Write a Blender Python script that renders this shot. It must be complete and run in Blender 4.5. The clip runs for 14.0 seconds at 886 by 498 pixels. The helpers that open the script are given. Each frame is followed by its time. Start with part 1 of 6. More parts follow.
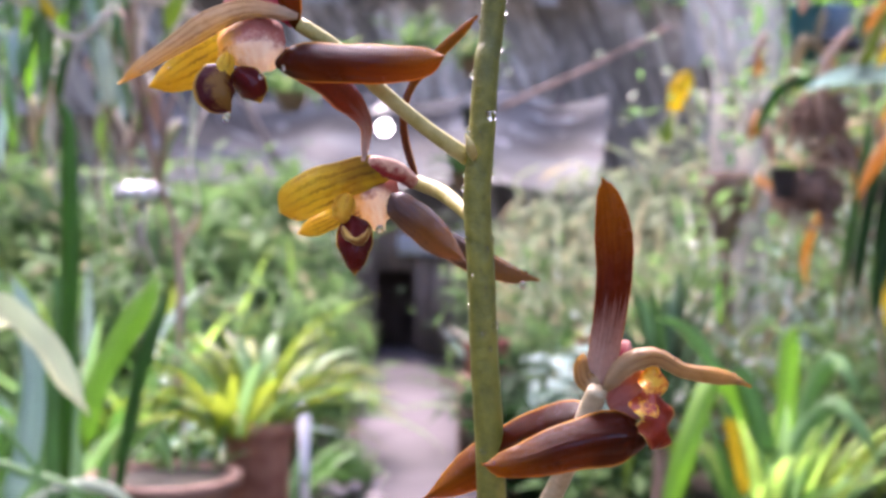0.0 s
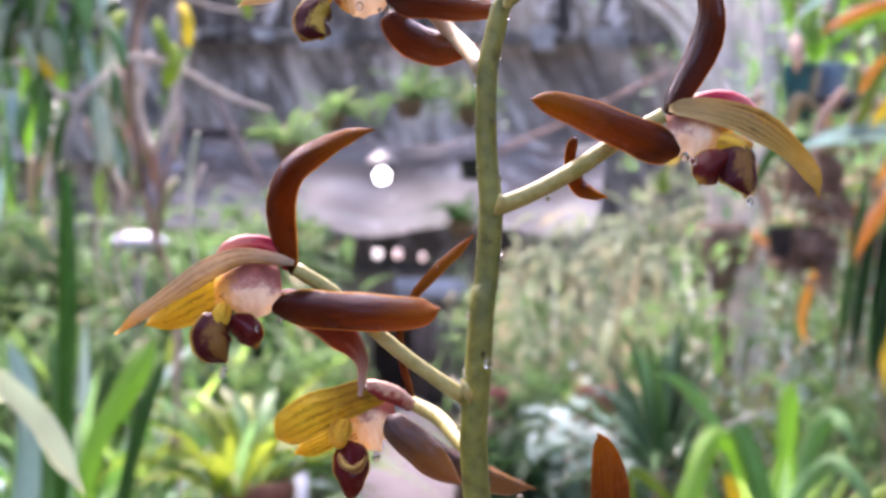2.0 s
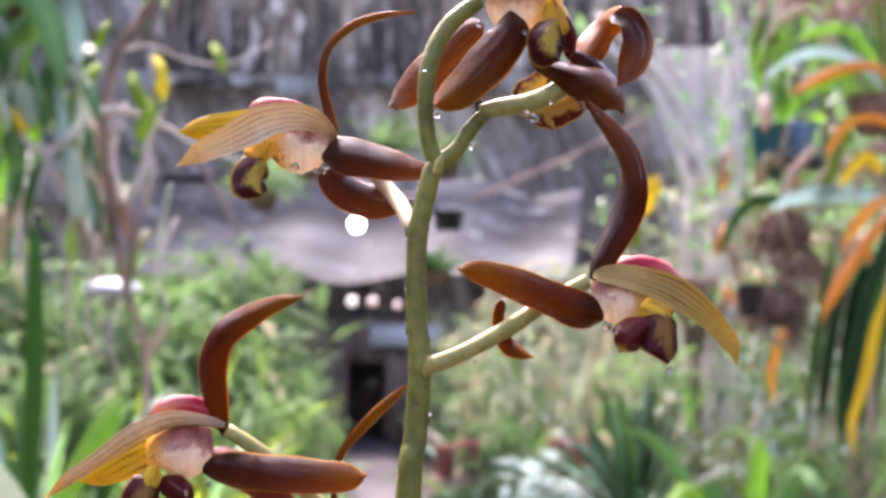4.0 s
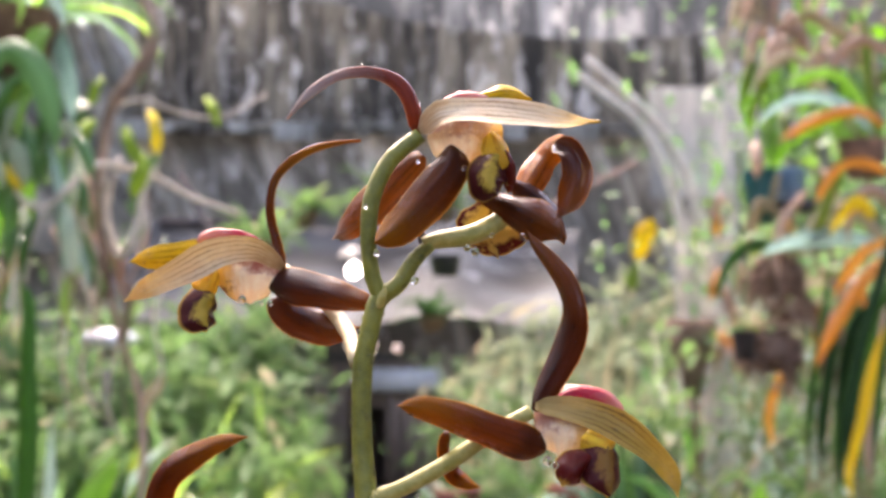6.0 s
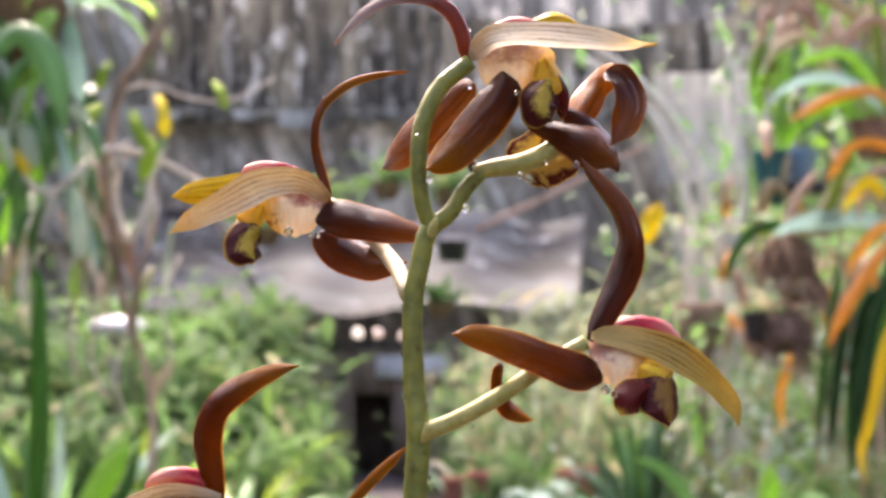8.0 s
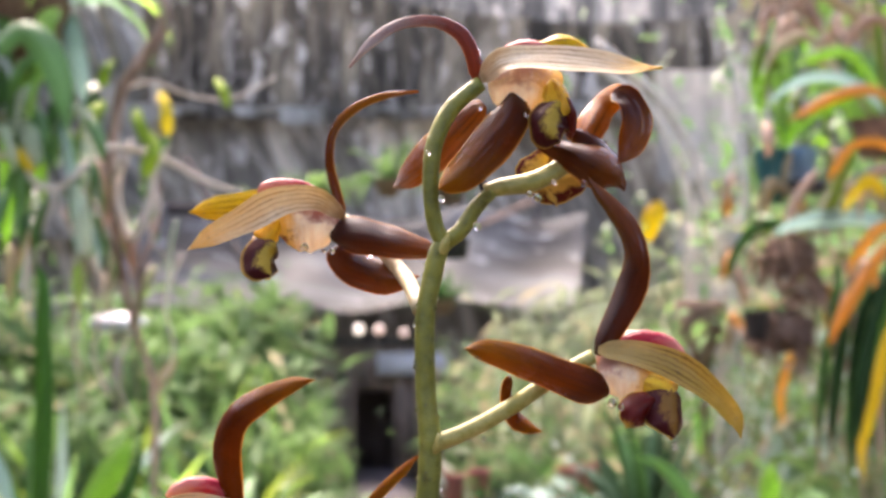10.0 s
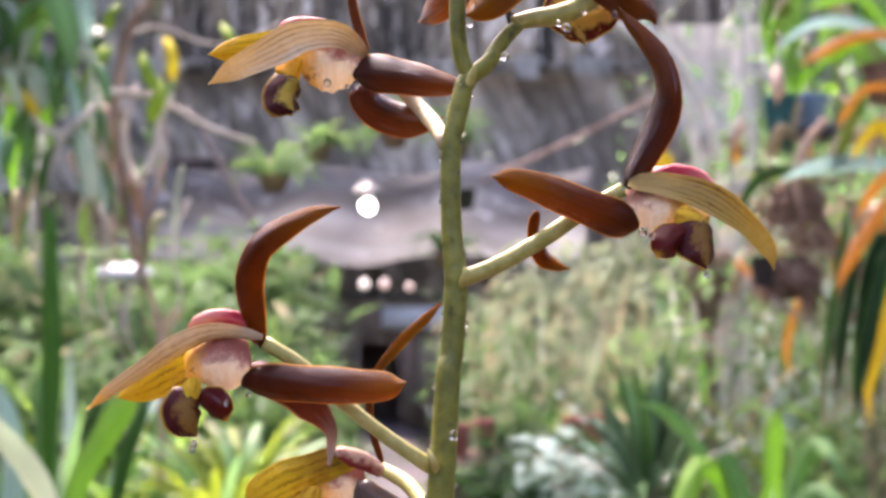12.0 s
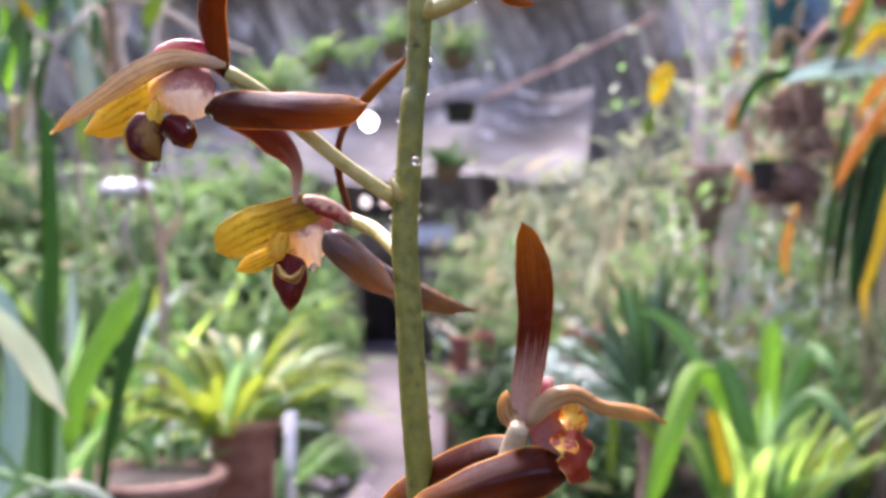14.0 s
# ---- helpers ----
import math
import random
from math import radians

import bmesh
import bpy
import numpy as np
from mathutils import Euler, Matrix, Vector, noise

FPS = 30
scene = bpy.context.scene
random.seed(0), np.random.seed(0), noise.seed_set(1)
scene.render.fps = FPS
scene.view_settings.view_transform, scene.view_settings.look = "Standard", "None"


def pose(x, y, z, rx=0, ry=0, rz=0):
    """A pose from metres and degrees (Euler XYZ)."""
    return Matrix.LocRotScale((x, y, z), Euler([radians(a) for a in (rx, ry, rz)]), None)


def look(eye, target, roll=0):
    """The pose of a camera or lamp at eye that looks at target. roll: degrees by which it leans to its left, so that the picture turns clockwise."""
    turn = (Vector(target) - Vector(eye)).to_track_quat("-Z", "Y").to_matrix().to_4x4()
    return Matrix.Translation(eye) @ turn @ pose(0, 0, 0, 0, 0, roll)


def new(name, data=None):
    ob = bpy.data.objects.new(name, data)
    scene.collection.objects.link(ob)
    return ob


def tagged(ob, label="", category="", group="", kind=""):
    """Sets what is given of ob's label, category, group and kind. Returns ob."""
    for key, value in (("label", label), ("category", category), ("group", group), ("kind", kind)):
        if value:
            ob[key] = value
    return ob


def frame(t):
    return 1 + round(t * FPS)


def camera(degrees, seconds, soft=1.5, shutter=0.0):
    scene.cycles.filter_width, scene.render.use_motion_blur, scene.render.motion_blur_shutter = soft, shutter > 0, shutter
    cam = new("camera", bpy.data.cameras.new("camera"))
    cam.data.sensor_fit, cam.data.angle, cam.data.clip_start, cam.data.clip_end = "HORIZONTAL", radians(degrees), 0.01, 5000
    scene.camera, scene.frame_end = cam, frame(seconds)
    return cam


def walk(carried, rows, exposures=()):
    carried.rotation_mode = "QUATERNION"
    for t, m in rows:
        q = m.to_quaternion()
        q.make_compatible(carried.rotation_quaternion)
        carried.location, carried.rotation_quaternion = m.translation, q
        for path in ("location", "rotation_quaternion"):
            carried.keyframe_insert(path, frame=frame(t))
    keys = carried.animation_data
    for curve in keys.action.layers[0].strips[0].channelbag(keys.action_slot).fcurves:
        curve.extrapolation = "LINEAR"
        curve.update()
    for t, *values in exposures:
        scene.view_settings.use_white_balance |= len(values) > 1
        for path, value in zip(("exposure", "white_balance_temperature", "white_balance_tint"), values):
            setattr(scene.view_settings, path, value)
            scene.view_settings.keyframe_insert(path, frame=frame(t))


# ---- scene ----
cam = camera(41.0, 14.0, soft=2.8)
cam.data.dof.use_dof = True
cam.data.dof.focus_distance = 0.285
cam.data.dof.aperture_fstop = 17.0
cam.data.dof.aperture_blades = 0
walk(cam, [
    (0, pose(0.0000, 0.0000, 1.0000, 89.000, -0.400, -0.000)),
    (0.5, pose(-0.0096, 0.0039, 1.0104, 89.481, -0.282, 0.195)),
    (1, pose(-0.0087, 0.0055, 1.0193, 89.976, -0.235, 0.315)),
    (1.5, pose(-0.0046, 0.0028, 1.0285, 90.437, -0.188, 0.225)),
    (2, pose(0.0001, -0.0006, 1.0477, 90.854, -0.226, -0.116)),
    (2.5, pose(0.0065, -0.0001, 1.0544, 91.480, -0.374, -0.557)),
    (3, pose(0.0044, 0.0012, 1.0606, 91.856, -0.668, -1.054)),
    (3.5, pose(0.0067, -0.0033, 1.0678, 92.354, -0.759, -1.246)),
    (6, pose(0.0248, -0.0138, 1.0984, 94.902, 0.262, -1.209)),
    (6.5, pose(0.0163, -0.0136, 1.0965, 94.946, 0.270, -1.271)),
    (7, pose(0.0084, -0.0100, 1.0949, 94.791, 0.320, -1.249)),
    (7.5, pose(0.0098, -0.0028, 1.0862, 94.568, 0.374, -1.123)),
    (8, pose(0.0133, -0.0061, 1.0843, 94.372, 0.480, -0.971)),
    (10.5, pose(0.0102, -0.0156, 1.0892, 94.056, 0.392, -0.923)),
    (11, pose(0.0104, -0.0120, 1.0803, 93.602, 0.375, -0.867)),
    (11.5, pose(0.0074, -0.0095, 1.0692, 92.973, 0.276, -0.792)),
    (12, pose(0.0052, -0.0073, 1.0584, 92.178, 0.193, -0.723)),
    (12.5, pose(0.0074, -0.0077, 1.0449, 91.309, 0.153, -0.666)),
    (13, pose(0.0128, -0.0097, 1.0347, 90.418, 0.151, -0.610)),
    (13.5, pose(0.0090, -0.0077, 1.0220, 89.514, 0.214, -0.635)),
    (14, pose(0.0144, -0.0076, 1.0119, 88.566, 0.245, -0.592)),
], exposures=[(0, 2.57, 6300, 35), (3.2, 2.57, 6250, 35), (5.8, 2.53, 7050, 23), (8, 2.53, 7150, 23), (11, 2.53, 7150, 23), (13, 2.57, 6350, 35), (14, 2.57, 6300, 35)])

# ---------------------------------------------------------------- sky and sun
world = bpy.data.worlds.new("overcast")
scene.world = world
world.use_nodes = True
wn = world.node_tree.nodes
sky = wn.new("ShaderNodeTexSky")
sky.sky_type = "NISHITA"
sky.sun_disc = False
sky.sun_elevation, sky.sun_rotation = radians(58), radians(-25)
sky.air_density, sky.dust_density, sky.ozone_density = 1.0, 5.0, 1.0
world.node_tree.links.new(sky.outputs[0], wn["Background"].inputs[0])
wn["Background"].inputs[1].default_value = 0.15
sun = new("sun", bpy.data.lights.new("sun", "SUN"))
sun.data.energy, sun.data.angle, sun.data.color = 1.7, radians(30), (1.0, 0.97, 0.93)
sun.matrix_world = look((-2.2, 4.8, 8.6), (0, 0, 0))


# ---------------------------------------------------------------- materials
def nodes(name):
    m = bpy.data.materials.new(name)
    m.use_nodes = True
    t = m.node_tree
    return m, t, t.nodes["Principled BSDF"]


def ramp(t, fac, stops):
    r = t.nodes.new("ShaderNodeValToRGB")
    e = r.color_ramp.elements
    while len(e) < len(stops):
        e.new(0.5)
    for k, (p, col) in zip(e, stops):
        k.position, k.color = p, (*col, 1)
    if fac:
        t.links.new(fac, r.inputs[0])
    return r.outputs[0]


def math_node(t, op, a, b=None, clamp=False):
    n = t.nodes.new("ShaderNodeMath")
    n.operation, n.use_clamp = op, clamp
    for i, v in enumerate((a, b)):
        if v is None:
            continue
        if isinstance(v, (int, float)):
            n.inputs[i].default_value = v
        else:
            t.links.new(v, n.inputs[i])
    return n.outputs[0]


def mix(t, fac, a, b, mode="MIX"):
    n = t.nodes.new("ShaderNodeMix")
    n.data_type, n.blend_type = "RGBA", mode
    for i, v in ((0, fac), (6, a), (7, b)):
        if isinstance(v, (int, float)):
            n.inputs[i].default_value = v
        elif isinstance(v, tuple):
            n.inputs[i].default_value = (*v, 1)
        else:
            t.links.new(v, n.inputs[i])
    return n.outputs[2]


def noise_tex(t, scale, detail=4, vector=None, rough=0.6, kind="ShaderNodeTexNoise"):
    n = t.nodes.new(kind)
    n.inputs["Scale"].default_value = scale
    if kind == "ShaderNodeTexNoise":
        n.inputs["Detail"].default_value, n.inputs["Roughness"].default_value = detail, rough
    if vector:
        t.links.new(vector, n.inputs["Vector"])
    return n.outputs[0]


def coords(t, scale=(1, 1, 1), which="Object"):
    c = t.nodes.new("ShaderNodeTexCoord")
    m = t.nodes.new("ShaderNodeMapping")
    m.inputs["Scale"].default_value = scale
    t.links.new(c.outputs[which], m.inputs[0])
    return m.outputs[0]


def bump(t, b, height, strength=0.3, dist=0.01):
    n = t.nodes.new("ShaderNodeBump")
    n.inputs["Strength"].default_value, n.inputs["Distance"].default_value = strength, dist
    t.links.new(height, n.inputs["Height"])
    t.links.new(n.outputs[0], b.inputs["Normal"])


def through_light(m, t, b, col, amount):
    """Lets part of the light through a thin leaf or petal."""
    tr = t.nodes.new("ShaderNodeBsdfTranslucent")
    if isinstance(col, tuple):
        tr.inputs[0].default_value = (*col, 1)
    else:
        t.links.new(col, tr.inputs[0])
    mx = t.nodes.new("ShaderNodeMixShader")
    mx.inputs[0].default_value = amount
    t.links.new(b.outputs[0], mx.inputs[1])
    t.links.new(tr.outputs[0], mx.inputs[2])
    t.links.new(mx.outputs[0], t.nodes["Material Output"].inputs[0])


def plain(name, a, b_col, scale=20, rough=0.7, metal=0.0, stretch=(1, 1, 1), relief=0.3, dist=0.004):
    m, t, b = nodes(name)
    v = coords(t, stretch)
    n1, n2 = noise_tex(t, scale, 5, v), noise_tex(t, scale * 0.17, 3, v)
    f = math_node(t, "MULTIPLY", math_node(t, "ADD", n1, n2), 0.5)
    t.links.new(ramp(t, f, [(0.41, a), (0.59, b_col)]), b.inputs["Base Color"])
    b.inputs["Roughness"].default_value, b.inputs["Metallic"].default_value = rough, metal
    bump(t, b, n1, relief, dist)
    return m


def leaf_mat(name, dark, light, rough=0.42, lit=0.3, rib=0.25, dry=0.06):
    """Strap leaf: hue varies from leaf to leaf, paler midrib, fine lengthwise veins, brownish tips."""
    if dark[1] > dark[0] and name not in ("leaf_vine", "leaf_straw"):
        dark, light = (dark[0], dark[1], dark[2] * 1.6), (light[0], light[1], light[2] * 1.6)
    m, t, b = nodes(name)
    oi = t.nodes.new("ShaderNodeObjectInfo")
    geo = t.nodes.new("ShaderNodeNewGeometry")
    rnd = math_node(t, "FRACT", math_node(t, "ADD", oi.outputs["Random"], geo.outputs["Random Per Island"]))
    base = ramp(t, rnd, [(0.0, dark), (0.55, tuple((x + y) / 2 for x, y in zip(dark, light))), (1.0, light)])
    base = mix(t, ramp(t, math_node(t, "FRACT", math_node(t, "MULTIPLY", rnd, 7.31)), [(1 - dry, (0, 0, 0)), (1 - dry + 0.04, (0.85, 0.85, 0.85))]), base, (0.33, 0.26, 0.15))
    uv = t.nodes.new("ShaderNodeUVMap")
    sep = t.nodes.new("ShaderNodeSeparateXYZ")
    t.links.new(uv.outputs[0], sep.inputs[0])
    mid = math_node(t, "ABSOLUTE", math_node(t, "SUBTRACT", sep.outputs[0], 0.5))
    ribf = ramp(t, mid, [(0.0, (rib, rib, rib)), (0.09, (0, 0, 0))])
    col = mix(t, ribf, base, tuple(min(1, c * 2.0 + 0.03) for c in light))
    blotch = noise_tex(t, 14, 4, coords(t))
    col = mix(t, ramp(t, blotch, [(0.42, (0, 0, 0)), (0.75, (0.45, 0.45, 0.45))]), col, tuple(c * 0.55 for c in dark))
    tip = ramp(t, sep.outputs[1], [(0.9, (0, 0, 0)), (1.0, (0.7, 0.7, 0.7))])
    col = mix(t, tip, col, (0.24, 0.15, 0.05))
    t.links.new(col, b.inputs["Base Color"])
    b.inputs["Roughness"].default_value = rough
    b.inputs["Specular IOR Level"].default_value = 0.15 if rough > 0.6 else 0.4
    veins = noise_tex(t, 1.0, 2, coords(t, (60, 1.5, 1), "UV"))
    bump(t, b, veins, 0.25, 0.002)
    through_light(m, t, b, mix(t, 0.6, col, tuple(min(1, c * 1.9) for c in light)), lit)
    return m


def petal_mat(name, ground, stripe, edge, tip, n_stripes=7, stripe_amount=0.6, edge_amount=0.8, rough=0.28, lit=0.25, base=None, coat=0.10, rim_at=0.462, base_to=0.3, tip_from=0.42, gloss=0.10):
    """Petal: lengthwise veins, a rim of another colour, coloured tip and base, wet sheen."""
    m, t, b = nodes(name)
    uv = t.nodes.new("ShaderNodeUVMap")
    sep = t.nodes.new("ShaderNodeSeparateXYZ")
    t.links.new(uv.outputs[0], sep.inputs[0])
    wob = noise_tex(t, 3.0, 3, coords(t, (2, 6, 1), "UV"))
    u = math_node(t, "ADD", sep.outputs[0], math_node(t, "MULTIPLY", math_node(t, "SUBTRACT", wob, 0.5), 0.14))
    wave = math_node(t, "SINE", math_node(t, "MULTIPLY", u, n_stripes * 2 * math.pi))
    breakup = noise_tex(t, 1.0, 4, coords(t, (11, 3.5, 1), "UV"))
    s = math_node(t, "MULTIPLY", ramp(t, wave, [(0.1, (0, 0, 0)), (0.8, (1, 1, 1))]), ramp(t, breakup, [(0.34, (0, 0, 0)), (0.58, (1, 1, 1))]))
    fade = ramp(t, sep.outputs[1], [(0.0, (1, 1, 1)), (0.55, (0.85, 0.85, 0.85)), (0.93, (0, 0, 0))])
    s = math_node(t, "MULTIPLY", math_node(t, "MULTIPLY", s, fade), stripe_amount)
    col = mix(t, s, ground, stripe)
    along = math_node(t, "ADD", sep.outputs[1], math_node(t, "MULTIPLY", math_node(t, "SUBTRACT", breakup, 0.5), 0.35))
    col = mix(t, ramp(t, along, [(tip_from, (0, 0, 0)), (min(0.92, tip_from + 0.32), (0.95, 0.95, 0.95))]), col, tip)
    if base:
        col = mix(t, ramp(t, along, [(0.04, (0.9, 0.9, 0.9)), (base_to * 0.6, (0.7, 0.7, 0.7)), (base_to, (0, 0, 0))]), col, base)
    rim = math_node(t, "ABSOLUTE", math_node(t, "SUBTRACT", sep.outputs[0], 0.5))
    col = mix(t, math_node(t, "MULTIPLY", ramp(t, rim, [(rim_at, (0, 0, 0)), (0.494, (1, 1, 1))]), edge_amount), col, edge)
    cloud = noise_tex(t, 120, 4, coords(t))
    col = mix(t, ramp(t, cloud, [(0.48, (0, 0, 0)), (0.75, (0.4, 0.4, 0.4))]), col, tuple(min(1, c * 1.8) for c in ground))
    fine = noise_tex(t, 900, 3, coords(t))
    col = mix(t, math_node(t, "MULTIPLY", fine, 0.35), col, tuple(c * 0.5 for c in ground))
    t.links.new(col, b.inputs["Base Color"])
    t.links.new(ramp(t, cloud, [(0.35, (rough * 0.7,) * 3), (0.7, (rough * 1.2,) * 3)]), b.inputs["Roughness"])
    film = noise_tex(t, 1.0, 4, coords(t, (7, 1.6, 1), "UV"), 0.6)
    t.links.new(math_node(t, "MULTIPLY", ramp(t, film, [(0.53, (0.0, 0.0, 0.0)), (0.59, (1, 1, 1))]), coat * 6), b.inputs["Coat Weight"])
    b.inputs["Coat Roughness"].default_value = 0.10
    b.inputs["Specular IOR Level"].default_value = gloss
    h = noise_tex(t, 1.0, 4, coords(t, (30, 2.5, 1), "UV"))
    lumps = noise_tex(t, 420, 3, coords(t))
    bump(t, b, math_node(t, "ADD", h, math_node(t, "MULTIPLY", lumps, 0.5)), 0.55, 0.0008)
    through_light(m, t, b, mix(t, 0.35, col, edge), lit)
    return m


def lip_mat(name, flip, blush=0.85):
    """Lip pouch: cream, blushed maroon along its upper edge, turning yellow and speckled towards the throat."""
    m, t, b = nodes(name)
    uv = t.nodes.new("ShaderNodeUVMap")
    sep = t.nodes.new("ShaderNodeSeparateXYZ")
    t.links.new(uv.outputs[0], sep.inputs[0])
    top = math_node(t, "SUBTRACT", 1.0, sep.outputs[0]) if flip else sep.outputs[0]
    smear = noise_tex(t, 260, 4, coords(t), 0.65)
    veins = noise_tex(t, 1.0, 4, coords(t, (4, 12, 1), "UV"), 0.6)
    col = ramp(t, veins, [(0.35, (0.94, 0.83, 0.62)), (0.65, (0.86, 0.68, 0.46))])
    up = math_node(t, "ADD", top, math_node(t, "MULTIPLY", math_node(t, "SUBTRACT", smear, 0.5), 0.7))
    col = mix(t, ramp(t, up, [(0.46, (0, 0, 0)), (0.58, (0.7 * blush,) * 3), (0.70, (blush,) * 3)]), col, (0.27, 0.03, 0.025))
    far = math_node(t, "ADD", sep.outputs[1], math_node(t, "MULTIPLY", math_node(t, "SUBTRACT", veins, 0.5), 0.4))
    col = mix(t, ramp(t, far, [(0.55, (0, 0, 0)), (0.85, (0.9, 0.9, 0.9))]), col, (0.84, 0.50, 0.06))
    speck = math_node(t, "MULTIPLY", ramp(t, smear, [(0.56, (0, 0, 0)), (0.62, (1, 1, 1))]), ramp(t, far, [(0.6, (0, 0, 0)), (0.85, (0.8, 0.8, 0.8))]))
    col = mix(t, speck, col, (0.22, 0.02, 0.01))
    t.links.new(col, b.inputs["Base Color"])
    b.inputs["Roughness"].default_value, b.inputs["Specular IOR Level"].default_value = 0.5, 0.15
    bump(t, b, math_node(t, "ADD", smear, veins), 0.4, 0.0006)
    through_light(m, t, b, col, 0.28)
    return m


def lobe_mat(name, middle, side, rim, spread=0.2):
    """Lip lobe: pale middle, dark flanks with blotched edges, fine pale rim, wet."""
    m, t, b = nodes(name)
    uv = t.nodes.new("ShaderNodeUVMap")
    sep = t.nodes.new("ShaderNodeSeparateXYZ")
    t.links.new(uv.outputs[0], sep.inputs[0])
    mid = math_node(t, "ABSOLUTE", math_node(t, "SUBTRACT", sep.outputs[0], 0.5))
    blot = noise_tex(t, 330, 4, coords(t), 0.6)
    f = math_node(t, "ADD", mid, math_node(t, "MULTIPLY", math_node(t, "SUBTRACT", blot, 0.5), 0.8))
    col = ramp(t, f, [(spread - 0.06, middle), (spread + 0.06, tuple((x + 2 * y) / 3 for x, y in zip(middle, side))), (spread + 0.14, side)])
    col = mix(t, math_node(t, "MULTIPLY", ramp(t, mid, [(0.44, (0, 0, 0)), (0.49, (1, 1, 1))]), 0.9), col, rim)
    t.links.new(col, b.inputs["Base Color"])
    b.inputs["Roughness"].default_value, b.inputs["Coat Weight"].default_value, b.inputs["Specular IOR Level"].default_value = 0.4, 0.04, 0.15
    bump(t, b, blot, 0.6, 0.0009)
    through_light(m, t, b, col, 0.2)
    return m


MAHOGANY = petal_mat("sepal_inside", (0.062, 0.007, 0.001), (0.016, 0.003, 0.001), (0.86, 0.38, 0.05), (0.30, 0.105, 0.004), 7, 0.75, 0.95, rough=0.28, lit=0.36, base=(0.026, 0.004, 0.003), rim_at=0.448, tip_from=0.50, coat=0.12)
MAHOGANY_BACK = petal_mat("sepal_outside", (0.085, 0.016, 0.002), (0.020, 0.004, 0.001), (0.80, 0.38, 0.06), (0.28, 0.105, 0.003), 6, 0.75, 0.9, rough=0.26, lit=0.36, base=(0.028, 0.005, 0.004), rim_at=0.452, tip_from=0.40, coat=0.12)
DARKSEPAL = petal_mat("sepal_dark", (0.040, 0.008, 0.003), (0.012, 0.002, 0.001), (0.60, 0.24, 0.05), (0.19, 0.050, 0.005), 6, 0.7, 0.85, rough=0.22, lit=0.28, base=(0.032, 0.010, 0.010), coat=0.16, gloss=0.16, tip_from=0.36)
BURNT = petal_mat("sepal_burnt_orange", (0.36, 0.10, 0.008), (0.045, 0.006, 0.002), (0.80, 0.40, 0.08), (0.40, 0.14, 0.015), 4, 0.9, 0.9, rough=0.3, lit=0.35)
# the tip's wet shine is painted as a grey colour
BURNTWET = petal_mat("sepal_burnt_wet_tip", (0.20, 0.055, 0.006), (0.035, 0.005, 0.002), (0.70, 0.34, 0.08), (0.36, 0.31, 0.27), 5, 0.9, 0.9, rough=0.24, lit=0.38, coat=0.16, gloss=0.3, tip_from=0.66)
CREAMBASE = petal_mat("sepal_pale_base", (0.070, 0.008, 0.003), (0.028, 0.003, 0.003), (0.50, 0.20, 0.05), (0.36, 0.12, 0.006), 6, 0.5, 0.7, rough=0.28, lit=0.28, base=(0.64, 0.44, 0.32), base_to=0.40, tip_from=0.50)
# grey tip colour; on the top flower's arching sepal it paints the sky's sheen
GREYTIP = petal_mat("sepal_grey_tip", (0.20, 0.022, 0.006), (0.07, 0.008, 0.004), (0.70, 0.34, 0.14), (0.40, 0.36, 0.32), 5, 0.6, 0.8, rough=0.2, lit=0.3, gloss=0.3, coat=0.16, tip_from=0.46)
# the blue-grey base colour is painted sheen, added to the real coat and gloss
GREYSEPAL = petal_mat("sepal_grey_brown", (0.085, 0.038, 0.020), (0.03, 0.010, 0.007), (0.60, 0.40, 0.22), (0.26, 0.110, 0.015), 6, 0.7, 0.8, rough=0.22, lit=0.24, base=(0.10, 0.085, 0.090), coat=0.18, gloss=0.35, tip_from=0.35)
YELLOW = petal_mat("petal_inside", (0.66, 0.45, 0.014), (0.10, 0.020, 0.006), (0.78, 0.58, 0.06), (0.70, 0.42, 0.012), 5, 1.0, 0.6, rough=0.34, lit=0.35, base=(0.30, 0.10, 0.03), base_to=0.22, tip_from=0.6)
PALE = petal_mat("petal_outside", (0.78, 0.63, 0.42), (0.26, 0.11, 0.05), (0.92, 0.80, 0.56), (0.70, 0.36, 0.01), 6, 0.75, 0.7, rough=0.26, lit=0.16, base=(0.44, 0.24, 0.09), base_to=0.26, tip_from=0.68, coat=0.14)
TAN = petal_mat("petal_tan", (0.52, 0.41, 0.27), (0.17, 0.07, 0.04), (0.78, 0.60, 0.34), (0.74, 0.36, 0.01), 5, 0.95, 0.8, rough=0.28, lit=0.24, base=(0.60, 0.46, 0.30), tip_from=0.76, coat=0.14)
OLIVETAN = petal_mat("petal_olive_tan", (0.34, 0.19, 0.06), (0.13, 0.04, 0.018), (0.66, 0.44, 0.18), (0.40, 0.19, 0.03), 4, 0.9, 0.9, rough=0.25, lit=0.28, base=(0.48, 0.36, 0.20))
OCHRE = petal_mat("petal_ochre", (0.38, 0.25, 0.06), (0.065, 0.020, 0.010), (0.56, 0.40, 0.12), (0.44, 0.26, 0.02), 6, 0.9, 0.6, rough=0.24, lit=0.22, base=(0.52, 0.36, 0.14), base_to=0.35)
DARKSTRIPED = petal_mat("petal_dark_striped", (0.74, 0.52, 0.018), (0.075, 0.014, 0.006), (0.74, 0.54, 0.08), (0.60, 0.38, 0.02), 5, 1.0, 0.6, rough=0.3, lit=0.3, base=(0.085, 0.016, 0.012), base_to=0.52, tip_from=0.6, coat=0.12)
PINKHOOD = lobe_mat("column_pink", (0.62, 0.40, 0.29), (0.26, 0.035, 0.035), (0.55, 0.26, 0.20), 0.20)
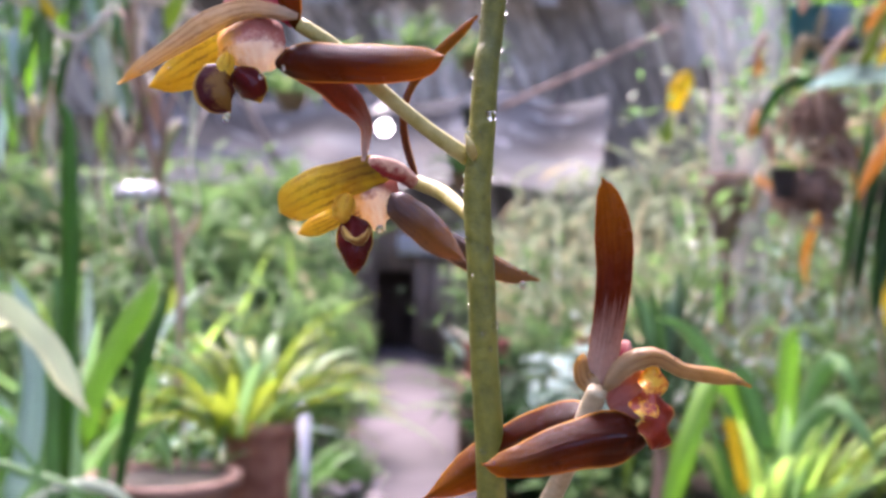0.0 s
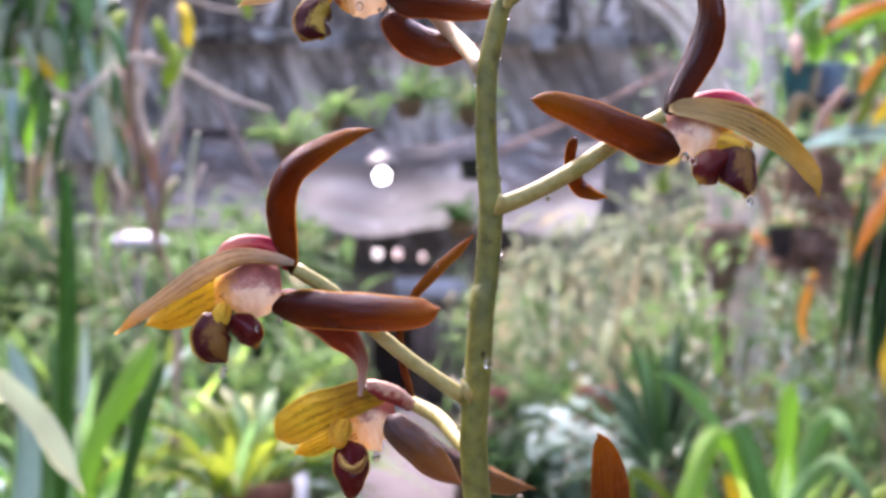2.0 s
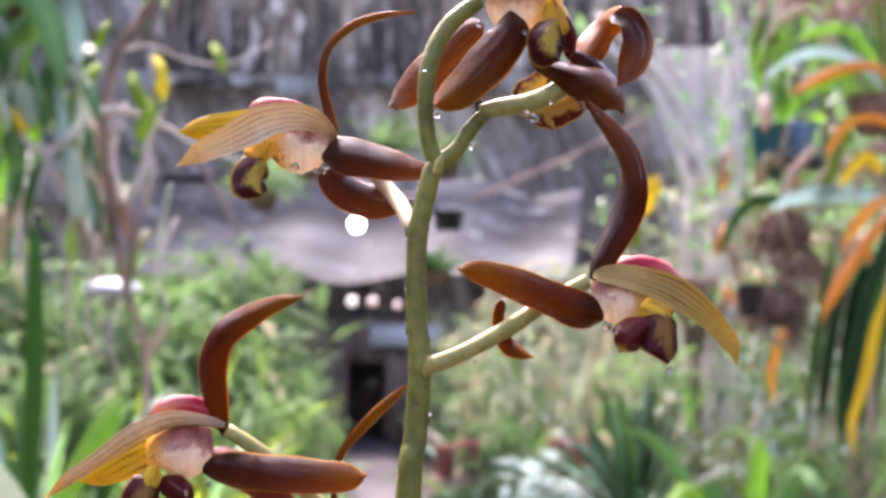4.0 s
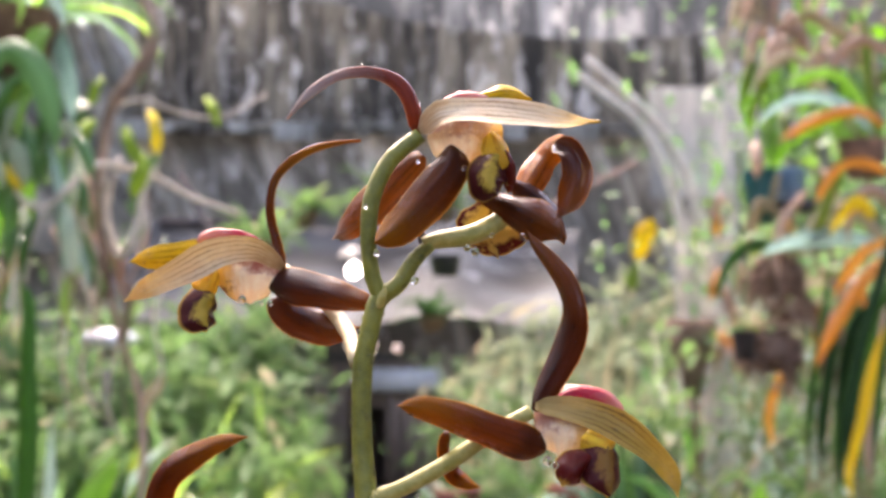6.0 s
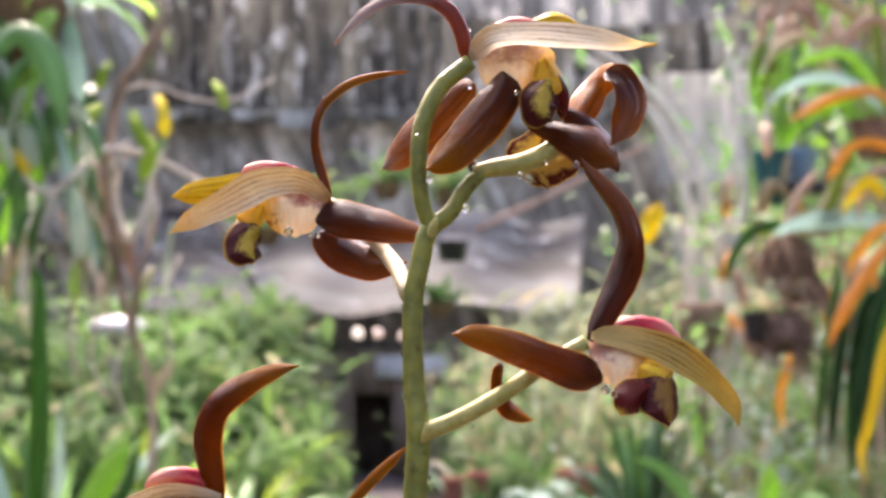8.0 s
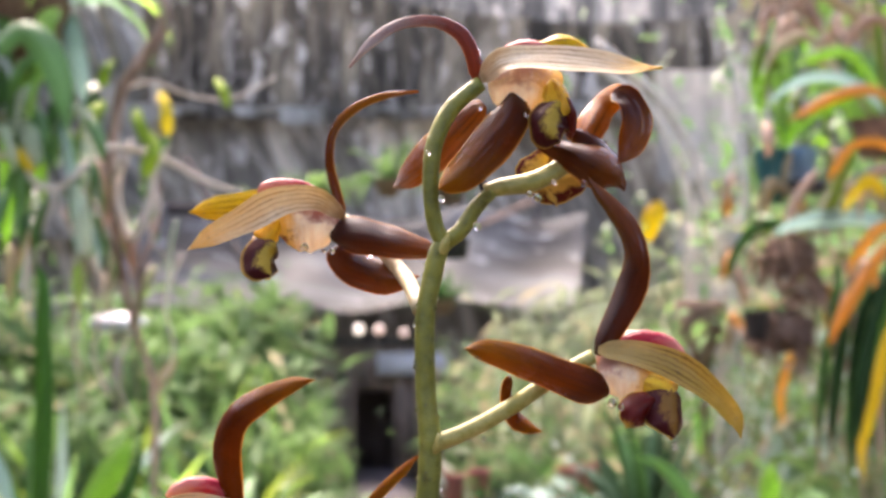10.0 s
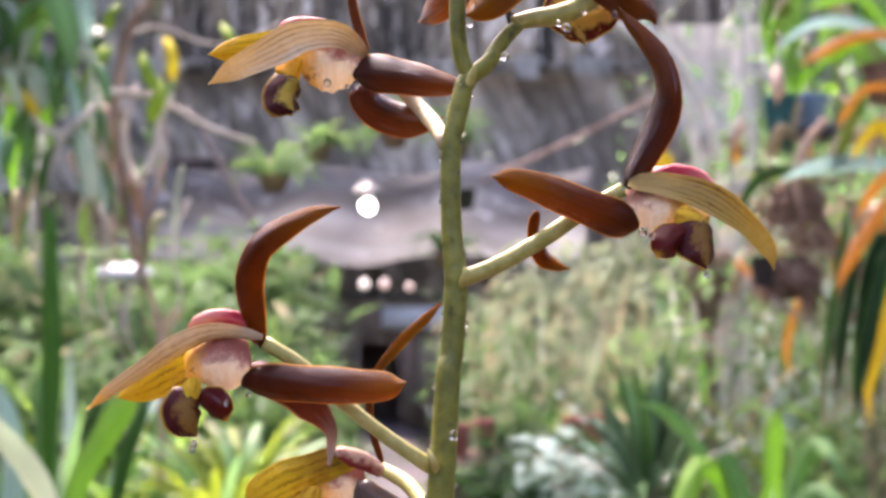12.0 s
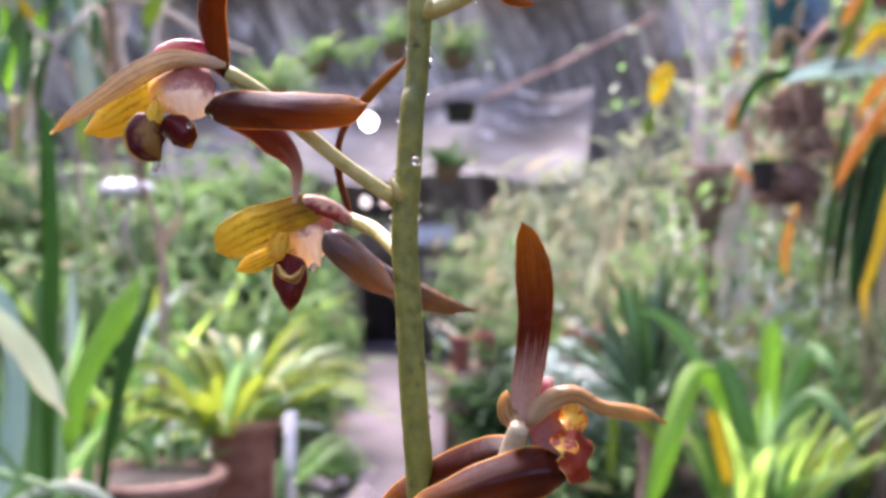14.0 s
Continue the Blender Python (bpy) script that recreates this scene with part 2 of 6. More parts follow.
CREST = lobe_mat("lip_crest", (0.56, 0.38, 0.09), (0.26, 0.12, 0.03), (0.60, 0.44, 0.14), 0.16)
CREAM_LEFT, CREAM_RIGHT = lip_mat("lip_cream", True), lip_mat("lip_cream_peach", False, 0.7)
MAROON = petal_mat("lip_maroon", (0.10, 0.006, 0.006), (0.16, 0.030, 0.01), (0.70, 0.44, 0.06), (0.60, 0.32, 0.03), 3, 0.3, 0.95, rough=0.28, lit=0.2, coat=0.10, tip_from=0.80)
OLIVE = lobe_mat("lip_olive", (0.38, 0.26, 0.03), (0.050, 0.006, 0.006), (0.36, 0.20, 0.03), 0.13)
BROWNLIP = lobe_mat("lip_brown", (0.20, 0.10, 0.018), (0.060, 0.006, 0.006), (0.55, 0.34, 0.06), 0.16)
EMBER = lobe_mat("lip_ember", (0.22, 0.024, 0.006), (0.30, 0.05, 0.012), (0.80, 0.52, 0.12), 0.3)
FLAME, ot_, ob_ = nodes("lip_flame")
patch = noise_tex(ot_, 260, 4, coords(ot_), 0.6)
ot_.links.new(ramp(ot_, patch, [(0.42, (0.86, 0.50, 0.04)), (0.50, (0.80, 0.30, 0.02)), (0.57, (0.38, 0.05, 0.012))]), ob_.inputs["Base Color"])
ob_.inputs["Roughness"].default_value = 0.25
bump(ot_, ob_, patch, 0.8, 0.0012)
THROAT = petal_mat("lip_throat", (0.86, 0.52, 0.04), (0.36, 0.05, 0.01), (0.86, 0.60, 0.12), (0.76, 0.40, 0.03), 3, 0.7, 0.6, rough=0.28, lit=0.3)
SPOTTED = lobe_mat("lip_spotted", (0.66, 0.46, 0.12), (0.10, 0.009, 0.006), (0.60, 0.40, 0.08), 0.22)
CRIMSON = petal_mat("column_crimson", (0.34, 0.016, 0.040), (0.56, 0.17, 0.16), (0.76, 0.45, 0.38), (0.60, 0.28, 0.22), 4, 0.6, 0.4, rough=0.28, lit=0.15, gloss=0.15, coat=0.06)
MAUVE = petal_mat("lip_mauve", (0.42, 0.22, 0.20), (0.30, 0.09, 0.08), (0.55, 0.16, 0.06), (0.66, 0.28, 0.08), 3, 0.5, 0.6, rough=0.35, lit=0.25)
STEM_GREEN = plain("stem_green", (0.095, 0.105, 0.009), (0.185, 0.185, 0.020), 260, 0.5, relief=0.8, dist=0.0010)
STALK = plain("stalk_yellow_green", (0.25, 0.225, 0.040), (0.40, 0.345, 0.11), 320, 0.48, relief=0.6, dist=0.0006)
STALK_CREAM = plain("stalk_cream", (0.32, 0.26, 0.13), (0.52, 0.42, 0.25), 320, 0.5, relief=0.6, dist=0.0006)
WATER, wt, wb = nodes("water")
wb.inputs["Transmission Weight"].default_value, wb.inputs["IOR"].default_value, wb.inputs["Roughness"].default_value = 1.0, 1.33, 0.0

LIME = leaf_mat("leaf_lime", (0.06, 0.11, 0.008), (0.21, 0.29, 0.022), lit=0.35)
PALEARCH = leaf_mat("leaf_pale_arch", (0.52, 0.64, 0.24), (0.60, 0.72, 0.28), 0.35, 0.5)
DEEP = leaf_mat("leaf_deep", (0.018, 0.085, 0.002), (0.05, 0.17, 0.006), 0.5, 0.35, dry=0.0)
FRESH = leaf_mat("leaf_fresh", (0.045, 0.14, 0.022), (0.19, 0.36, 0.075))
GREEN = leaf_mat("leaf_green", (0.018, 0.075, 0.006), (0.085, 0.22, 0.022), 0.45, 0.35)
DARK = leaf_mat("leaf_dark", (0.006, 0.024, 0.005), (0.032, 0.085, 0.014), 0.7, 0.25, dry=0.0)
SPIKE_GREEN = leaf_mat("leaf_spike", (0.012, 0.040, 0.012), (0.05, 0.12, 0.035), 0.4, 0.25, dry=0.0)
SILVER = leaf_mat("leaf_silver", (0.14, 0.26, 0.11), (0.42, 0.56, 0.32), 0.32, 0.5)
PALEGREEN = leaf_mat("leaf_pale", (0.26, 0.36, 0.13), (0.60, 0.73, 0.32), 0.35, 0.5)
BUSHPALE = leaf_mat("leaf_bush_pale", (0.020, 0.046, 0.014), (0.24, 0.29, 0.11), 0.7, 0.3, dry=0.26)
BUSH = leaf_mat("leaf_bush", (0.014, 0.042, 0.012), (0.13, 0.235, 0.048), 0.7, 0.3, dry=0.10)
BUSHLIGHT = leaf_mat("leaf_bush_light", (0.020, 0.060, 0.014), (0.18, 0.31, 0.060), 0.65, 0.3, dry=0.08)
BRIGHT = leaf_mat("leaf_bright", (0.15, 0.31, 0.025), (0.32, 0.52, 0.06), 0.45, 0.5)
VINELEAF = leaf_mat("leaf_vine", (0.18, 0.28, 0.03), (0.34, 0.46, 0.06), 0.65, 0.3)
WITHERED = leaf_mat("leaf_withered", (0.20, 0.11, 0.07), (0.58, 0.42, 0.32), 0.6, 0.3)
STRAW = leaf_mat("leaf_straw", (0.20, 0.16, 0.085), (0.46, 0.39, 0.25), 0.6, 0.3)
ORANGE = leaf_mat("leaf_orange", (0.50, 0.17, 0.03), (0.72, 0.38, 0.08), 0.45, 0.4)
YLIME = leaf_mat("leaf_yellow_lime", (0.08, 0.14, 0.006), (0.24, 0.315, 0.016), 0.5, 0.4, dry=0.0)
YELLOWLEAF = leaf_mat("leaf_yellow", (0.62, 0.38, 0.02), (0.75, 0.60, 0.06), 0.7, 0.4)
BARK = plain("bark_grey", (0.12, 0.070, 0.045), (0.46, 0.31, 0.24), 35, 0.85, stretch=(1, 1, 0.3), relief=0.7)
ROOT = plain("root_pale", (0.48, 0.40, 0.32), (0.74, 0.66, 0.57), 60, 0.8, relief=0.6)
PALESTALK = plain("stalk_bleached", (0.44, 0.40, 0.34), (0.70, 0.65, 0.57), 40, 0.7, relief=0.5)
COIR = plain("coir_brown", (0.11, 0.062, 0.040), (0.30, 0.195, 0.14), 60, 0.95, relief=0.9, dist=0.01)
TERRACOTTA = plain("terracotta", (0.22, 0.085, 0.05), (0.40, 0.20, 0.13), 18, 0.8, relief=0.4)
RUST = plain("clay_dusty", (0.15, 0.075, 0.05), (0.34, 0.21, 0.15), 14, 0.85, relief=0.5)
BLACKPLASTIC = plain("black_plastic", (0.008, 0.009, 0.012), (0.03, 0.032, 0.04), 30, 0.35, relief=0.1)
TEAL = plain("teal_plastic", (0.006, 0.070, 0.072), (0.018, 0.14, 0.15), 20, 0.35, relief=0.1)
SKYBLUE = plain("blue_plastic", (0.10, 0.22, 0.36), (0.25, 0.40, 0.55), 20, 0.4, relief=0.1)
WOOD = plain("weathered_wood", (0.12, 0.085, 0.075), (0.34, 0.26, 0.23), 24, 0.85, stretch=(1, 1, 0.15), relief=0.6)
PALEWOOD = plain("grey_planks", (0.16, 0.115, 0.09), (0.31, 0.23, 0.185), 24, 0.85, stretch=(1, 1, 0.15), relief=0.6)
DARKWOOD = plain("dark_timber", (0.025, 0.022, 0.022), (0.075, 0.06, 0.055), 24, 0.9, relief=0.5)
WHITE = plain("white_plastic", (0.62, 0.63, 0.66), (0.80, 0.80, 0.82), 20, 0.45, relief=0.1)
STONE = plain("stone_pinkish", (0.18, 0.15, 0.14), (0.46, 0.39, 0.37), 22, 0.85, relief=0.7, dist=0.01)
BRICKRED = plain("brick_red", (0.24, 0.065, 0.05), (0.38, 0.15, 0.12), 30, 0.85, relief=0.5)
SOIL = plain("leaf_litter_soil", (0.018, 0.016, 0.010), (0.075, 0.060, 0.040), 9, 0.95, relief=0.9, dist=0.03)
CONCRETE = plain("path_concrete", (0.036, 0.030, 0.033), (0.076, 0.063, 0.070), 7, 0.8, relief=0.4, dist=0.01)
TARP, tt_, tbs_ = nodes("tarp_grey")
tv_ = coords(tt_, (0.55, 1, 1))
t1_, t2_ = noise_tex(tt_, 2.2, 5, tv_, 0.6), noise_tex(tt_, 5.0, 4, tv_, 0.65)
tc_ = ramp(tt_, t1_, [(0.36, (0.012, 0.013, 0.013)), (0.52, (0.055, 0.059, 0.059)), (0.66, (0.120, 0.127, 0.126))])
tt_.links.new(mix(tt_, ramp(tt_, t2_, [(0.60, (0, 0, 0)), (0.68, (0.85, 0.85, 0.85))]), tc_, (0.40, 0.41, 0.42)), tbs_.inputs["Base Color"])
tbs_.inputs["Roughness"].default_value = 0.5
bump(tt_, tbs_, t1_, 0.6, 0.04)


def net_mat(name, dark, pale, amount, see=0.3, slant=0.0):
    """Woven shade cloth: weave, fine vertical streaks; broad light shafts and light through worn spots are painted
    pale.
    """
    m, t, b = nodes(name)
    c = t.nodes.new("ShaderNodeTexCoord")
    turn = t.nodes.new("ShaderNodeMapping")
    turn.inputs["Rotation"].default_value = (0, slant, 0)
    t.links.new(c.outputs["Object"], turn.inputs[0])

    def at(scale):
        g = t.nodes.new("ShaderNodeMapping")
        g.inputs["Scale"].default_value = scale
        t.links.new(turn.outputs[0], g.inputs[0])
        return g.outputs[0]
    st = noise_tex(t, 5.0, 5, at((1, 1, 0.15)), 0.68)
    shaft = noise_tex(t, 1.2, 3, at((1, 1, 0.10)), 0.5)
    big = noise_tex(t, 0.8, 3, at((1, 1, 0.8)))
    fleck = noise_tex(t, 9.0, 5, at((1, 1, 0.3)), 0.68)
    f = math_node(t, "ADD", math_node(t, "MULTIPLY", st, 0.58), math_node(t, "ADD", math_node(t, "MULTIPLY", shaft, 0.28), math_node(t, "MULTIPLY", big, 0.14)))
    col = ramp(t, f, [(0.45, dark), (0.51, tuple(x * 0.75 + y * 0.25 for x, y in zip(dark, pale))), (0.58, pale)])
    # light through the cloth, painted as pale flecks that thicken along the shafts
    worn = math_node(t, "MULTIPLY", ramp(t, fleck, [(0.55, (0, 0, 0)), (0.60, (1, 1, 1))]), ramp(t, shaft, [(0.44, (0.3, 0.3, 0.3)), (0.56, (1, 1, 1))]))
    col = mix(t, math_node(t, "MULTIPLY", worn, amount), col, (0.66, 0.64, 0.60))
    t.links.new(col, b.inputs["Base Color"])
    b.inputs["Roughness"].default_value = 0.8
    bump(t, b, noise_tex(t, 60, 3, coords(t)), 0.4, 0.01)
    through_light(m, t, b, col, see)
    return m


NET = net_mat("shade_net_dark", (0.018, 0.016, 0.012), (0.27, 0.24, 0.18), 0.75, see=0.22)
NETLOW = net_mat("shade_net_grey", (0.11, 0.102, 0.084), (0.50, 0.47, 0.40), 0.8, slant=0.35)
NETPALE = net_mat("shade_net_pale", (0.085, 0.078, 0.062), (0.38, 0.35, 0.28), 0.7)
NETSLANT = net_mat("shade_net_slanting", (0.09, 0.084, 0.072), (0.42, 0.40, 0.34), 0.6, slant=-0.8)
NETLEAN = net_mat("shade_net_leaning", (0.10, 0.092, 0.076), (0.46, 0.43, 0.36), 0.7, slant=0.6)
NETFAR = net_mat("shade_net_far", (0.060, 0.063, 0.063), (0.25, 0.26, 0.26), 0.7)
NETWHITE = net_mat("shade_net_white", (0.32, 0.32, 0.29), (0.62, 0.61, 0.56), 0.8, see=0.4)
NETSIDE = net_mat("shade_net_green", (0.03, 0.032, 0.028), (0.13, 0.125, 0.11), 0.3)


def glow_mat(name, col, strength):
    m, t, b = nodes(name)
    b.inputs["Base Color"].default_value = (0.5, 0.47, 0.44, 1)
    b.inputs["Emission Color"].default_value, b.inputs["Emission Strength"].default_value = (*col, 1), strength
    return m


GLOW = glow_mat("bulb_white", (1.0, 0.98, 0.95), 5.0)
GLOW1 = glow_mat("glow_cream", (1.0, 0.93, 0.80), 0.30)
GLOW2 = glow_mat("glow_pink", (1.0, 0.74, 0.62), 0.2)

# ---------------------------------------------------------------- building helpers
ORIGIN = {}


def thing(name, loc, label, category, group="", kind=""):
    ob = new(name)
    ob.location = loc
    ORIGIN[ob.name] = Vector(loc)
    return tagged(ob, label, category, group, kind)


def mesh_of(name, data, materials):
    verts, faces, uvs, idx = data
    me = bpy.data.meshes.new(name)
    me.from_pydata([tuple(v) for v in verts], [], faces)
    for m in materials:
        me.materials.append(m)
    if uvs:
        layer = me.uv_layers.new(name="UVMap")
        flat = np.empty(len(me.loops) * 2)
        k = 0
        for f in faces:
            for i in f:
                flat[k:k + 2] = uvs[i]
                k += 2
        layer.data.foreach_set("uv", flat)
    if idx:
        me.polygons.foreach_set("material_index", idx)
    me.polygons.foreach_set("use_smooth", [True] * len(me.polygons))
    me.update()
    return me


def part(name, data, material, parent, label=""):
    """One mesh object under a thing or under a part, in the parent's own axes."""
    mats = material if isinstance(material, tuple) else (material,)
    ob = new(name, mesh_of(name, data, mats))
    ob.parent = parent
    return tagged(ob, label)


def solid(name, data, material, loc, label, category, group="", kind=""):
    """A thing that is one mesh."""
    mats = material if isinstance(material, tuple) else (material,)
    ob = new(name, mesh_of(name, data, mats))
    ob.location = loc
    return tagged(ob, label, category, group, kind)


def spline(ctrl, seg):
    """Catmull-Rom through control rows, any number of columns."""
    c = np.array(ctrl, float)
    c = np.vstack([2 * c[0] - c[1], c, 2 * c[-1] - c[-2]])
    n = len(c) - 3
    out = []
    for s in np.linspace(0, n, seg + 1):
        i = min(int(s), n - 1)
        u = s - i
        p0, p1, p2, p3 = c[i:i + 4]
        out.append(0.5 * (2 * p1 + (p2 - p0) * u + (2 * p0 - 5 * p1 + 4 * p2 - p3) * u * u + (3 * p1 - p0 - 3 * p2 + p3) * u ** 3))
    return np.array(out)


def unit(v):
    return v / (np.linalg.norm(v) + 1e-12)


def join(*many):
    verts, faces, uvs, idx = [], [], [], []
    for v, f, u, i in many:
        o = len(verts)
        verts += list(v)
        faces += [tuple(k + o for k in q) for q in f]
        uvs += list(u) if u else [(0.5, 0.5)] * len(v)
        idx += list(i) if i else [0] * len(f)
    return verts, faces, uvs, idx


def ribbon(ctrl, tilt=0, twist=0, cup=0.12, thick=0.0007, seg=16, across=8, wave=0.03, seed=0, up=(0, 1, 0)):
    """A petal: a closed blade along rows of (x, y, z, width), leaned about its length by tilt, cupped across."""
    rows = spline(ctrl, seg)
    P, W = rows[:, :3], np.maximum(rows[:, 3], 0.0004)
    v = np.linspace(0, 1, seg + 1)
    W = W * (1 - 0.93 * np.clip((v - 0.80) / 0.20, 0, 1) ** 1.9)
    W = W * (0.45 + 0.55 * np.sqrt(np.clip(1 - (1 - np.clip(v / 0.10, 0, 1)) ** 2, 0, 1)))
    W = W * (1 + 0.05 * np.sin(v * 9 + seed) + 0.03 * np.sin(v * 23 + seed * 3))
    T = np.gradient(P, axis=0)
    verts, faces, uvs, idx = [], [], [], []
    prev = None
    n = across + 1
    for i in range(seg + 1):
        t = unit(T[i])
        a = np.cross(t, np.array(up, float))
        a = unit(a) if np.linalg.norm(a) > 0.15 or prev is None else unit(prev - t * (prev @ t))
        prev = a
        ang = radians(tilt + twist * i / seg)
        nn = np.cross(a, t)
        a, nn = a * math.cos(ang) + nn * math.sin(ang), nn * math.cos(ang) - a * math.sin(ang)
        for side in (1, -1):
            for k in range(n):
                u = 2 * k / across - 1
                bow = cup * W[i] * (u * u - 0.33) + wave * W[i] * (1.6 * u * u * math.sin(i * 0.8 + seed + (u > 0) * 1.7) + 0.5 * math.sin(i * 0.55 + seed * 2.0)) - 0.05 * W[i] * math.exp(-(u / 0.16) ** 2)
                th = side * thick * 0.5 * (1 - u ** 4)
                verts.append(P[i] + a * u * W[i] * 0.5 + nn * (bow + th))
                uvs.append((k / across, i / seg))
    for i in range(seg):
        for s in (0, 1):
            for k in range(across):
                q = [(i * 2 + s) * n + k, (i * 2 + s) * n + k + 1, (i * 2 + 2 + s) * n + k + 1, (i * 2 + 2 + s) * n + k]
                faces.append(tuple(q if s else q[::-1]))
                idx.append(1 - s)
    for e in (0, seg):
        for k in range(across):
            q = [e * 2 * n + k, e * 2 * n + k + 1, (e * 2 + 1) * n + k + 1, (e * 2 + 1) * n + k]
            faces.append(tuple(q))
            idx.append(0)
    return verts, faces, uvs, idx


def tube(ctrl, seg=16, sides=10, squash=1.0, rough=0.0, seed=0):
    """A closed tube along rows of (x, y, z, diameter)."""
    rows = spline(ctrl, seg)
    P, R = rows[:, :3], np.maximum(rows[:, 3] / 2, 0.0001)
    T = np.gradient(P, axis=0)
    rng = random.Random(seed)
    verts, faces, uvs = [], [], []
    a = unit(np.cross(unit(T[0]), (0.13, 0.98, 0.11)))
    for i in range(seg + 1):
        t = unit(T[i])
        a = unit(a - t * (a @ t))
        b = np.cross(t, a)
        for k in range(sides):
            w = 2 * math.pi * k / sides
            r = R[i] * (1 + rough * (rng.random() - 0.5))
            verts.append(P[i] + a * math.cos(w) * r + b * math.sin(w) * r * squash)
            uvs.append((k / sides, i / seg))
    for i in range(seg):
        for k in range(sides):
            j = (k + 1) % sides
            faces.append((i * sides + k, i * sides + j, (i + 1) * sides + j, (i + 1) * sides + k))
    faces.append(tuple(range(sides))[::-1])
    faces.append(tuple(seg * sides + k for k in range(sides)))
    return verts, faces, uvs, []


def blade(length, width, lean, droop, heading, seed=0, seg=9, fold=0.25, root=(0, 0, 0), narrow=0.35):
    """A strap leaf from its root: leans out by lean degrees, bends down by droop degrees, keeled along the midrib."""
    rng = random.Random(seed)
    d = np.array([math.cos(heading), math.sin(heading), 0.0])
    s = np.array([-d[1], d[0], 0.0])
    p = np.array(root, float)
    sway = rng.uniform(-0.35, 0.35)
    verts, faces, uvs = [], [], []
    for i in range(seg + 1):
        v = i / seg
        ang = radians(90 - lean - droop * v ** 1.4)
        side = s * math.sin(sway * v * 2) * 0.5
        t = unit(d * math.cos(ang) + np.array([0, 0, math.sin(ang)]) + side)
        w = width * min(1.0, narrow + 2.2 * v) * max(0.02, 1 - max(0.0, (v - 0.45) / 0.55) ** 2.0)
        a = unit(s - t * (s @ t))
        nn = np.cross(t, a)
        roll = sway * v
        a, nn = a * math.cos(roll) + nn * math.sin(roll), nn * math.cos(roll) - a * math.sin(roll)
        for k, u in enumerate((-1, -0.5, 0, 0.5, 1)):
            verts.append(p + a * u * w / 2 - nn * fold * w * (abs(u) - 0.5) * -1)
            uvs.append(((u + 1) / 2, v))
        p = p + t * length / seg
    for i in range(seg):
        for k in range(4):
            faces.append((i * 5 + k, i * 5 + k + 1, i * 5 + k + 6, i * 5 + k + 5))
    return verts, faces, uvs, []


def lathe(profile, sides=28, wobble=0.0, seed=0):
    """A turned body from (radius, height) pairs."""
    rng = random.Random(seed)
    verts, faces, uvs = [], [], []
    for i, (r, z) in enumerate(profile):
        for k in range(sides):
            w = 2 * math.pi * k / sides
            q = r * (1 + wobble * (rng.random() - 0.5))
            verts.append((q * math.cos(w), q * math.sin(w), z))
            uvs.append((k / sides, i / len(profile)))
    for i in range(len(profile) - 1):
        for k in range(sides):
            j = (k + 1) % sides
            faces.append((i * sides + k, i * sides + j, (i + 1) * sides + j, (i + 1) * sides + k))
    return verts, faces, uvs, []


def box(x0, x1, y0, y1, z0, z1):
    v = [(x, y, z) for z in (z0, z1) for y in (y0, y1) for x in (x0, x1)]
    f = [(0, 2, 3, 1), (4, 5, 7, 6), (0, 1, 5, 4), (2, 6, 7, 3), (0, 4, 6, 2), (1, 3, 7, 5)]
    return v, f, [(0.5, 0.5)] * 8, []


def ball(c, r, sides=10, squash=(1, 1, 1), lump=0.0, seed=0):
    rng = random.Random(seed)
    verts, faces = [], []
    rings = max(4, sides // 2)
    for i in range(rings + 1):
        a = math.pi * i / rings
        for k in range(sides):
            b = 2 * math.pi * k / sides
            q = r * (1 + lump * (rng.random() - 0.5))
            verts.append((c[0] + q * math.sin(a) * math.cos(b) * squash[0], c[1] + q * math.sin(a) * math.sin(b) * squash[1], c[2] + q * math.cos(a) * squash[2]))
    for i in range(rings):
        for k in range(sides):
            j = (k + 1) % sides
            faces.append((i * sides + k, (i + 1) * sides + k, (i + 1) * sides + j, i * sides + j))
    return verts, faces, [(0.5, 0.5)] * len(verts), []


def leaflets(n, size, spot, seed, slim=0.42, hang=0.2):
    """Many small folded leaves; spot(rng) gives each one's place."""
    rng = random.Random(seed)
    verts, faces, uvs = [], [], []
    for _ in range(n):
        p = np.array(spot(rng))
        h = rng.uniform(0, 2 * math.pi)
        e = rng.uniform(-1.0, 0.9) - hang
        t = np.array([math.cos(h) * math.cos(e), math.sin(h) * math.cos(e), math.sin(e)])
        a = unit(np.cross(t, (rng.uniform(-0.6, 0.6), rng.uniform(-0.6, 0.6), 1)))
        nn = np.cross(a, t)
        L = size * rng.uniform(0.6, 1.35)
        w = L * slim
        o = len(verts)
        for q, uv in ((0, (0.5, 0)), (1, (0, 0.4)), (2, (1, 0.4)), (3, (0.5, 0.95)), (4, (0.5, 0.45))):
            off = (0, t * L * 0.4 + a * w / 2 + nn * w * 0.15, t * L * 0.4 - a * w / 2 + nn * w * 0.15, t * L - nn * L * 0.12, t * L * 0.45)[q]
            verts.append(p + off)
            uvs.append(uv)
        faces += [(o, o + 1, o + 4), (o, o + 4, o + 2), (o + 1, o + 3, o + 4), (o + 4, o + 3, o + 2)]
    return verts, faces, uvs, []


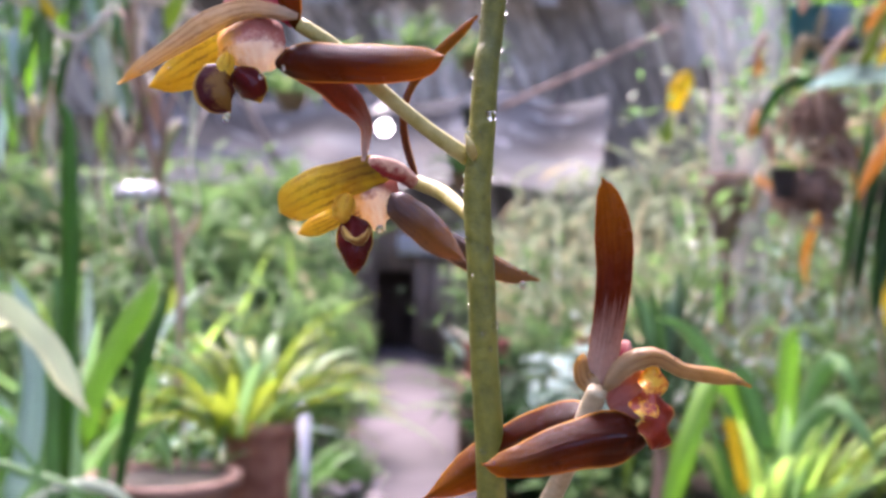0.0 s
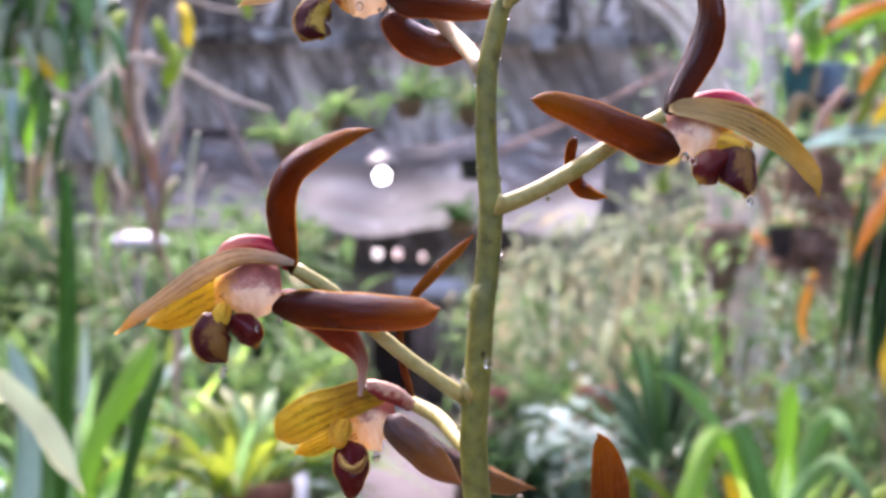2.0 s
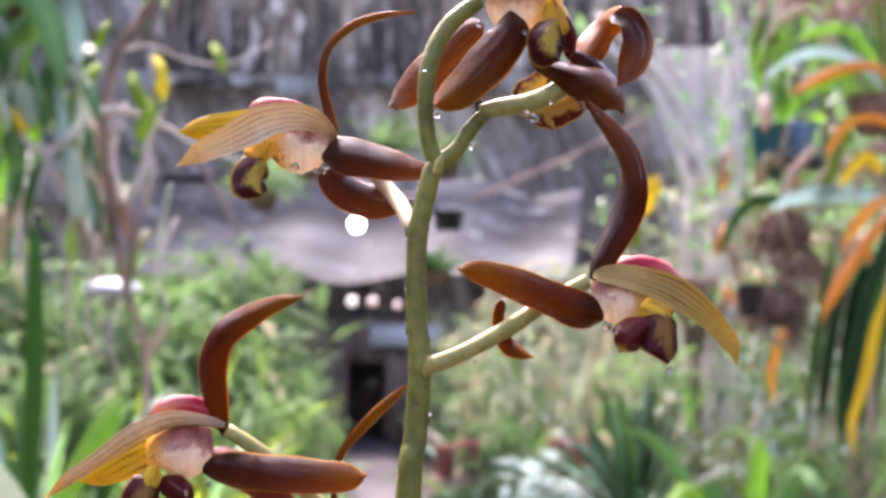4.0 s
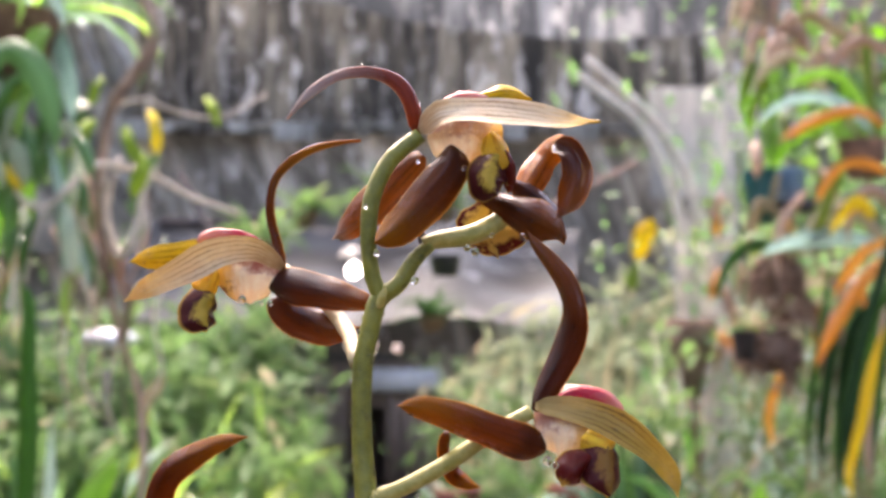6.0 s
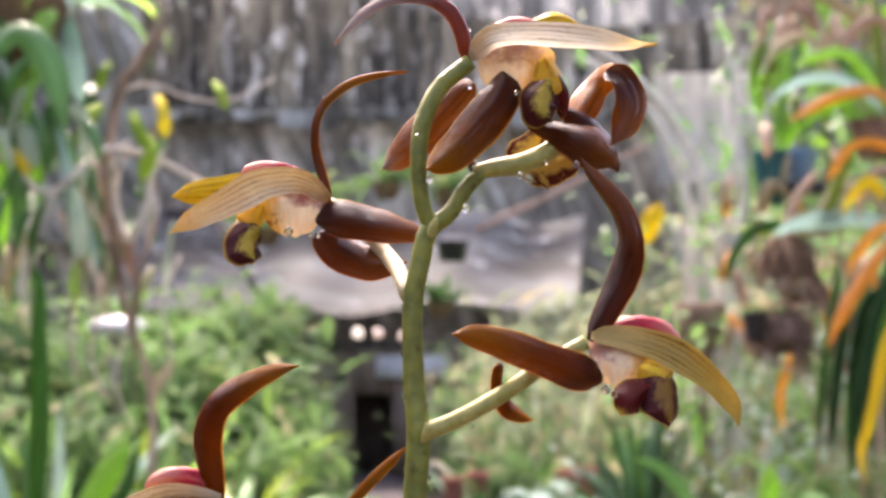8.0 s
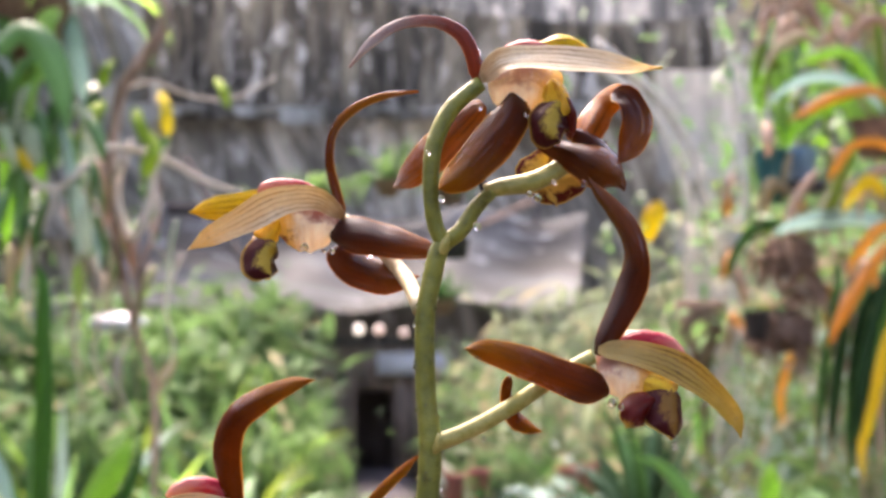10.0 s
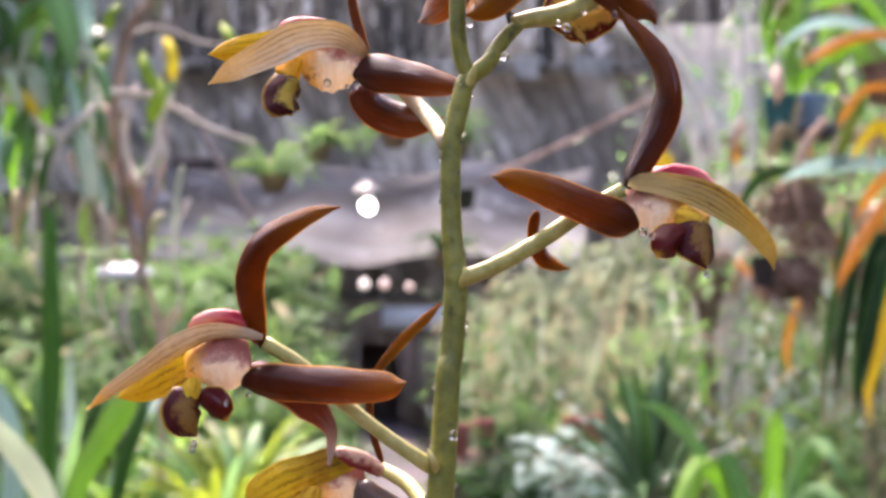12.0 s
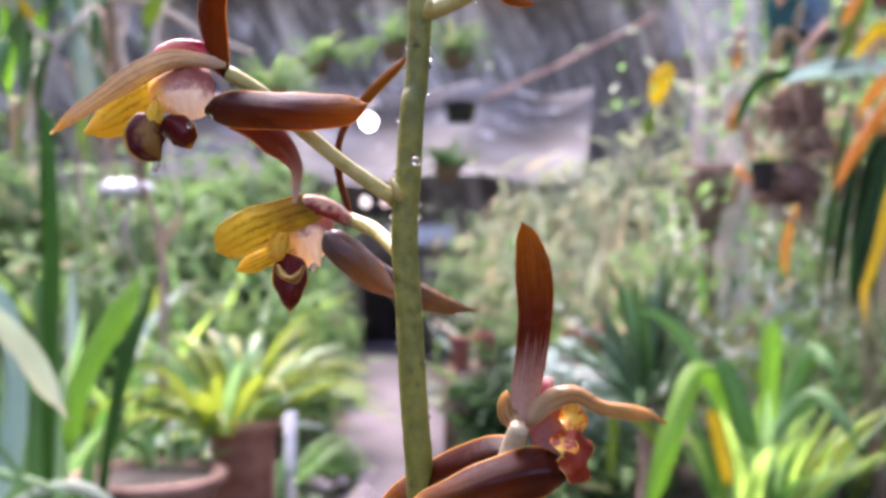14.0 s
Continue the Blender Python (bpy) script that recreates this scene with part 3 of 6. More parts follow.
# ---------------------------------------------------------------- ground, path and the cloth walls
def sheet(x0, x1, y0, y1, nx, ny, height):
    v = [(x, y, height(x, y)) for y in np.linspace(y0, y1, ny + 1) for x in np.linspace(x0, x1, nx + 1)]
    f = [(j * (nx + 1) + i, j * (nx + 1) + i + 1, (j + 1) * (nx + 1) + i + 1, (j + 1) * (nx + 1) + i) for j in range(ny) for i in range(nx)]
    return v, f, [(0.5, 0.5)] * len(v), []


solid("ground", sheet(-150, 150, -150, 150, 60, 60, lambda x, y: -0.03), SOIL, (0, 0, 0), "dark damp soil with leaf litter between the plants", "ground", kind="structure")
solid("garden_bed", sheet(-5.6, 5.6, -2, 12, 90, 110, lambda x, y: 0.02 * noise.noise((x * 2, y * 2, 0)) + 0.05 * min(1, max(0, abs(x + 0.25) - 0.4))), SOIL, (0, 0, 0.0), "uneven planted soil beside the narrow path", "soil", kind="structure")


def path_mesh():
    a, b = (-0.065, 4.200, 0.062), (-0.282, 8.200, 0.027)
    rows = []
    rng = random.Random(5)
    for y in np.linspace(-1.5, 9.6, 46):
        x = a[0] + (b[0] - a[0]) * (y - 4.2) / 4.0 - 0.10 * max(0, 2.6 - y) ** 1.5
        for s in (-1, -0.6, 0, 0.6, 1):
            rows.append((x + s * 0.26 + 0.02 * (rng.random() - 0.5), y, 0.045 + 0.008 * (1 - s * s) + 0.004 * rng.random() - (0.05 if abs(s) == 1 else 0)))
    f = [(j * 5 + i, j * 5 + i + 1, j * 5 + i + 6, j * 5 + i + 5) for j in range(45) for i in range(4)]
    return rows, f, [(0.5, 0.5)] * len(rows), []


solid("path", path_mesh(), CONCRETE, (0, 0, 0), "narrow worn pale concrete footpath between the plants", "path", kind="structure")


def cloth(x0, x1, top, bottom, y, folds=0.10, nx=120, nz=24, seed=0, skew=0.0):
    """A hanging cloth with vertical folds; top is a height or a curve of heights over x, and skew leans its near edge."""
    rows = []
    for j in range(nz + 1):
        for i in range(nx + 1):
            u = i / nx
            x = x0 + (x1 - x0) * u
            z = bottom + ((top(x) if callable(top) else top) - bottom) * j / nz
            d = folds * (noise.noise((x * 1.3 + seed, 0, z * 0.12)) + 0.5 * noise.noise((x * 3.6, seed, z * 0.3)))
            rows.append((x + skew * (1 - u) * (z - bottom), y + d, z))
    f = [(j * (nx + 1) + i, j * (nx + 1) + i + 1, (j + 1) * (nx + 1) + i + 1, (j + 1) * (nx + 1) + i) for j in range(nz) for i in range(nx)]
    return rows, f, [(0.5, 0.5)] * len(rows), []


def slack_edge(x):
    """The sagging hem of the dark cloth."""
    return min(5.2, 4.04 + 0.055 * (x - 1.7) ** 2 + 0.03 * noise.noise((x * 2.2, 3, 0)))


back = solid("net_wall_back", cloth(-6, 6, slack_edge, 3.12, 11, nz=14), NET, (0, 0, 0), "hanging dark grey shade cloth with pale streaks and painted light flecks", "shade cloth", kind="structure")
solid("net_wall_low", cloth(-6, 6, 3.20, -0.05, 11.12, seed=2), NETLOW, (0, 0, 0), "lower width of grey shade cloth with slanting streaks and painted light flecks", "shade cloth", kind="structure")
solid("net_wall_corner", cloth(2.3, 6, 4.7, 2.2, 10.72, 0.06, 60, 20, seed=6, skew=0.75), NETSLANT, (0, 0, 0), "paler grey shade cloth pulled aslant across the corner", "shade cloth", kind="structure")
solid("net_wall_fold", cloth(-6, -2.55, 5.2, 2.0, 10.74, 0.08, 60, 20, seed=8), NETLEAN, (0, 0, 0), "paler grey shade cloth hanging aslant beside the dark one", "shade cloth", kind="structure")
solid("net_wall_far", cloth(-7, 7, 5.7, -0.05, 12.2, seed=4), NETFAR, (0, 0, 0), "pale translucent sheet behind the dark shade cloth", "shade cloth", kind="structure")
side = cloth(-3, 12.5, 4.2, -0.05, 0, nx=90, nz=14, seed=9)
solid("net_wall_left", ([(-5.6 + v[1], v[0], v[2]) for v in side[0]], *side[1:]), NETSIDE, (0, 0, 0), "dark green shade cloth side wall", "shade cloth", kind="structure")
solid("net_wall_right", ([(5.6 - v[1], v[0], v[2]) for v in side[0]], *side[1:]), NETSIDE, (0, 0, 0), "dark green shade cloth side wall", "shade cloth", kind="structure")

# unseen net added overhead so that less sky light falls on the flowers
ROOFNET = net_mat("shade_net_roof", (0.03, 0.03, 0.03), (0.10, 0.10, 0.10), 0.2)
rt = ROOFNET.node_tree
gap = rt.nodes.new("ShaderNodeBsdfTransparent")
veil = rt.nodes.new("ShaderNodeMixShader")
veil.inputs[0].default_value = 0.78
old = rt.nodes["Material Output"].inputs[0].links[0].from_socket
rt.links.new(old, veil.inputs[1])
rt.links.new(gap.outputs[0], veil.inputs[2])
rt.links.new(veil.outputs[0], rt.nodes["Material Output"].inputs[0])
solid("net_roof", sheet(-5.6, 5.6, -4, 1.0, 40, 30, lambda x, y: 3.7 + 0.12 * noise.noise((x, y, 0))), ROOFNET, (0, 0, 0), "unseen dark net added overhead to hold back sky light", "shade cloth", kind="structure")
# unseen wall added at the back; closes the garden and cuts front light
solid("net_wall_behind", cloth(-5.6, 5.6, 2.0, -0.05, -3.9, seed=12), NETSIDE, (0, 0, 0), "unseen dark cloth wall added to close the garden and block light", "shade cloth", kind="structure")

# ---------------------------------------------------------------- the orchid spike
plant = thing("orchid_plant", (0.03, 0.31, 0), "tall green orchid spike with wet brown and yellow flowers", "orchid")
BASE = np.array((0.03, 0.31, 0.0))


def local(points):
    """World rows to the plant's axes."""
    return [tuple(np.array(p[:3]) - BASE) + tuple(p[3:]) for p in points]


def row(p, d):
    return (*p, d)


STEM = [row((0.03, 0.31, 0.0), 0.0085), row((0.025, 0.30, 0.45), 0.0078), row((0.016, 0.285, 0.82), 0.0072),
        row((0.012, 0.281, 0.936), 0.0070), row((0.010, 0.280, 0.969), 0.0068), row((0.009, 0.280, 0.991), 0.0066), row((0.008, 0.280, 1.007), 0.0066), row((0.009, 0.280, 1.022), 0.0064),
        row((0.010, 0.280, 1.039), 0.0060), row((0.011, 0.281, 1.045), 0.0058), row((0.012, 0.281, 1.061), 0.0057), row((0.011, 0.282, 1.075), 0.0052), row((0.011, 0.282, 1.093), 0.0050), row((0.013, 0.282, 1.104), 0.0049), row((0.015, 0.282, 1.111), 0.0048),
        row((0.020, 0.282, 1.115), 0.0042), row((0.024, 0.282, 1.121), 0.0040), row((0.028, 0.282, 1.125), 0.0034)]
part("stem", tube(local(STEM), 90, 14, rough=0.03), STEM_GREEN, plant, "smooth olive-green flower stem beaded with water")
part("bud_stub", tube(local([row((0.027, 0.283, 1.124), 0.003), row((0.026, 0.284, 1.127), 0.0026), row((0.025, 0.284, 1.129), 0.001)]), 6, 8), DARKWOOD, plant, "small dried dark bud stub")


class Flower:
    """A flower on its stalk; petals hang under it as sub-parts, in millimetres from its throat."""

    def __init__(self, throat, stalk, material, label):
        self.o = np.array(throat)
        self.wet = []
        self.ob = part("flower", tube(self.rows(stalk), 18, 10), material, plant, label)

    def rows(self, mm):
        return [tuple(np.array(p[:3]) / 1000 + self.o - BASE) + (p[3] / 1000,) for p in mm]

    def petal(self, name, mm, material, tilt=0, twist=0, cup=0.12, label="", thick=0.8, seed=0, wave=0.03):
        lean = 1 / max(0.55, math.cos(radians(tilt + twist * 0.5)))
        if name == "lateral_sepal":
            cup, thick = max(0.30, abs(cup) * 1.8), 1.0
        elif name in ("dorsal_sepal", "sepal_fold"):
            cup *= 1.5
        rows = [(*p[:3], p[3] * lean) for p in self.rows(mm)]
        data = ribbon(rows, tilt, twist, cup, thick / 1000, seed=seed + len(self.ob.children), wave=wave)
        if name in ("lateral_sepal", "dorsal_sepal", "petal"):
            rng = random.Random(len(mm) + len(self.ob.children) * 7)
            for _ in range(5):
                i, k = rng.randrange(3, 15), rng.randrange(1, 8)
                c = data[0][(i * 2 + 1) * 9 + k]
                self.wet.append(ball(tuple(c), rng.uniform(0.00022, 0.0006), 8, (1.1, 0.8, 1.0)))
        return part(name, data, material, self.ob, label)

    def droplets(self):
        part("dew", join(*self.wet), WATER, self.ob, "tiny clear water droplets")["kind"] = "stuff"

    def lip(self, mm, label=""):
        cream = CREAM_RIGHT if mm[-1][0] > mm[0][0] else CREAM_LEFT
        rows = [(x, y + 3.0, z + 0.12 * w, w * 1.28) for x, y, z, w in mm]
        return self.petal("lip", rows, (cream, cream), 0, 0, 0.18, label, 2.4, wave=0.06)

    def body(self, name, mm, material, label="", squash=0.6):
        mm = [(x, y, z - 0.5, d * 0.9) for x, y, z, d in mm]
        return part(name, tube(self.rows(mm), 22, 22, squash, 0.16, 3), material, self.ob, label)


SEPAL = (MAHOGANY, MAHOGANY_BACK)
BACKSEPAL = (MAHOGANY_BACK, MAHOGANY)
DARKPAIR = (DARKSEPAL, MAHOGANY)
STRIPED = (YELLOW, PALE)
PALEOUT = (PALE, YELLOW)
TANOUT = (TAN, YELLOW)
SPIKE = "brown sepals, striped yellow petals and a maroon lip, wet"

f = Flower((-0.0337, 0.2750, 1.0468), [(39.7, 6.0, -30.2, 4.1), (28.5, 4.5, -22.4, 3.6), (18.2, 2.5, -14.0, 3.6), (8.6, 0.7, -5.2, 3.7), (0, 0, 0.3, 3.5)], STALK, SPIKE + ", facing away on a long stalk")
f.petal("dorsal_sepal", [(-0.5, 0, -1.1, 2.9), (-3.3, -1.7, 8.2, 6.6), (-3.5, -3.3, 16.1, 7.6), (-0.5, -5.0, 23.3, 7.6), (6.6, -6.3, 27.9, 5.4), (13.3, -7.7, 30.8, 3.4), (18.8, -9.0, 31.8, 1.5)], SEPAL, 30, -15, 0.16, "upright mahogany sepal arching to an ochre tip")
f.petal("lateral_sepal", [(-4.9, -1.0, -9.1, 5.8), (2.0, -3.4, -9.1, 8.7), (12.6, -5.8, -9.7, 9.4), (23.0, -7.8, -10.0, 8.3), (30.1, -9.4, -9.5, 5.6), (33.9, -11.0, -8.4, 1.8)], SEPAL, -12, 6, 0.14, "broad glossy mahogany sepal with an orange rim")
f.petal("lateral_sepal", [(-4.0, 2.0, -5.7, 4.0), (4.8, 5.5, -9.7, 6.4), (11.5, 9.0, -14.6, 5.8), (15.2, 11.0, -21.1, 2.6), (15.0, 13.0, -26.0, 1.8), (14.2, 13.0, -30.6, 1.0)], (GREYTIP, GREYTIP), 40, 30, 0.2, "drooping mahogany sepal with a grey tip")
f.petal("petal", [(0, -2.0, 1.5, 2.4), (-10.0, -2.8, 2.7, 3.9), (-18.2, -3.6, 0.1, 4.5), (-26.9, -4.6, -5.4, 3.9), (-34.8, -5.8, -11.0, 2.9), (-39.9, -7.0, -14.8, 1.3)], TANOUT, 40, 10, 0.2, "tan striped petal, outside showing")
f.petal("petal", [(-11.0, 4.0, 0.6, 3.5), (-16.7, 6.5, -3.1, 8.3), (-24.6, 9.0, -7.2, 10.3), (-30.9, 9.0, -11.0, 8.4), (-37.1, 9.0, -13.5, 2.4)], STRIPED, 10, 0, 0.14, "yellow petal with brown stripes")
f.body("column", [(-1.0, 2.0, 1.2, 3.5), (-4.8, 1.8, 4.7, 5.3), (-10.2, 1.5, 6.1, 6.1), (-15.1, 1.2, 5.5, 4.8), (-18.1, 1.0, 3.9, 1.9)], CRIMSON, "rounded crimson column", 0.7)
f.lip([(-3.5, -2.0, -5.9, 7.4), (-7.0, -3.0, -5.7, 9.7), (-10.9, -4.0, -5.8, 10.2), (-15.1, -3.5, -6.6, 8.7), (-18.3, -3.0, -8.2, 3.4)], "cream lip pouch")
f.petal("lip_throat", [(-15.4, -6.0, -7.4, 2.1), (-15.8, -6.3, -9.4, 4.4), (-16.4, -6.7, -11.2, 4.4), (-16.8, -7.0, -13.2, 2.3)], (THROAT, THROAT), 0, 0, 0.3, "orange-yellow spotted throat", 1.5)
f.petal("lip_lobe", [(-16.0, -4.0, -10.6, 4.7), (-17.4, -6.7, -13.8, 8.6), (-16.7, -7.3, -17.5, 7.8), (-15.1, -6.0, -21.2, 3.6)], (BROWNLIP, MAROON), 20, 20, 0.35, "curled olive and maroon lip lobe", 2.0)
f.petal("lip_lobe", [(-14.9, -3.0, -11.3, 3.9), (-11.8, -2.3, -13.7, 7.4), (-9.8, -1.7, -15.9, 6.1), (-8.4, -1.0, -18.0, 2.1)], (MAROON, MAROON), -20, 0, 0.3, "maroon side flap of the lip", 1.6)
f.droplets()

f = Flower((-0.0073, 0.3100, 1.0117), [(16.3, -26.0, -11.0, 3.3), (11.2, -15.3, -6.1, 3.8), (6.7, -6.7, -2.4, 4.2), (0, 0, 0.4, 3.8)], STALK, SPIKE + ", below and behind another flower")
f.petal("dorsal_sepal", [(0.4, 1.0, 0.8, 1.0), (-2.6, 2.3, 9.0, 1.3), (-3.6, 3.7, 18.0, 1.3), (-1.3, 5.0, 26.4, 1.7), (5.7, 4.0, 35.0, 2.2), (12.3, 3.0, 41.1, 1.9), (16.1, 2.0, 44.2, 0.7)], BACKSEPAL, 55, 0, 0.3, "narrow twisted sepal with an ochre tip")
f.petal("petal", [(-5.0, -2.4, 3.2, 4.8), (-12.0, -4.4, 2.4, 8.4), (-20.0, -5.8, -0.4, 10.8), (-27.0, -7.0, -3.6, 11.0), (-32.0, -7.6, -6.4, 8.6), (-34.4, -8.0, -8.0, 5.0)], (DARKSTRIPED, PALE), 18, 0, 0.18, "broad yellow petal with dark brown stripes")
f.petal("petal", [(-17.0, 0, -5.3, 4.4), (-21.4, 0.7, -9.0, 5.6), (-26.7, 1.3, -11.6, 5.0), (-30.9, 2.0, -13.4, 2.1)], STRIPED, 0, 0, 0.1, "yellow petal with brown stripes")
f.body("column", [(0, -2.0, 0.2, 3.6), (-3.5, -3.4, 2.8, 5.2), (-8.3, -4.0, 4.6, 5.6), (-12.6, -4.0, 5.4, 4.0), (-15.4, -3.0, 5.4, 1.6)], PINKHOOD, "pink and cream column", 0.7)
f.lip([(-4.5, -2.0, -4.5, 7.3), (-8.7, -3.0, -5.0, 12.9), (-13.7, -4.0, -6.2, 12.3), (-18.6, -5.0, -6.9, 7.3)], "cream lip")
f.petal("lip_throat", [(-16.8, -6.0, -3.2, 4.3), (-17.8, -7.0, -6.9, 5.8), (-18.3, -8.0, -10.6, 4.3)], (THROAT, THROAT), 20, 0, 0.3, "orange-yellow throat", 1.5)
f.petal("lip_lobe", [(-16.2, -6.0, -9.0, 7.0), (-15.4, -8.0, -13.4, 9.4), (-15.0, -10.0, -18.0, 7.8), (-15.0, -9.5, -21.4, 4.6), (-15.0, -9.0, -23.8, 1.1)], (MAROON, MAROON), 0, 0, 0.25, "pointed maroon lip lobe with a yellow rim", 1.6)
f.petal("lip_crest", [(-18.1, -11.0, -11.2, 1.1), (-16.6, -11.3, -14.1, 1.9), (-14.3, -11.5, -14.9, 2.0), (-12.0, -11.7, -13.5, 1.7), (-10.9, -12.0, -11.5, 0.9)], (CREST, CREST), 10, 30, 0.3, "pale yellow crest of the lip", 1.5, wave=0.3)
f.petal("lateral_sepal", [(-6.3, -1.0, -3.0, 5.4), (-3.8, -3.5, -6.4, 8.6), (1.7, -6.0, -10.8, 9.2), (7.5, -5.0, -16.0, 7.0), (13.6, -4.0, -20.6, 2.2)], (GREYSEPAL, MAHOGANY), -8, 10, -0.18, "grey-brown sepal, its wet sheen partly painted in grey")
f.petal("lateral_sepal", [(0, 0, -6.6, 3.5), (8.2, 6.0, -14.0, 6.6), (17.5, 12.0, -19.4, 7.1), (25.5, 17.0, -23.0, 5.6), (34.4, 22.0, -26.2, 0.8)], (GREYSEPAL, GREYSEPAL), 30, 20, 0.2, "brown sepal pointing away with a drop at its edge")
f.droplets()

f = Flower((0.0351, 0.2640, 0.9642), [(-21.5, 18.0, -46.0, 4.6), (-14.5, 13.8, -36.7, 4.5), (-8.4, 9.2, -23.9, 4.7), (-4.8, 3.8, -13.4, 4.6), (-1.8, 0.4, -3.9, 5.0), (-0.5, -2.0, 0.3, 4.5)], STALK_CREAM, SPIKE + ", low on the spike, seen from behind")
f.petal("dorsal_sepal", [(0.1, 1.0, -0.8, 5.1), (0.8, 0.7, 6.3, 6.8), (2.2, 0.3, 15.8, 7.0), (3.3, 0, 26.5, 8.8), (2.7, -1.3, 36.6, 8.3), (1.0, -2.7, 44.1, 4.5), (-0.2, -4.0, 47.2, 1.0)], (CREAMBASE, MAHOGANY_BACK), 12, -18, 0.12, "upright mahogany sepal with a pale base")
f.petal("petal", [(1.1, -1.0, 0.1, 2.6), (5.2, -2.7, 6.0, 3.8), (11.8, -4.3, 8.4, 4.2), (17.6, -6.0, 5.6, 3.2), (24.2, -7.0, 4.6, 3.5), (28.3, -8.0, 3.7, 2.4), (31.7, -9.0, 1.9, 0.7)], (OLIVETAN, YELLOW), 30, 20, 0.25, "tan petal curling outward")
f.petal("petal", [(-0.5, 0, -0.3, 3.8), (-3.1, 1.3, 2.3, 5.3), (-3.5, 2.7, 6.0, 3.3), (-2.9, 4.0, 7.8, 1.0)], (OLIVETAN, OLIVETAN), 20, 0, 0.25, "cream petal base")
f.body("column", [(1.8, 2.0, 1.0, 3.3), (4.5, 3.3, 6.6, 5.1), (6.2, 4.7, 9.4, 4.4), (7.4, 6.0, 10.6, 1.8)], CRIMSON, "pink column", 0.7)
f.petal("lip", [(3.1, 4.0, -4.4, 5.1), (6.1, 2.7, -2.2, 10.2), (9.7, 1.3, 0.5, 10.6), (12.6, 0, 2.9, 5.0)], (MAUVE, MAUVE), 10, 0, -0.2, "mauve and orange lip", 2.5)
f.petal("lip_throat", [(11.4, -1.0, 6.5, 2.8), (12.0, -2.0, 1.6, 5.5), (11.1, -3.0, -3.3, 7.5), (9.7, -4.0, -7.9, 4.2)], (FLAME, FLAME), 25, 0, 0.2, "orange-yellow frilled throat", 2.0, wave=0.22)
f.petal("lip_lobe", [(12.0, -2.0, -0.9, 4.2), (12.6, -3.3, -5.1, 8.2), (11.9, -4.7, -9.2, 7.7), (10.7, -6.0, -12.2, 3.0)], (EMBER, OLIVE), 20, 0, 0.3, "dark red lip lobe with a frilled yellow rim", 1.8, wave=0.2)
f.petal("lateral_sepal", [(11.1, -2.0, -10.3, 5.0), (4.4, -4.8, -9.5, 11.4), (-5.8, -7.6, -11.0, 11.5), (-15.8, -10.0, -13.6, 8.0), (-22.5, -12.0, -14.7, 4.6), (-26.6, -14.0, -14.1, 0.7)], SEPAL, -15, 10, 0.14, "long mahogany sepal with an orange rim")
f.petal("lateral_sepal", [(0.3, 2.0, -6.0, 5.1), (-8.0, 7.6, -8.9, 10.1), (-16.7, 13.2, -14.1, 11.1), (-25.8, 18.4, -20.3, 9.7), (-33.8, 23.2, -26.8, 6.0), (-40.2, 28.0, -31.6, 0.8)], SEPAL, -20, 0, 0.14, "long mahogany sepal reaching behind the stem")
f.droplets()

f = Flower((0.0524, 0.2770, 1.0835), [(-42.2, 5.0, -22.6, 4.8), (-31.7, 4.0, -18.7, 4.2), (-20.6, 3.0, -12.7, 4.2), (-9.6, 1.5, -5.4, 3.9), (0, 0, 0, 3.6)], STALK, SPIKE + ", held out on a long curved stalk")
f.petal("dorsal_sepal", [(0.6, 0, 0.3, 3.6), (4.1, -0.9, 7.0, 5.5), (8.6, -1.7, 15.9, 6.9), (10.2, -2.6, 23.4, 6.3), (8.7, -2.4, 30.3, 5.2), (5.2, -1.3, 36.0, 4.1), (1.2, -0.1, 41.0, 2.5), (-0.4, 1.0, 44.6, 0.8)], DARKPAIR, 25, 10, 0.2, "tall dark mahogany sepal in a backward curve")
f.petal("lateral_sepal", [(3.0, -2.0, -9.0, 6.4), (-2.6, -4.0, -7.4, 9.0), (-12.3, -6.0, -3.7, 8.8), (-21.8, -7.8, -0.1, 7.0), (-28.5, -9.4, 1.7, 4.4), (-32.4, -11.0, 2.1, 1.4)], BACKSEPAL, 10, 0, -0.14, "broad brown sepal lying over the stalk")
f.petal("lateral_sepal", [(-20.6, 3.0, -5.0, 2.2), (-21.0, 6.0, -10.4, 3.4), (-18.6, 9.0, -15.6, 4.3), (-15.5, 8.0, -17.9, 3.1), (-12.3, 7.0, -19.0, 0.9)], SEPAL, 25, 0, 0.2, "hooked dark sepal tip below the stalk")
f.petal("petal", [(1.0, -1.0, 1.4, 4.1), (9.1, -3.4, 0.6, 6.4), (18.2, -5.8, -2.4, 7.4), (26.6, -7.4, -8.4, 6.0), (32.2, -8.2, -14.8, 4.6), (33.6, -9.0, -19.8, 1.4)], (OCHRE, YELLOW), 20, -10, -0.2, "ochre striped petal, outside showing")
f.petal("petal", [(1.1, 3.0, 2.1, 3.6), (7.7, 5.0, 4.2, 4.2), (16.5, 7.0, 4.1, 4.3), (24.0, 9.0, 0, 1.4)], PALEOUT, 40, 0, 0.2, "cream petal edge")
f.body("column", [(4.4, 2.0, 0.7, 3.6), (10.7, 1.5, 3.5, 6.4), (16.9, 1.0, 3.2, 6.1), (20.9, 0.5, 1.0, 4.2), (22.4, 0, -0.1, 1.4)], CRIMSON, "glossy crimson column", 0.7)
f.lip([(1.3, -2.0, -5.9, 6.9), (5.7, -3.0, -5.3, 11.5), (11.0, -4.0, -6.1, 11.2), (15.3, -5.0, -7.4, 6.3)], "cream lip")
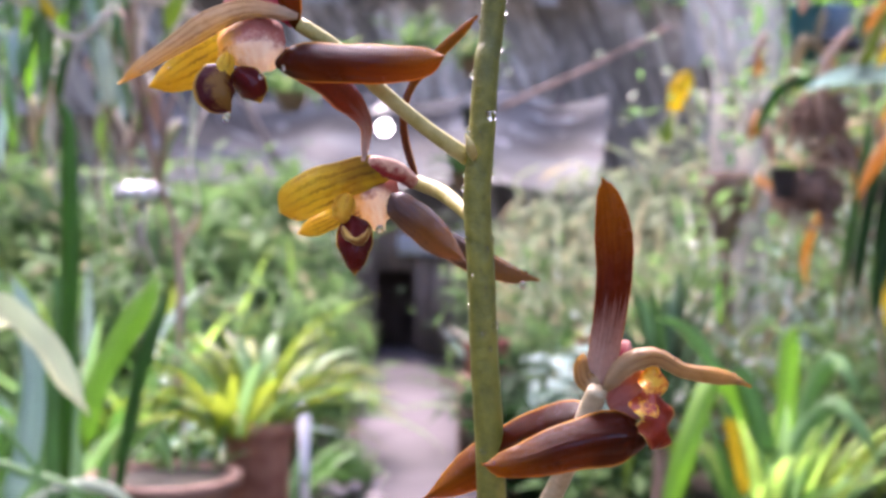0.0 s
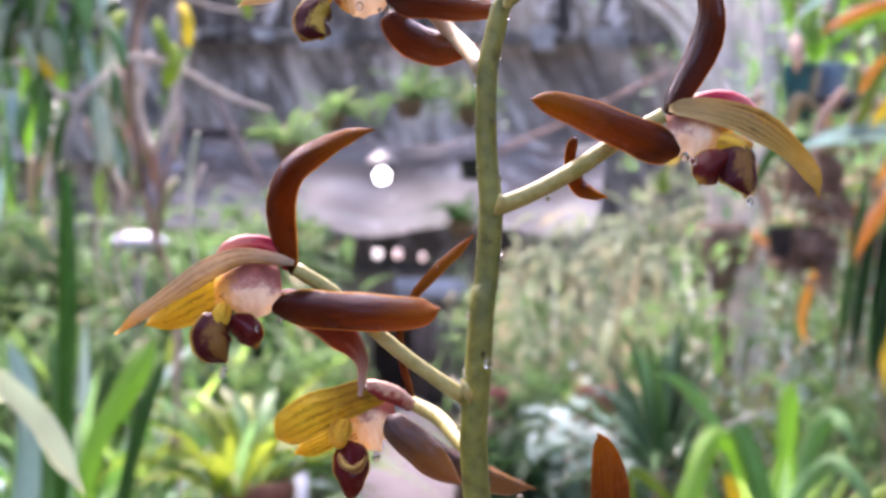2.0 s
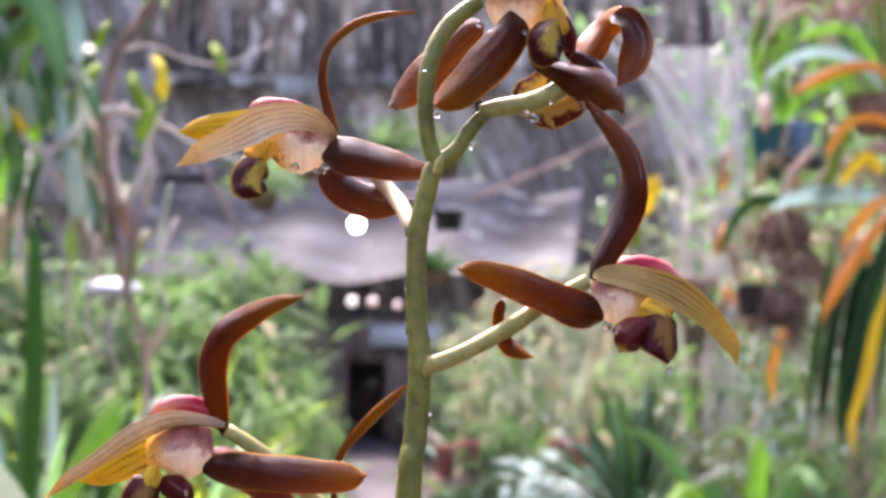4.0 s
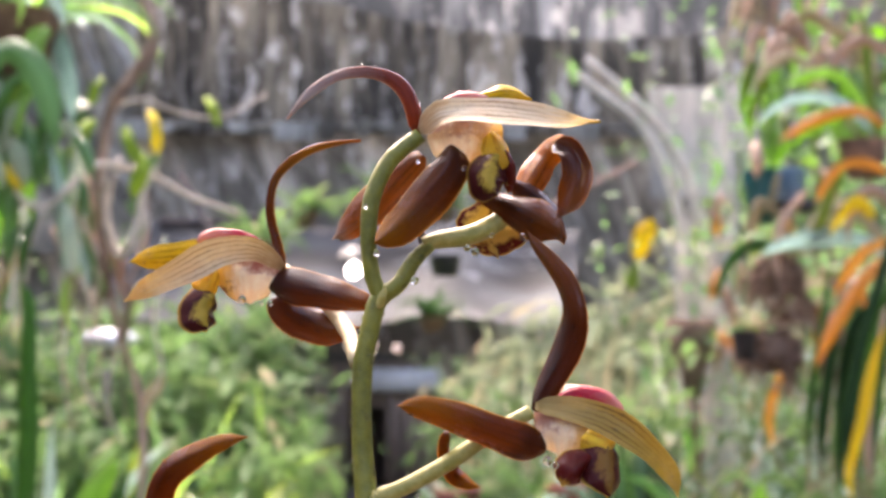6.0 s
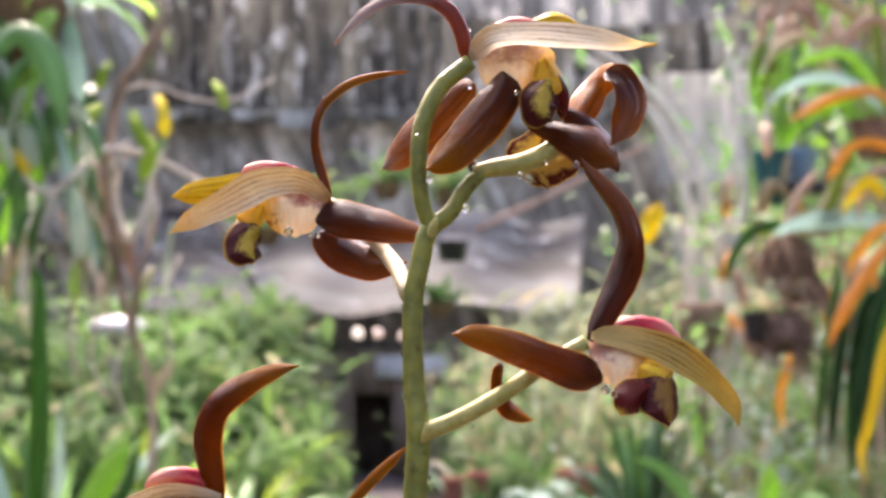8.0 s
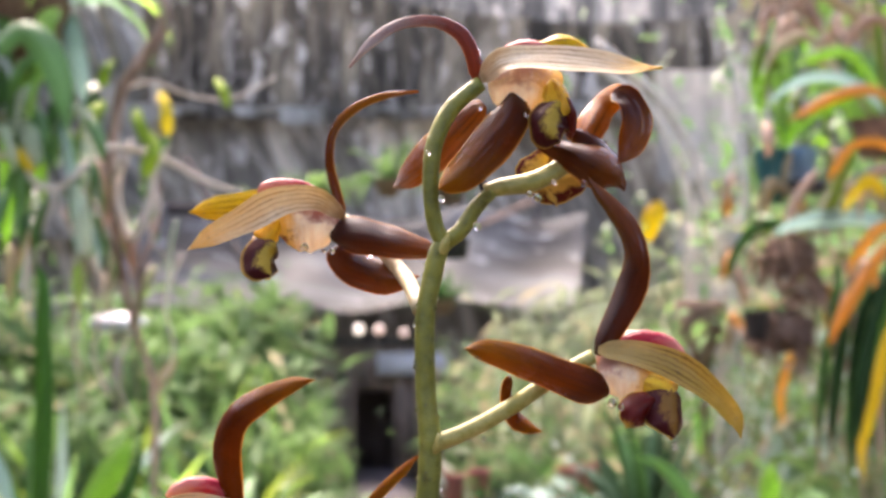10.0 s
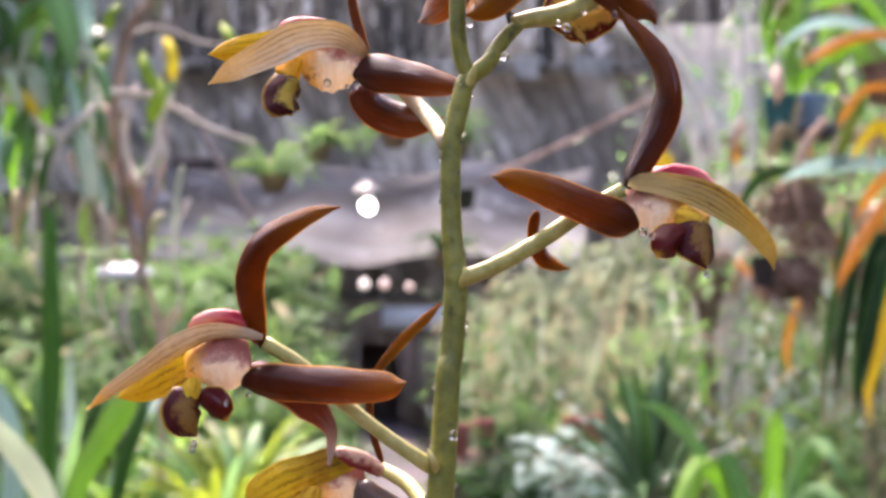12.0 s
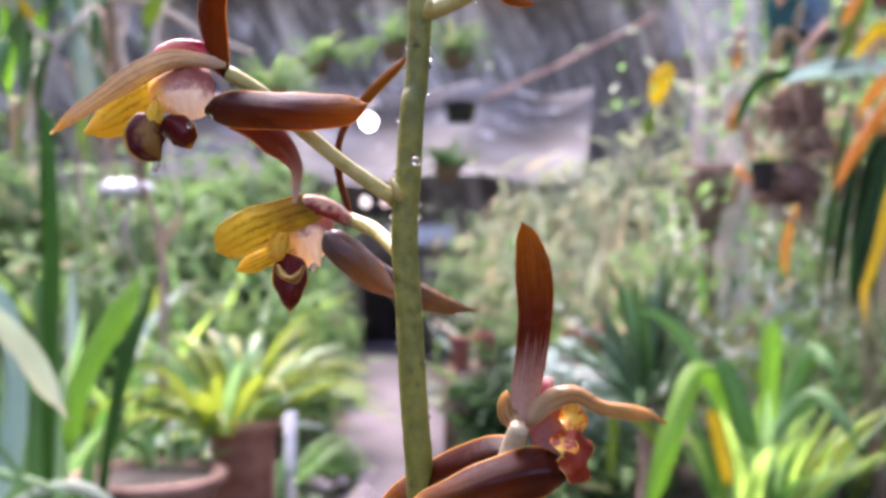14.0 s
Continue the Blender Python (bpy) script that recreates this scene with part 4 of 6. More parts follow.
f.petal("lip_throat", [(11.7, -4.0, -6.5, 6.0), (15.5, -5.5, -7.8, 7.3), (18.1, -7.0, -9.7, 5.4)], (THROAT, THROAT), 10, 0, 0.25, "orange-yellow throat", 2.0)
f.petal("lip_lobe", [(16.9, -5.0, -7.9, 6.8), (16.3, -6.7, -11.7, 11.4), (16.7, -8.3, -16.2, 8.3), (17.1, -10.0, -19.6, 1.3)], (BROWNLIP, MAROON), 10, 20, 0.35, "olive and maroon lip lobe", 2.0)
f.petal("lip_lobe", [(13.1, -7.0, -10.3, 4.6), (9.6, -8.0, -12.4, 8.1), (7.5, -9.0, -14.7, 6.4), (6.2, -10.0, -17.0, 1.3)], (MAROON, MAROON), 10, 0, 0.3, "maroon side flap of the lip", 1.6)
f.droplets()

f = Flower((-0.0109, 0.3000, 1.1200), [(20.5, -16.0, -24.8, 4.0), (18.0, -2.5, -17.9, 4.3), (14.0, 5.0, -12.4, 4.3), (7.8, 7.0, -5.5, 3.7), (-0.3, 4.0, 0.3, 3.6)], STALK_CREAM, SPIKE + ", near the top, facing away")
f.petal("dorsal_sepal", [(0.2, 0, -0.3, 1.6), (-2.3, 0.7, 7.7, 1.9), (-4.0, 1.3, 16.1, 1.9), (-2.6, 2.0, 24.6, 2.0), (3.1, 3.0, 30.9, 2.0), (10.9, 4.0, 34.2, 1.7), (20.4, 5.0, 35.4, 0.8)], BACKSEPAL, 45, 10, 0.3, "slender mahogany sepal arching back to an orange tip")
f.petal("lateral_sepal", [(-2.8, -2.0, -4.9, 6.8), (2.6, -4.8, -4.8, 9.7), (10.9, -7.6, -6.5, 9.3), (18.2, -9.8, -8.3, 6.7), (23.0, -11.4, -9.3, 3.7), (25.6, -13.0, -9.7, 0.9)], DARKPAIR, -8, 0, -0.16, "dark brown sepal with a pale sheen")
f.petal("lateral_sepal", [(-2.0, 1.0, -7.3, 5.4), (0.8, 3.5, -11.7, 9.1), (7.9, 6.0, -14.7, 9.5), (14.8, 4.0, -15.8, 6.7), (20.4, 2.0, -15.3, 1.2)], (DARKSEPAL, MAHOGANY), 0, 10, 0.2, "wet mahogany sepal below")
f.petal("petal", [(0.3, -2.0, 0.4, 3.6), (-6.2, -5.2, 4.9, 6.0), (-16.0, -8.4, 4.0, 7.2), (-25.1, -10.2, -0.9, 6.8), (-33.5, -10.6, -5.4, 5.0), (-38.9, -11.0, -8.8, 2.0)], PALEOUT, 22, 10, -0.16, "pale mauve and tan petal, outside showing")
f.petal("petal", [(-8.5, 2.0, 6.4, 4.5), (-19.3, 4.0, 4.9, 7.0), (-28.7, 6.0, 3.9, 7.6), (-36.6, 8.0, 3.5, 6.4), (-42.8, 10.0, 3.0, 1.9)], STRIPED, 15, 0, 0.12, "yellow petal with brown stripes")
f.body("column", [(-1.7, 2.0, 2.6, 3.9), (-8.4, 1.5, 7.1, 5.7), (-15.1, 1.0, 8.9, 6.0), (-20.3, 0.5, 8.8, 4.5), (-22.6, 0, 7.9, 1.2)], CRIMSON, "frilled crimson column", 0.7)
f.lip([(-1.4, -3.0, -3.0, 7.4), (-7.0, -3.7, -2.3, 12.4), (-12.8, -4.3, -2.4, 12.4), (-17.9, -5.0, -3.3, 6.8)], "cream lip")
f.petal("lip_throat", [(-17.0, -5.0, -0.6, 3.5), (-18.6, -6.0, -3.6, 6.5), (-20.2, -7.0, -7.2, 5.0)], (THROAT, THROAT), 20, 0, 0.3, "yellow throat with maroon marks", 1.5)
f.petal("lip_lobe", [(-17.7, -6.0, -6.6, 5.9), (-20.1, -7.3, -9.8, 8.5), (-19.8, -8.7, -13.6, 7.9), (-17.9, -10.0, -16.0, 2.9)], (OLIVE, MAROON), 20, 20, 0.4, "curled olive and maroon lip lobe", 2.0)
f.petal("lip_lobe", [(-21.8, -4.0, -6.7, 3.5), (-23.3, -3.7, -10.4, 3.8), (-23.0, -3.3, -14.1, 3.6), (-21.9, -3.0, -15.5, 1.2)], (MAROON, MAROON), 30, 0, 0.3, "maroon side flap of the lip", 1.4)
f.droplets()

f = Flower((0.0254, 0.2830, 1.1528), [(-9.4, -1.0, -42.4, 4.2), (-12.1, -1.8, -34.9, 4.1), (-12.8, -2.6, -25.0, 4.2), (-11.8, -2.6, -15.8, 4.5), (-7.5, -1.8, -6.7, 4.6), (0, -1.0, -0.2, 4.2)], STEM_GREEN, SPIKE + ", at the top of the spike")
f.petal("dorsal_sepal", [(0, 0, 0.3, 3.2), (-1.1, -0.3, 7.2, 3.8), (-4.5, -0.7, 13.4, 4.0), (-11.4, -1.0, 16.4, 3.2), (-20.0, -2.3, 15.5, 3.0), (-27.3, -3.7, 10.8, 2.8), (-33.1, -5.0, 3.1, 0.9)], (GREYTIP, GREYTIP), -30, -20, 0.25, "reddish sepal arching over, sky sheen painted grey on its tip")
f.petal("petal", [(0.2, -2.0, 0.5, 4.2), (5.5, -5.2, 4.2, 6.4), (15.1, -8.4, 4.3, 7.4), (26.1, -10.6, 3.0, 6.8), (35.6, -11.8, 1.2, 4.9), (44.0, -13.0, 1.0, 0.8)], PALEOUT, 25, 10, -0.18, "pale mauve petal with a tan tip, outside showing")
f.petal("petal", [(8.8, 3.0, 8.4, 2.9), (16.3, 5.0, 11.0, 4.3), (23.1, 7.0, 12.7, 5.2), (29.4, 9.0, 11.0, 1.5)], STRIPED, 30, 0, 0.2, "bright yellow petal behind")
f.body("column", [(1.2, 1.0, 2.5, 3.4), (5.8, 0.3, 7.1, 5.1), (11.5, -0.3, 9.4, 5.4), (17.2, -1.0, 9.4, 2.3)], CRIMSON, "crimson column", 0.7)
f.lip([(2.1, -2.0, -1.0, 6.5), (7.7, -3.0, -1.7, 12.3), (14.7, -4.0, -3.3, 13.4), (20.3, -5.0, -5.8, 7.0)], "cream and peach lip")
f.petal("lip_throat", [(17.5, -5.0, -0.5, 4.2), (19.5, -6.0, -5.4, 7.2), (20.0, -7.0, -10.1, 4.7)], (THROAT, THROAT), 20, 0, 0.3, "orange throat", 2.0)
f.petal("lip_lobe", [(19.5, -6.0, -6.0, 5.5), (17.2, -7.3, -10.2, 10.5), (17.0, -8.7, -14.3, 9.6), (19.0, -10.0, -16.7, 2.7)], (OLIVE, MAROON), 0, 0, 0.35, "dark olive lip lobe with a drop", 2.0)
f.petal("lip_lobe", [(20.9, -6.0, -5.0, 2.8), (22.6, -5.3, -9.9, 3.6), (22.3, -4.7, -13.7, 2.5), (21.7, -4.0, -15.3, 0.8)], (MAROON, MAROON), 20, 0, 0.3, "maroon side flap of the lip", 1.4)
f.petal("lateral_sepal", [(7.9, -2.0, -3.3, 5.6), (7.1, -5.2, -9.1, 10.6), (1.7, -8.4, -16.6, 11.3), (-4.6, -10.4, -23.8, 9.0), (-9.0, -11.2, -27.3, 4.9), (-11.1, -12.0, -28.5, 0.8)], BACKSEPAL, -10, 0, -0.16, "broad brown sepal hanging in front")
f.petal("lateral_sepal", [(0.8, 2.0, -4.6, 5.1), (-5.0, 3.7, -10.6, 9.5), (-12.3, 5.5, -17.6, 9.2), (-18.6, 7.3, -23.2, 6.4), (-22.7, 9.0, -25.5, 1.2)], (BURNTWET, MAHOGANY_BACK), 10, 0, 0.16, "burnt-orange sepal hanging behind the stalk")
f.droplets()

f = Flower((0.0509, 0.2880, 1.1355), [(-24.8, -6.0, -10.4, 3.4), (-20.0, -5.5, -9.3, 4.5), (-12.8, -5.0, -8.1, 5.1), (-6.1, -2.5, -4.7, 4.8), (0, 0, 0, 4.3)], STALK, SPIKE + ", turned away with a folded sepal")
f.petal("dorsal_sepal", [(1.3, 2.0, 2.9, 5.8), (4.4, 5.0, 8.4, 7.9), (7.8, 8.0, 13.7, 7.4), (11.2, 6.0, 16.7, 5.9), (12.7, 4.0, 17.2, 3.5)], (BURNT, MAHOGANY_BACK), 0, 10, 0.15, "sepal folded over, striped burnt orange inside")
f.petal("sepal_fold", [(9.6, 3.0, 16.4, 3.5), (12.8, -0.5, 13.7, 6.6), (14.2, -4.0, 7.6, 8.2), (11.8, -6.0, 0.9, 7.0), (8.5, -8.0, -4.5, 2.2)], DARKPAIR, 0, 10, -0.25, "folded-over outer half of the sepal, glossy")
f.petal("lateral_sepal", [(-11.7, -1.0, 3.1, 2.0), (-5.5, -4.5, 0.4, 6.5), (1.2, -8.0, -2.9, 10.1), (6.9, -7.0, -6.3, 9.3), (10.2, -6.0, -9.4, 2.8)], DARKPAIR, 5, 0, -0.2, "dark glossy brown sepal")
f.petal("lateral_sepal", [(-2.3, -2.0, 5.9, 2.9), (3.4, -2.5, 2.1, 8.0), (7.5, -3.0, -3.0, 8.0), (10.3, -3.5, -7.7, 4.3), (11.0, -4.0, -10.3, 1.1)], DARKPAIR, 20, 10, -0.2, "dark glossy brown sepal")
f.petal("petal", [(-7.1, 2.0, 2.0, 2.9), (-9.8, 3.3, -1.9, 7.0), (-11.2, 4.5, -5.3, 9.6), (-6.7, 5.7, -9.9, 5.0), (-4.9, 7.0, -13.4, 0.7)], (SPOTTED, SPOTTED), 0, 0, 0.15, "yellow petal blotched with maroon")
f.petal("lip", [(2.6, 4.0, -4.4, 5.8), (-1.7, 5.0, -6.2, 9.1), (-7.6, 6.0, -7.8, 10.3), (-12.7, 7.0, -7.7, 2.9)], (SPOTTED, MAROON), 0, 0, 0.2, "maroon-blotched yellow lip", 1.5)
f.droplets()

# bracts at the joints
for a, b, c in (((0.007, 0.277, 1.016), (0.006, 0.274, 1.019), (0.005, 0.275, 1.022)), ((0.013, 0.278, 1.060), (0.014, 0.276, 1.063), (0.014, 0.277, 1.065)), ((0.015, 0.279, 1.109), (0.016, 0.278, 1.112), (0.017, 0.279, 1.114))):
    part("bract", ribbon(local([row(a, 0.0022), row(b, 0.0024), row(c, 0.0006)]), 25, 0, 0.3, 0.0006, 8, 6), (STALK, STALK), plant, "small pale papery bract")

# water beads on stalks, petals and stem
BEADS = [(-0.036, 0.268, 1.037), (-0.048, 0.266, 1.026), (0.011, 0.272, 1.027), (-0.041, 0.268, 1.035), (-0.048, 0.264, 1.025), (-0.016, 0.302, 1.001), (0.036, 0.274, 1.144), (0.015, 0.270, 1.123),
         (0.024, 0.279, 1.117), (0.012, 0.276, 1.135), (0.037, 0.279, 1.125), (0.039, 0.279, 1.124), (0.043, 0.279, 1.128), (0.051, 0.282, 1.128), (0.055, 0.268, 1.074), (-0.015, 0.292, 1.112),
         (-0.013, 0.292, 1.112), (-0.020, 0.292, 1.113), (0.025, 0.277, 1.065), (0.057, 0.268, 1.073), (0.022, 0.327, 0.986), (0.025, 0.276, 1.146), (0.069, 0.265, 1.064)]
for k, p in enumerate(BEADS):
    p = (p[0], p[1] - 0.0025, p[2] - 0.0014)
    part("water_drop", ball(tuple(np.array(p) - BASE), 0.0006 + 0.00025 * (k % 3), 10, (1, 1, 1.1)), WATER, plant, "clear hanging water drop")

drops = random.Random(8)
line = spline(local(STEM), 240)
for k in range(150):
    i = drops.randrange(40, 238)
    w = drops.uniform(0, 2 * math.pi)
    r = line[i][3] * 0.5
    c = (line[i][0] + r * math.cos(w), line[i][1] + r * math.sin(w), line[i][2])
    part("water_drop", ball(c, drops.uniform(0.0003, 0.0008), 8, (1, 1, 1.15)), WATER, plant, "clear hanging water drop")

# ---------------------------------------------------------------- timber overhead and at the back
for y, z in ((2.85, 2.75), (4.4, 2.9), (6.0, 3.3)):
    solid("cross_beam", join(box(-5.6, 5.6, y - 0.04, y + 0.04, z, z + 0.1)), WOOD, (0, 0, 0), "weathered timber cross beam of the shade house", "beam", kind="structure")
TOPS = {2.85: 2.76, 4.4: 2.91, 6.0: 3.31}


def hung(ob, height, x=0.0, y=0.0, beam=2.85):
    """A wire from a hanging thing up to its beam."""
    p = ob.location
    part("wire", tube([(x, y, height, 0.003), (0, (beam - p.y) * 0.5, (height + TOPS[beam] - p.z) / 2, 0.003), (0, beam - p.y, TOPS[beam] - p.z, 0.003)], 6, 5), BLACKPLASTIC, ob, "thin dark hanging wire")


def leaf_at(parent, pts, width, material, o, seed=0, tilt=0, name="leaf", label="", fold=0.2):
    """A single leaf along world points, with its width in metres; grows from the first point."""
    n = len(pts)
    rows = [tuple(np.array(p) - np.array(o)) + (width * (0.45 + 0.55 * math.sin(math.pi * min(1, (i + 0.6) / (n - 0.2)))) * (0.15 if i == n - 1 else 1),) for i, p in enumerate(pts)]
    return part(name, ribbon(rows, tilt, 12, fold, 0.0016, 14, 6, 0.04, seed), material, parent, label)


def strap_plant(name, loc, label, n, length, width, material, lean=(5, 60), droop=(20, 110), seed=0, spread=0.04, group="", heading=None, fold=0.2):
    ob = thing(name, loc, label, "plant", group)
    rng = random.Random(seed)
    for k in range(n):
        h = rng.uniform(0, 2 * math.pi) if heading is None else rng.uniform(*heading)
        q = k / max(1, n - 1)
        le = lean[0] + (lean[1] - lean[0]) * q + rng.uniform(-8, 8)
        dr = rng.uniform(*droop)
        r = spread * math.sqrt(rng.random())
        m = material[k % len(material)] if isinstance(material, tuple) else material
        part("leaf", blade(length * rng.uniform(0.7, 1.15), width * rng.uniform(0.75, 1.2), le, dr, h, seed * 100 + k, fold=fold, root=(r * math.cos(h), r * math.sin(h), 0)), m, ob)
    return ob


def pot_profile(r, h, lip=0.012, taper=0.72):
    return [(0.001, 0), (r * taper, 0), (r * 0.96, h * 0.86), (r * 0.97, h * 0.87), (r + lip, h * 0.875), (r + lip, h * 0.99), (r + lip * 0.6, h), (r - lip * 0.4, h), (r - lip * 0.8, h * 0.9), (r * 0.9, h * 0.88), (0.001, h * 0.89)]


def pot(name, x, y, top, r, material, label, h=None, taper=0.72):
    """A pot with its rim at height top, standing on the soil or on a block."""
    h = h or top - 0.03
    small = r < 0.06
    ob = thing(name, (x, y, top - h), label, "pot")
    part("pot_body", lathe(pot_profile(r, h, r * 0.09, taper), 32, 0.012, int(x * 50)), material, ob)
    part("soil", lathe([(0.001, h * 0.90), (r * 0.5, h * 0.905), (r * 0.88, h * 0.9)], 20, 0.05), SOIL, ob, "dark potting soil")
    if top - h > 0.05:
        solid("concrete_block", join(box(-0.07, 0.07, -0.07, 0.07, 0, top - h - 0.004) if small else box(-0.16, 0.16, -0.12, 0.12, 0, top - h - 0.004)), COIR if small else STONE, (x, y, 0.0), "rough grey concrete block under a pot", "block")
    return ob


def shrub(loc, size, n, leaf, material, label, seed=0, slim=0.42, name="shrub", stems=6, hang=0.2, group="", low=0.0):
    """A leafy bush: a few stems and a ragged crown of many small leaves."""
    ob = thing(name, loc, label, "plant", group)
    rng = random.Random(seed)
    knots = [(rng.uniform(-1, 1) * size[0] * 0.8, rng.uniform(-1, 1) * size[1] * 0.8, size[2] * rng.uniform(0.25 + low, 1.0)) for _ in range(max(5, n // 30))]
    sticks = []
    for k in range(stems):
        a = knots[k % len(knots)]
        sticks.append(tube([(a[0] * 0.15, a[1] * 0.15, 0, 0.014), (a[0] * 0.5, a[1] * 0.5, a[2] * 0.55, 0.010), (*a, 0.004)], 6, 5))
    part("stem", join(*sticks), BARK, ob)

    def spot(r):
        k = knots[r.randrange(len(knots))]
        s = 0.28 * max(size)
        return (k[0] + r.gauss(0, s * 0.5), k[1] + r.gauss(0, s * 0.5), max(0.02, k[2] + r.gauss(0, s * 0.45)))
    part("foliage", leaflets(n, leaf, spot, seed + 7, slim, hang), material, ob)
    return ob


# ---------------------------------------------------------------- centre: hut, tarpaulin, lamp
hx0, hx1 = -0.768, 0.168
hz = 1.030
hut = thing("hut", ((hx0 + hx1) / 2, 9.2, 0), "small weathered wooden hut with a dark doorway", "hut")
hw = (hx1 - hx0) / 2
dw0, dw1 = -0.516 - (hx0 + hx1) / 2, -0.230 - (hx0 + hx1) / 2
dz = 0.671
for k in range(7):
    a, b = -hw + k * (dw0 + hw) / 4, -hw + (k + 1) * (dw0 + hw) / 4
    if k < 4:
        part("plank", join(box(a + 0.004, b - 0.004, -0.02, 0.02, 0, hz - 0.02)), PALEWOOD, hut)
    else:
        a, b = dw1 + (k - 4) * (hw - dw1) / 3, dw1 + (k - 3) * (hw - dw1) / 3
        part("plank", join(box(a + 0.004, b - 0.004, -0.02, 0.02, 0, hz - 0.02)), PALEWOOD, hut)
part("lintel", join(box(dw0, dw1, -0.03, 0.03, dz, hz - 0.02)), PALEWOOD, hut)
part("back_wall", box(-hw, hw, 0.9, 0.94, 0, hz - 0.02), WOOD, hut)
part("side_wall", box(-hw, -hw + 0.03, 0.02, 0.9, 0, hz - 0.02), WOOD, hut)
part("side_wall", box(hw - 0.03, hw, 0.02, 0.9, 0, hz - 0.02), WOOD, hut)
part("roof", join(box(-hw - 0.08, hw + 0.08, -0.06, 1.0, hz, hz + 0.03)), TARP, hut, "grey flat sheet roof")
part("grey_sheet", join(box(-0.347 - (hx0 + hx1) / 2, hw + 0.06, -0.10, -0.06, 0.791, 0.962)), WHITE, hut, "pale grey sheet under the roof")

rng0 = random.Random(21)
SEAM = 3.17

# slack grey tarpaulin over the back beds, on two leaning poles
ta, tb = (-2.557, 10.600, 2.228), (1.140, 8.700, 1.325)


def tarp_mesh():
    rows, nx, ny = [], 40, 14
    for j in range(ny + 1):
        v = j / ny
        for i in range(nx + 1):
            u = i / nx
            x = (ta[0] * (1 - u) + (tb[0] + 0.35 * v) * u)
            z = ta[2] * v + tb[2] * (1 - v) + 0.10 * noise.noise((u * 5, v * 2.5, 1)) - 0.18 * math.sin(math.pi * v) + 0.04 * math.sin(u * 19)
            rows.append((x, 8.8 + 1.9 * v, z))
    f = [(j * (nx + 1) + i, j * (nx + 1) + i + 1, (j + 1) * (nx + 1) + i + 1, (j + 1) * (nx + 1) + i) for j in range(ny) for i in range(nx)]
    return rows, f, [(0.5, 0.5)] * len(rows), []


tarp = thing("tarpaulin", (0, 0, 0), "slack blue-grey tarpaulin stretched on poles", "tarpaulin")
part("tarp_sheet", tarp_mesh(), TARP, tarp)
for x in (ta[0] + 0.05, -1.0, tb[0] - 0.1):
    part("pole", tube([(x, 8.82, 0, 0.05), (x, 8.82, tb[2] + 0.06, 0.045)], 3, 8), DARKWOOD, tarp)
    part("pole", tube([(x, 10.66, 0, 0.05), (x, 10.66, ta[2] + 0.04, 0.045)], 3, 8), DARKWOOD, tarp)


def log(name, a, b, d, material, label, category="pole", parent=None):
    a, b = np.array(a), np.array(b)
    m = (a + b) / 2 + np.array((0, 0, -0.02))
    if parent:
        return part(name, tube([(*a, d), (*m, d * 0.95), (*b, d * 0.85)], 8, 8, rough=0.1), material, parent, label)
    return solid(name, tube([(*(a - a), d), (*(m - a), d * 0.95), (*(b - a), d * 0.85)], 8, 8, rough=0.1), material, tuple(a), label, category)


log("timber_rail", (-2.130, 9.900, 2.167), (-1.258, 9.900, 2.202), 0.12, DARKWOOD, "dark timber rail", parent=tarp)
log("leaning_pole", (-1.960, 9.800, 2.590), (-1.148, 8.600, 1.395), 0.07, DARKWOOD, "dark leaning pole", parent=tarp)
log("bamboo_pole", (0.430, 9.000, 1.919), (1.797, 9.400, 2.613), 0.036, BARK, "weathered bamboo pole", parent=tarp)
log("seam", (-4.6, 10.830, 3.23), (3.183, 10.830, 3.14), 0.07, NETPALE, "", parent=back)
# small pale strips stand in for the bright blotches along the seam
for k in range(44):
    x = rng0.uniform(-4.2, 3.3)
    w, h = rng0.uniform(0.03, 0.13), rng0.uniform(0.02, 0.16)
    part("torn_strip", cloth(x - w, x + w, SEAM + rng0.uniform(0.0, 0.08), SEAM - h, 10.74, 0.03, 4, 4, k), NETWHITE if k % 2 else NETPALE, back)
part("white_sheet", cloth(2.111, 3.392, 3.461, 2.456, 10.5, 0.08, 24, 12, 3), NETWHITE, back, "pale plastic sheet")
for a, b in (((-2.943, 9.500, 4.128), (-2.908, 10.600, 3.487)), ((-2.691, 9.500, 4.128), (-2.652, 10.600, 3.383)), ((-3.284, 9.500, 4.034), (-3.187, 10.600, 3.487))):
    log("cloth_fold", a, b, 0.13, NETWHITE, "", parent=back)

lp = (-0.299, 6.000, 1.506)
lamp = thing("hanging_lamp", lp, "bright round white bulb under a pale shade, lit", "lamp")
part("bulb", ball((0, 0, 0), 0.034, 20), GLOW, lamp, "glowing white bulb")
part("socket", lathe([(0.018, 0.04), (0.022, 0.12), (0.001, 0.125)], 14), WHITE, lamp)
part("shade", lathe([(0.02, 0.12), (0.05, 0.105), (0.085, 0.07), (0.088, 0.066), (0.05, 0.096), (0.02, 0.11)], 24), TARP, lamp, "shallow grey lamp shade")
hung(lamp, 0.12, beam=6.0)
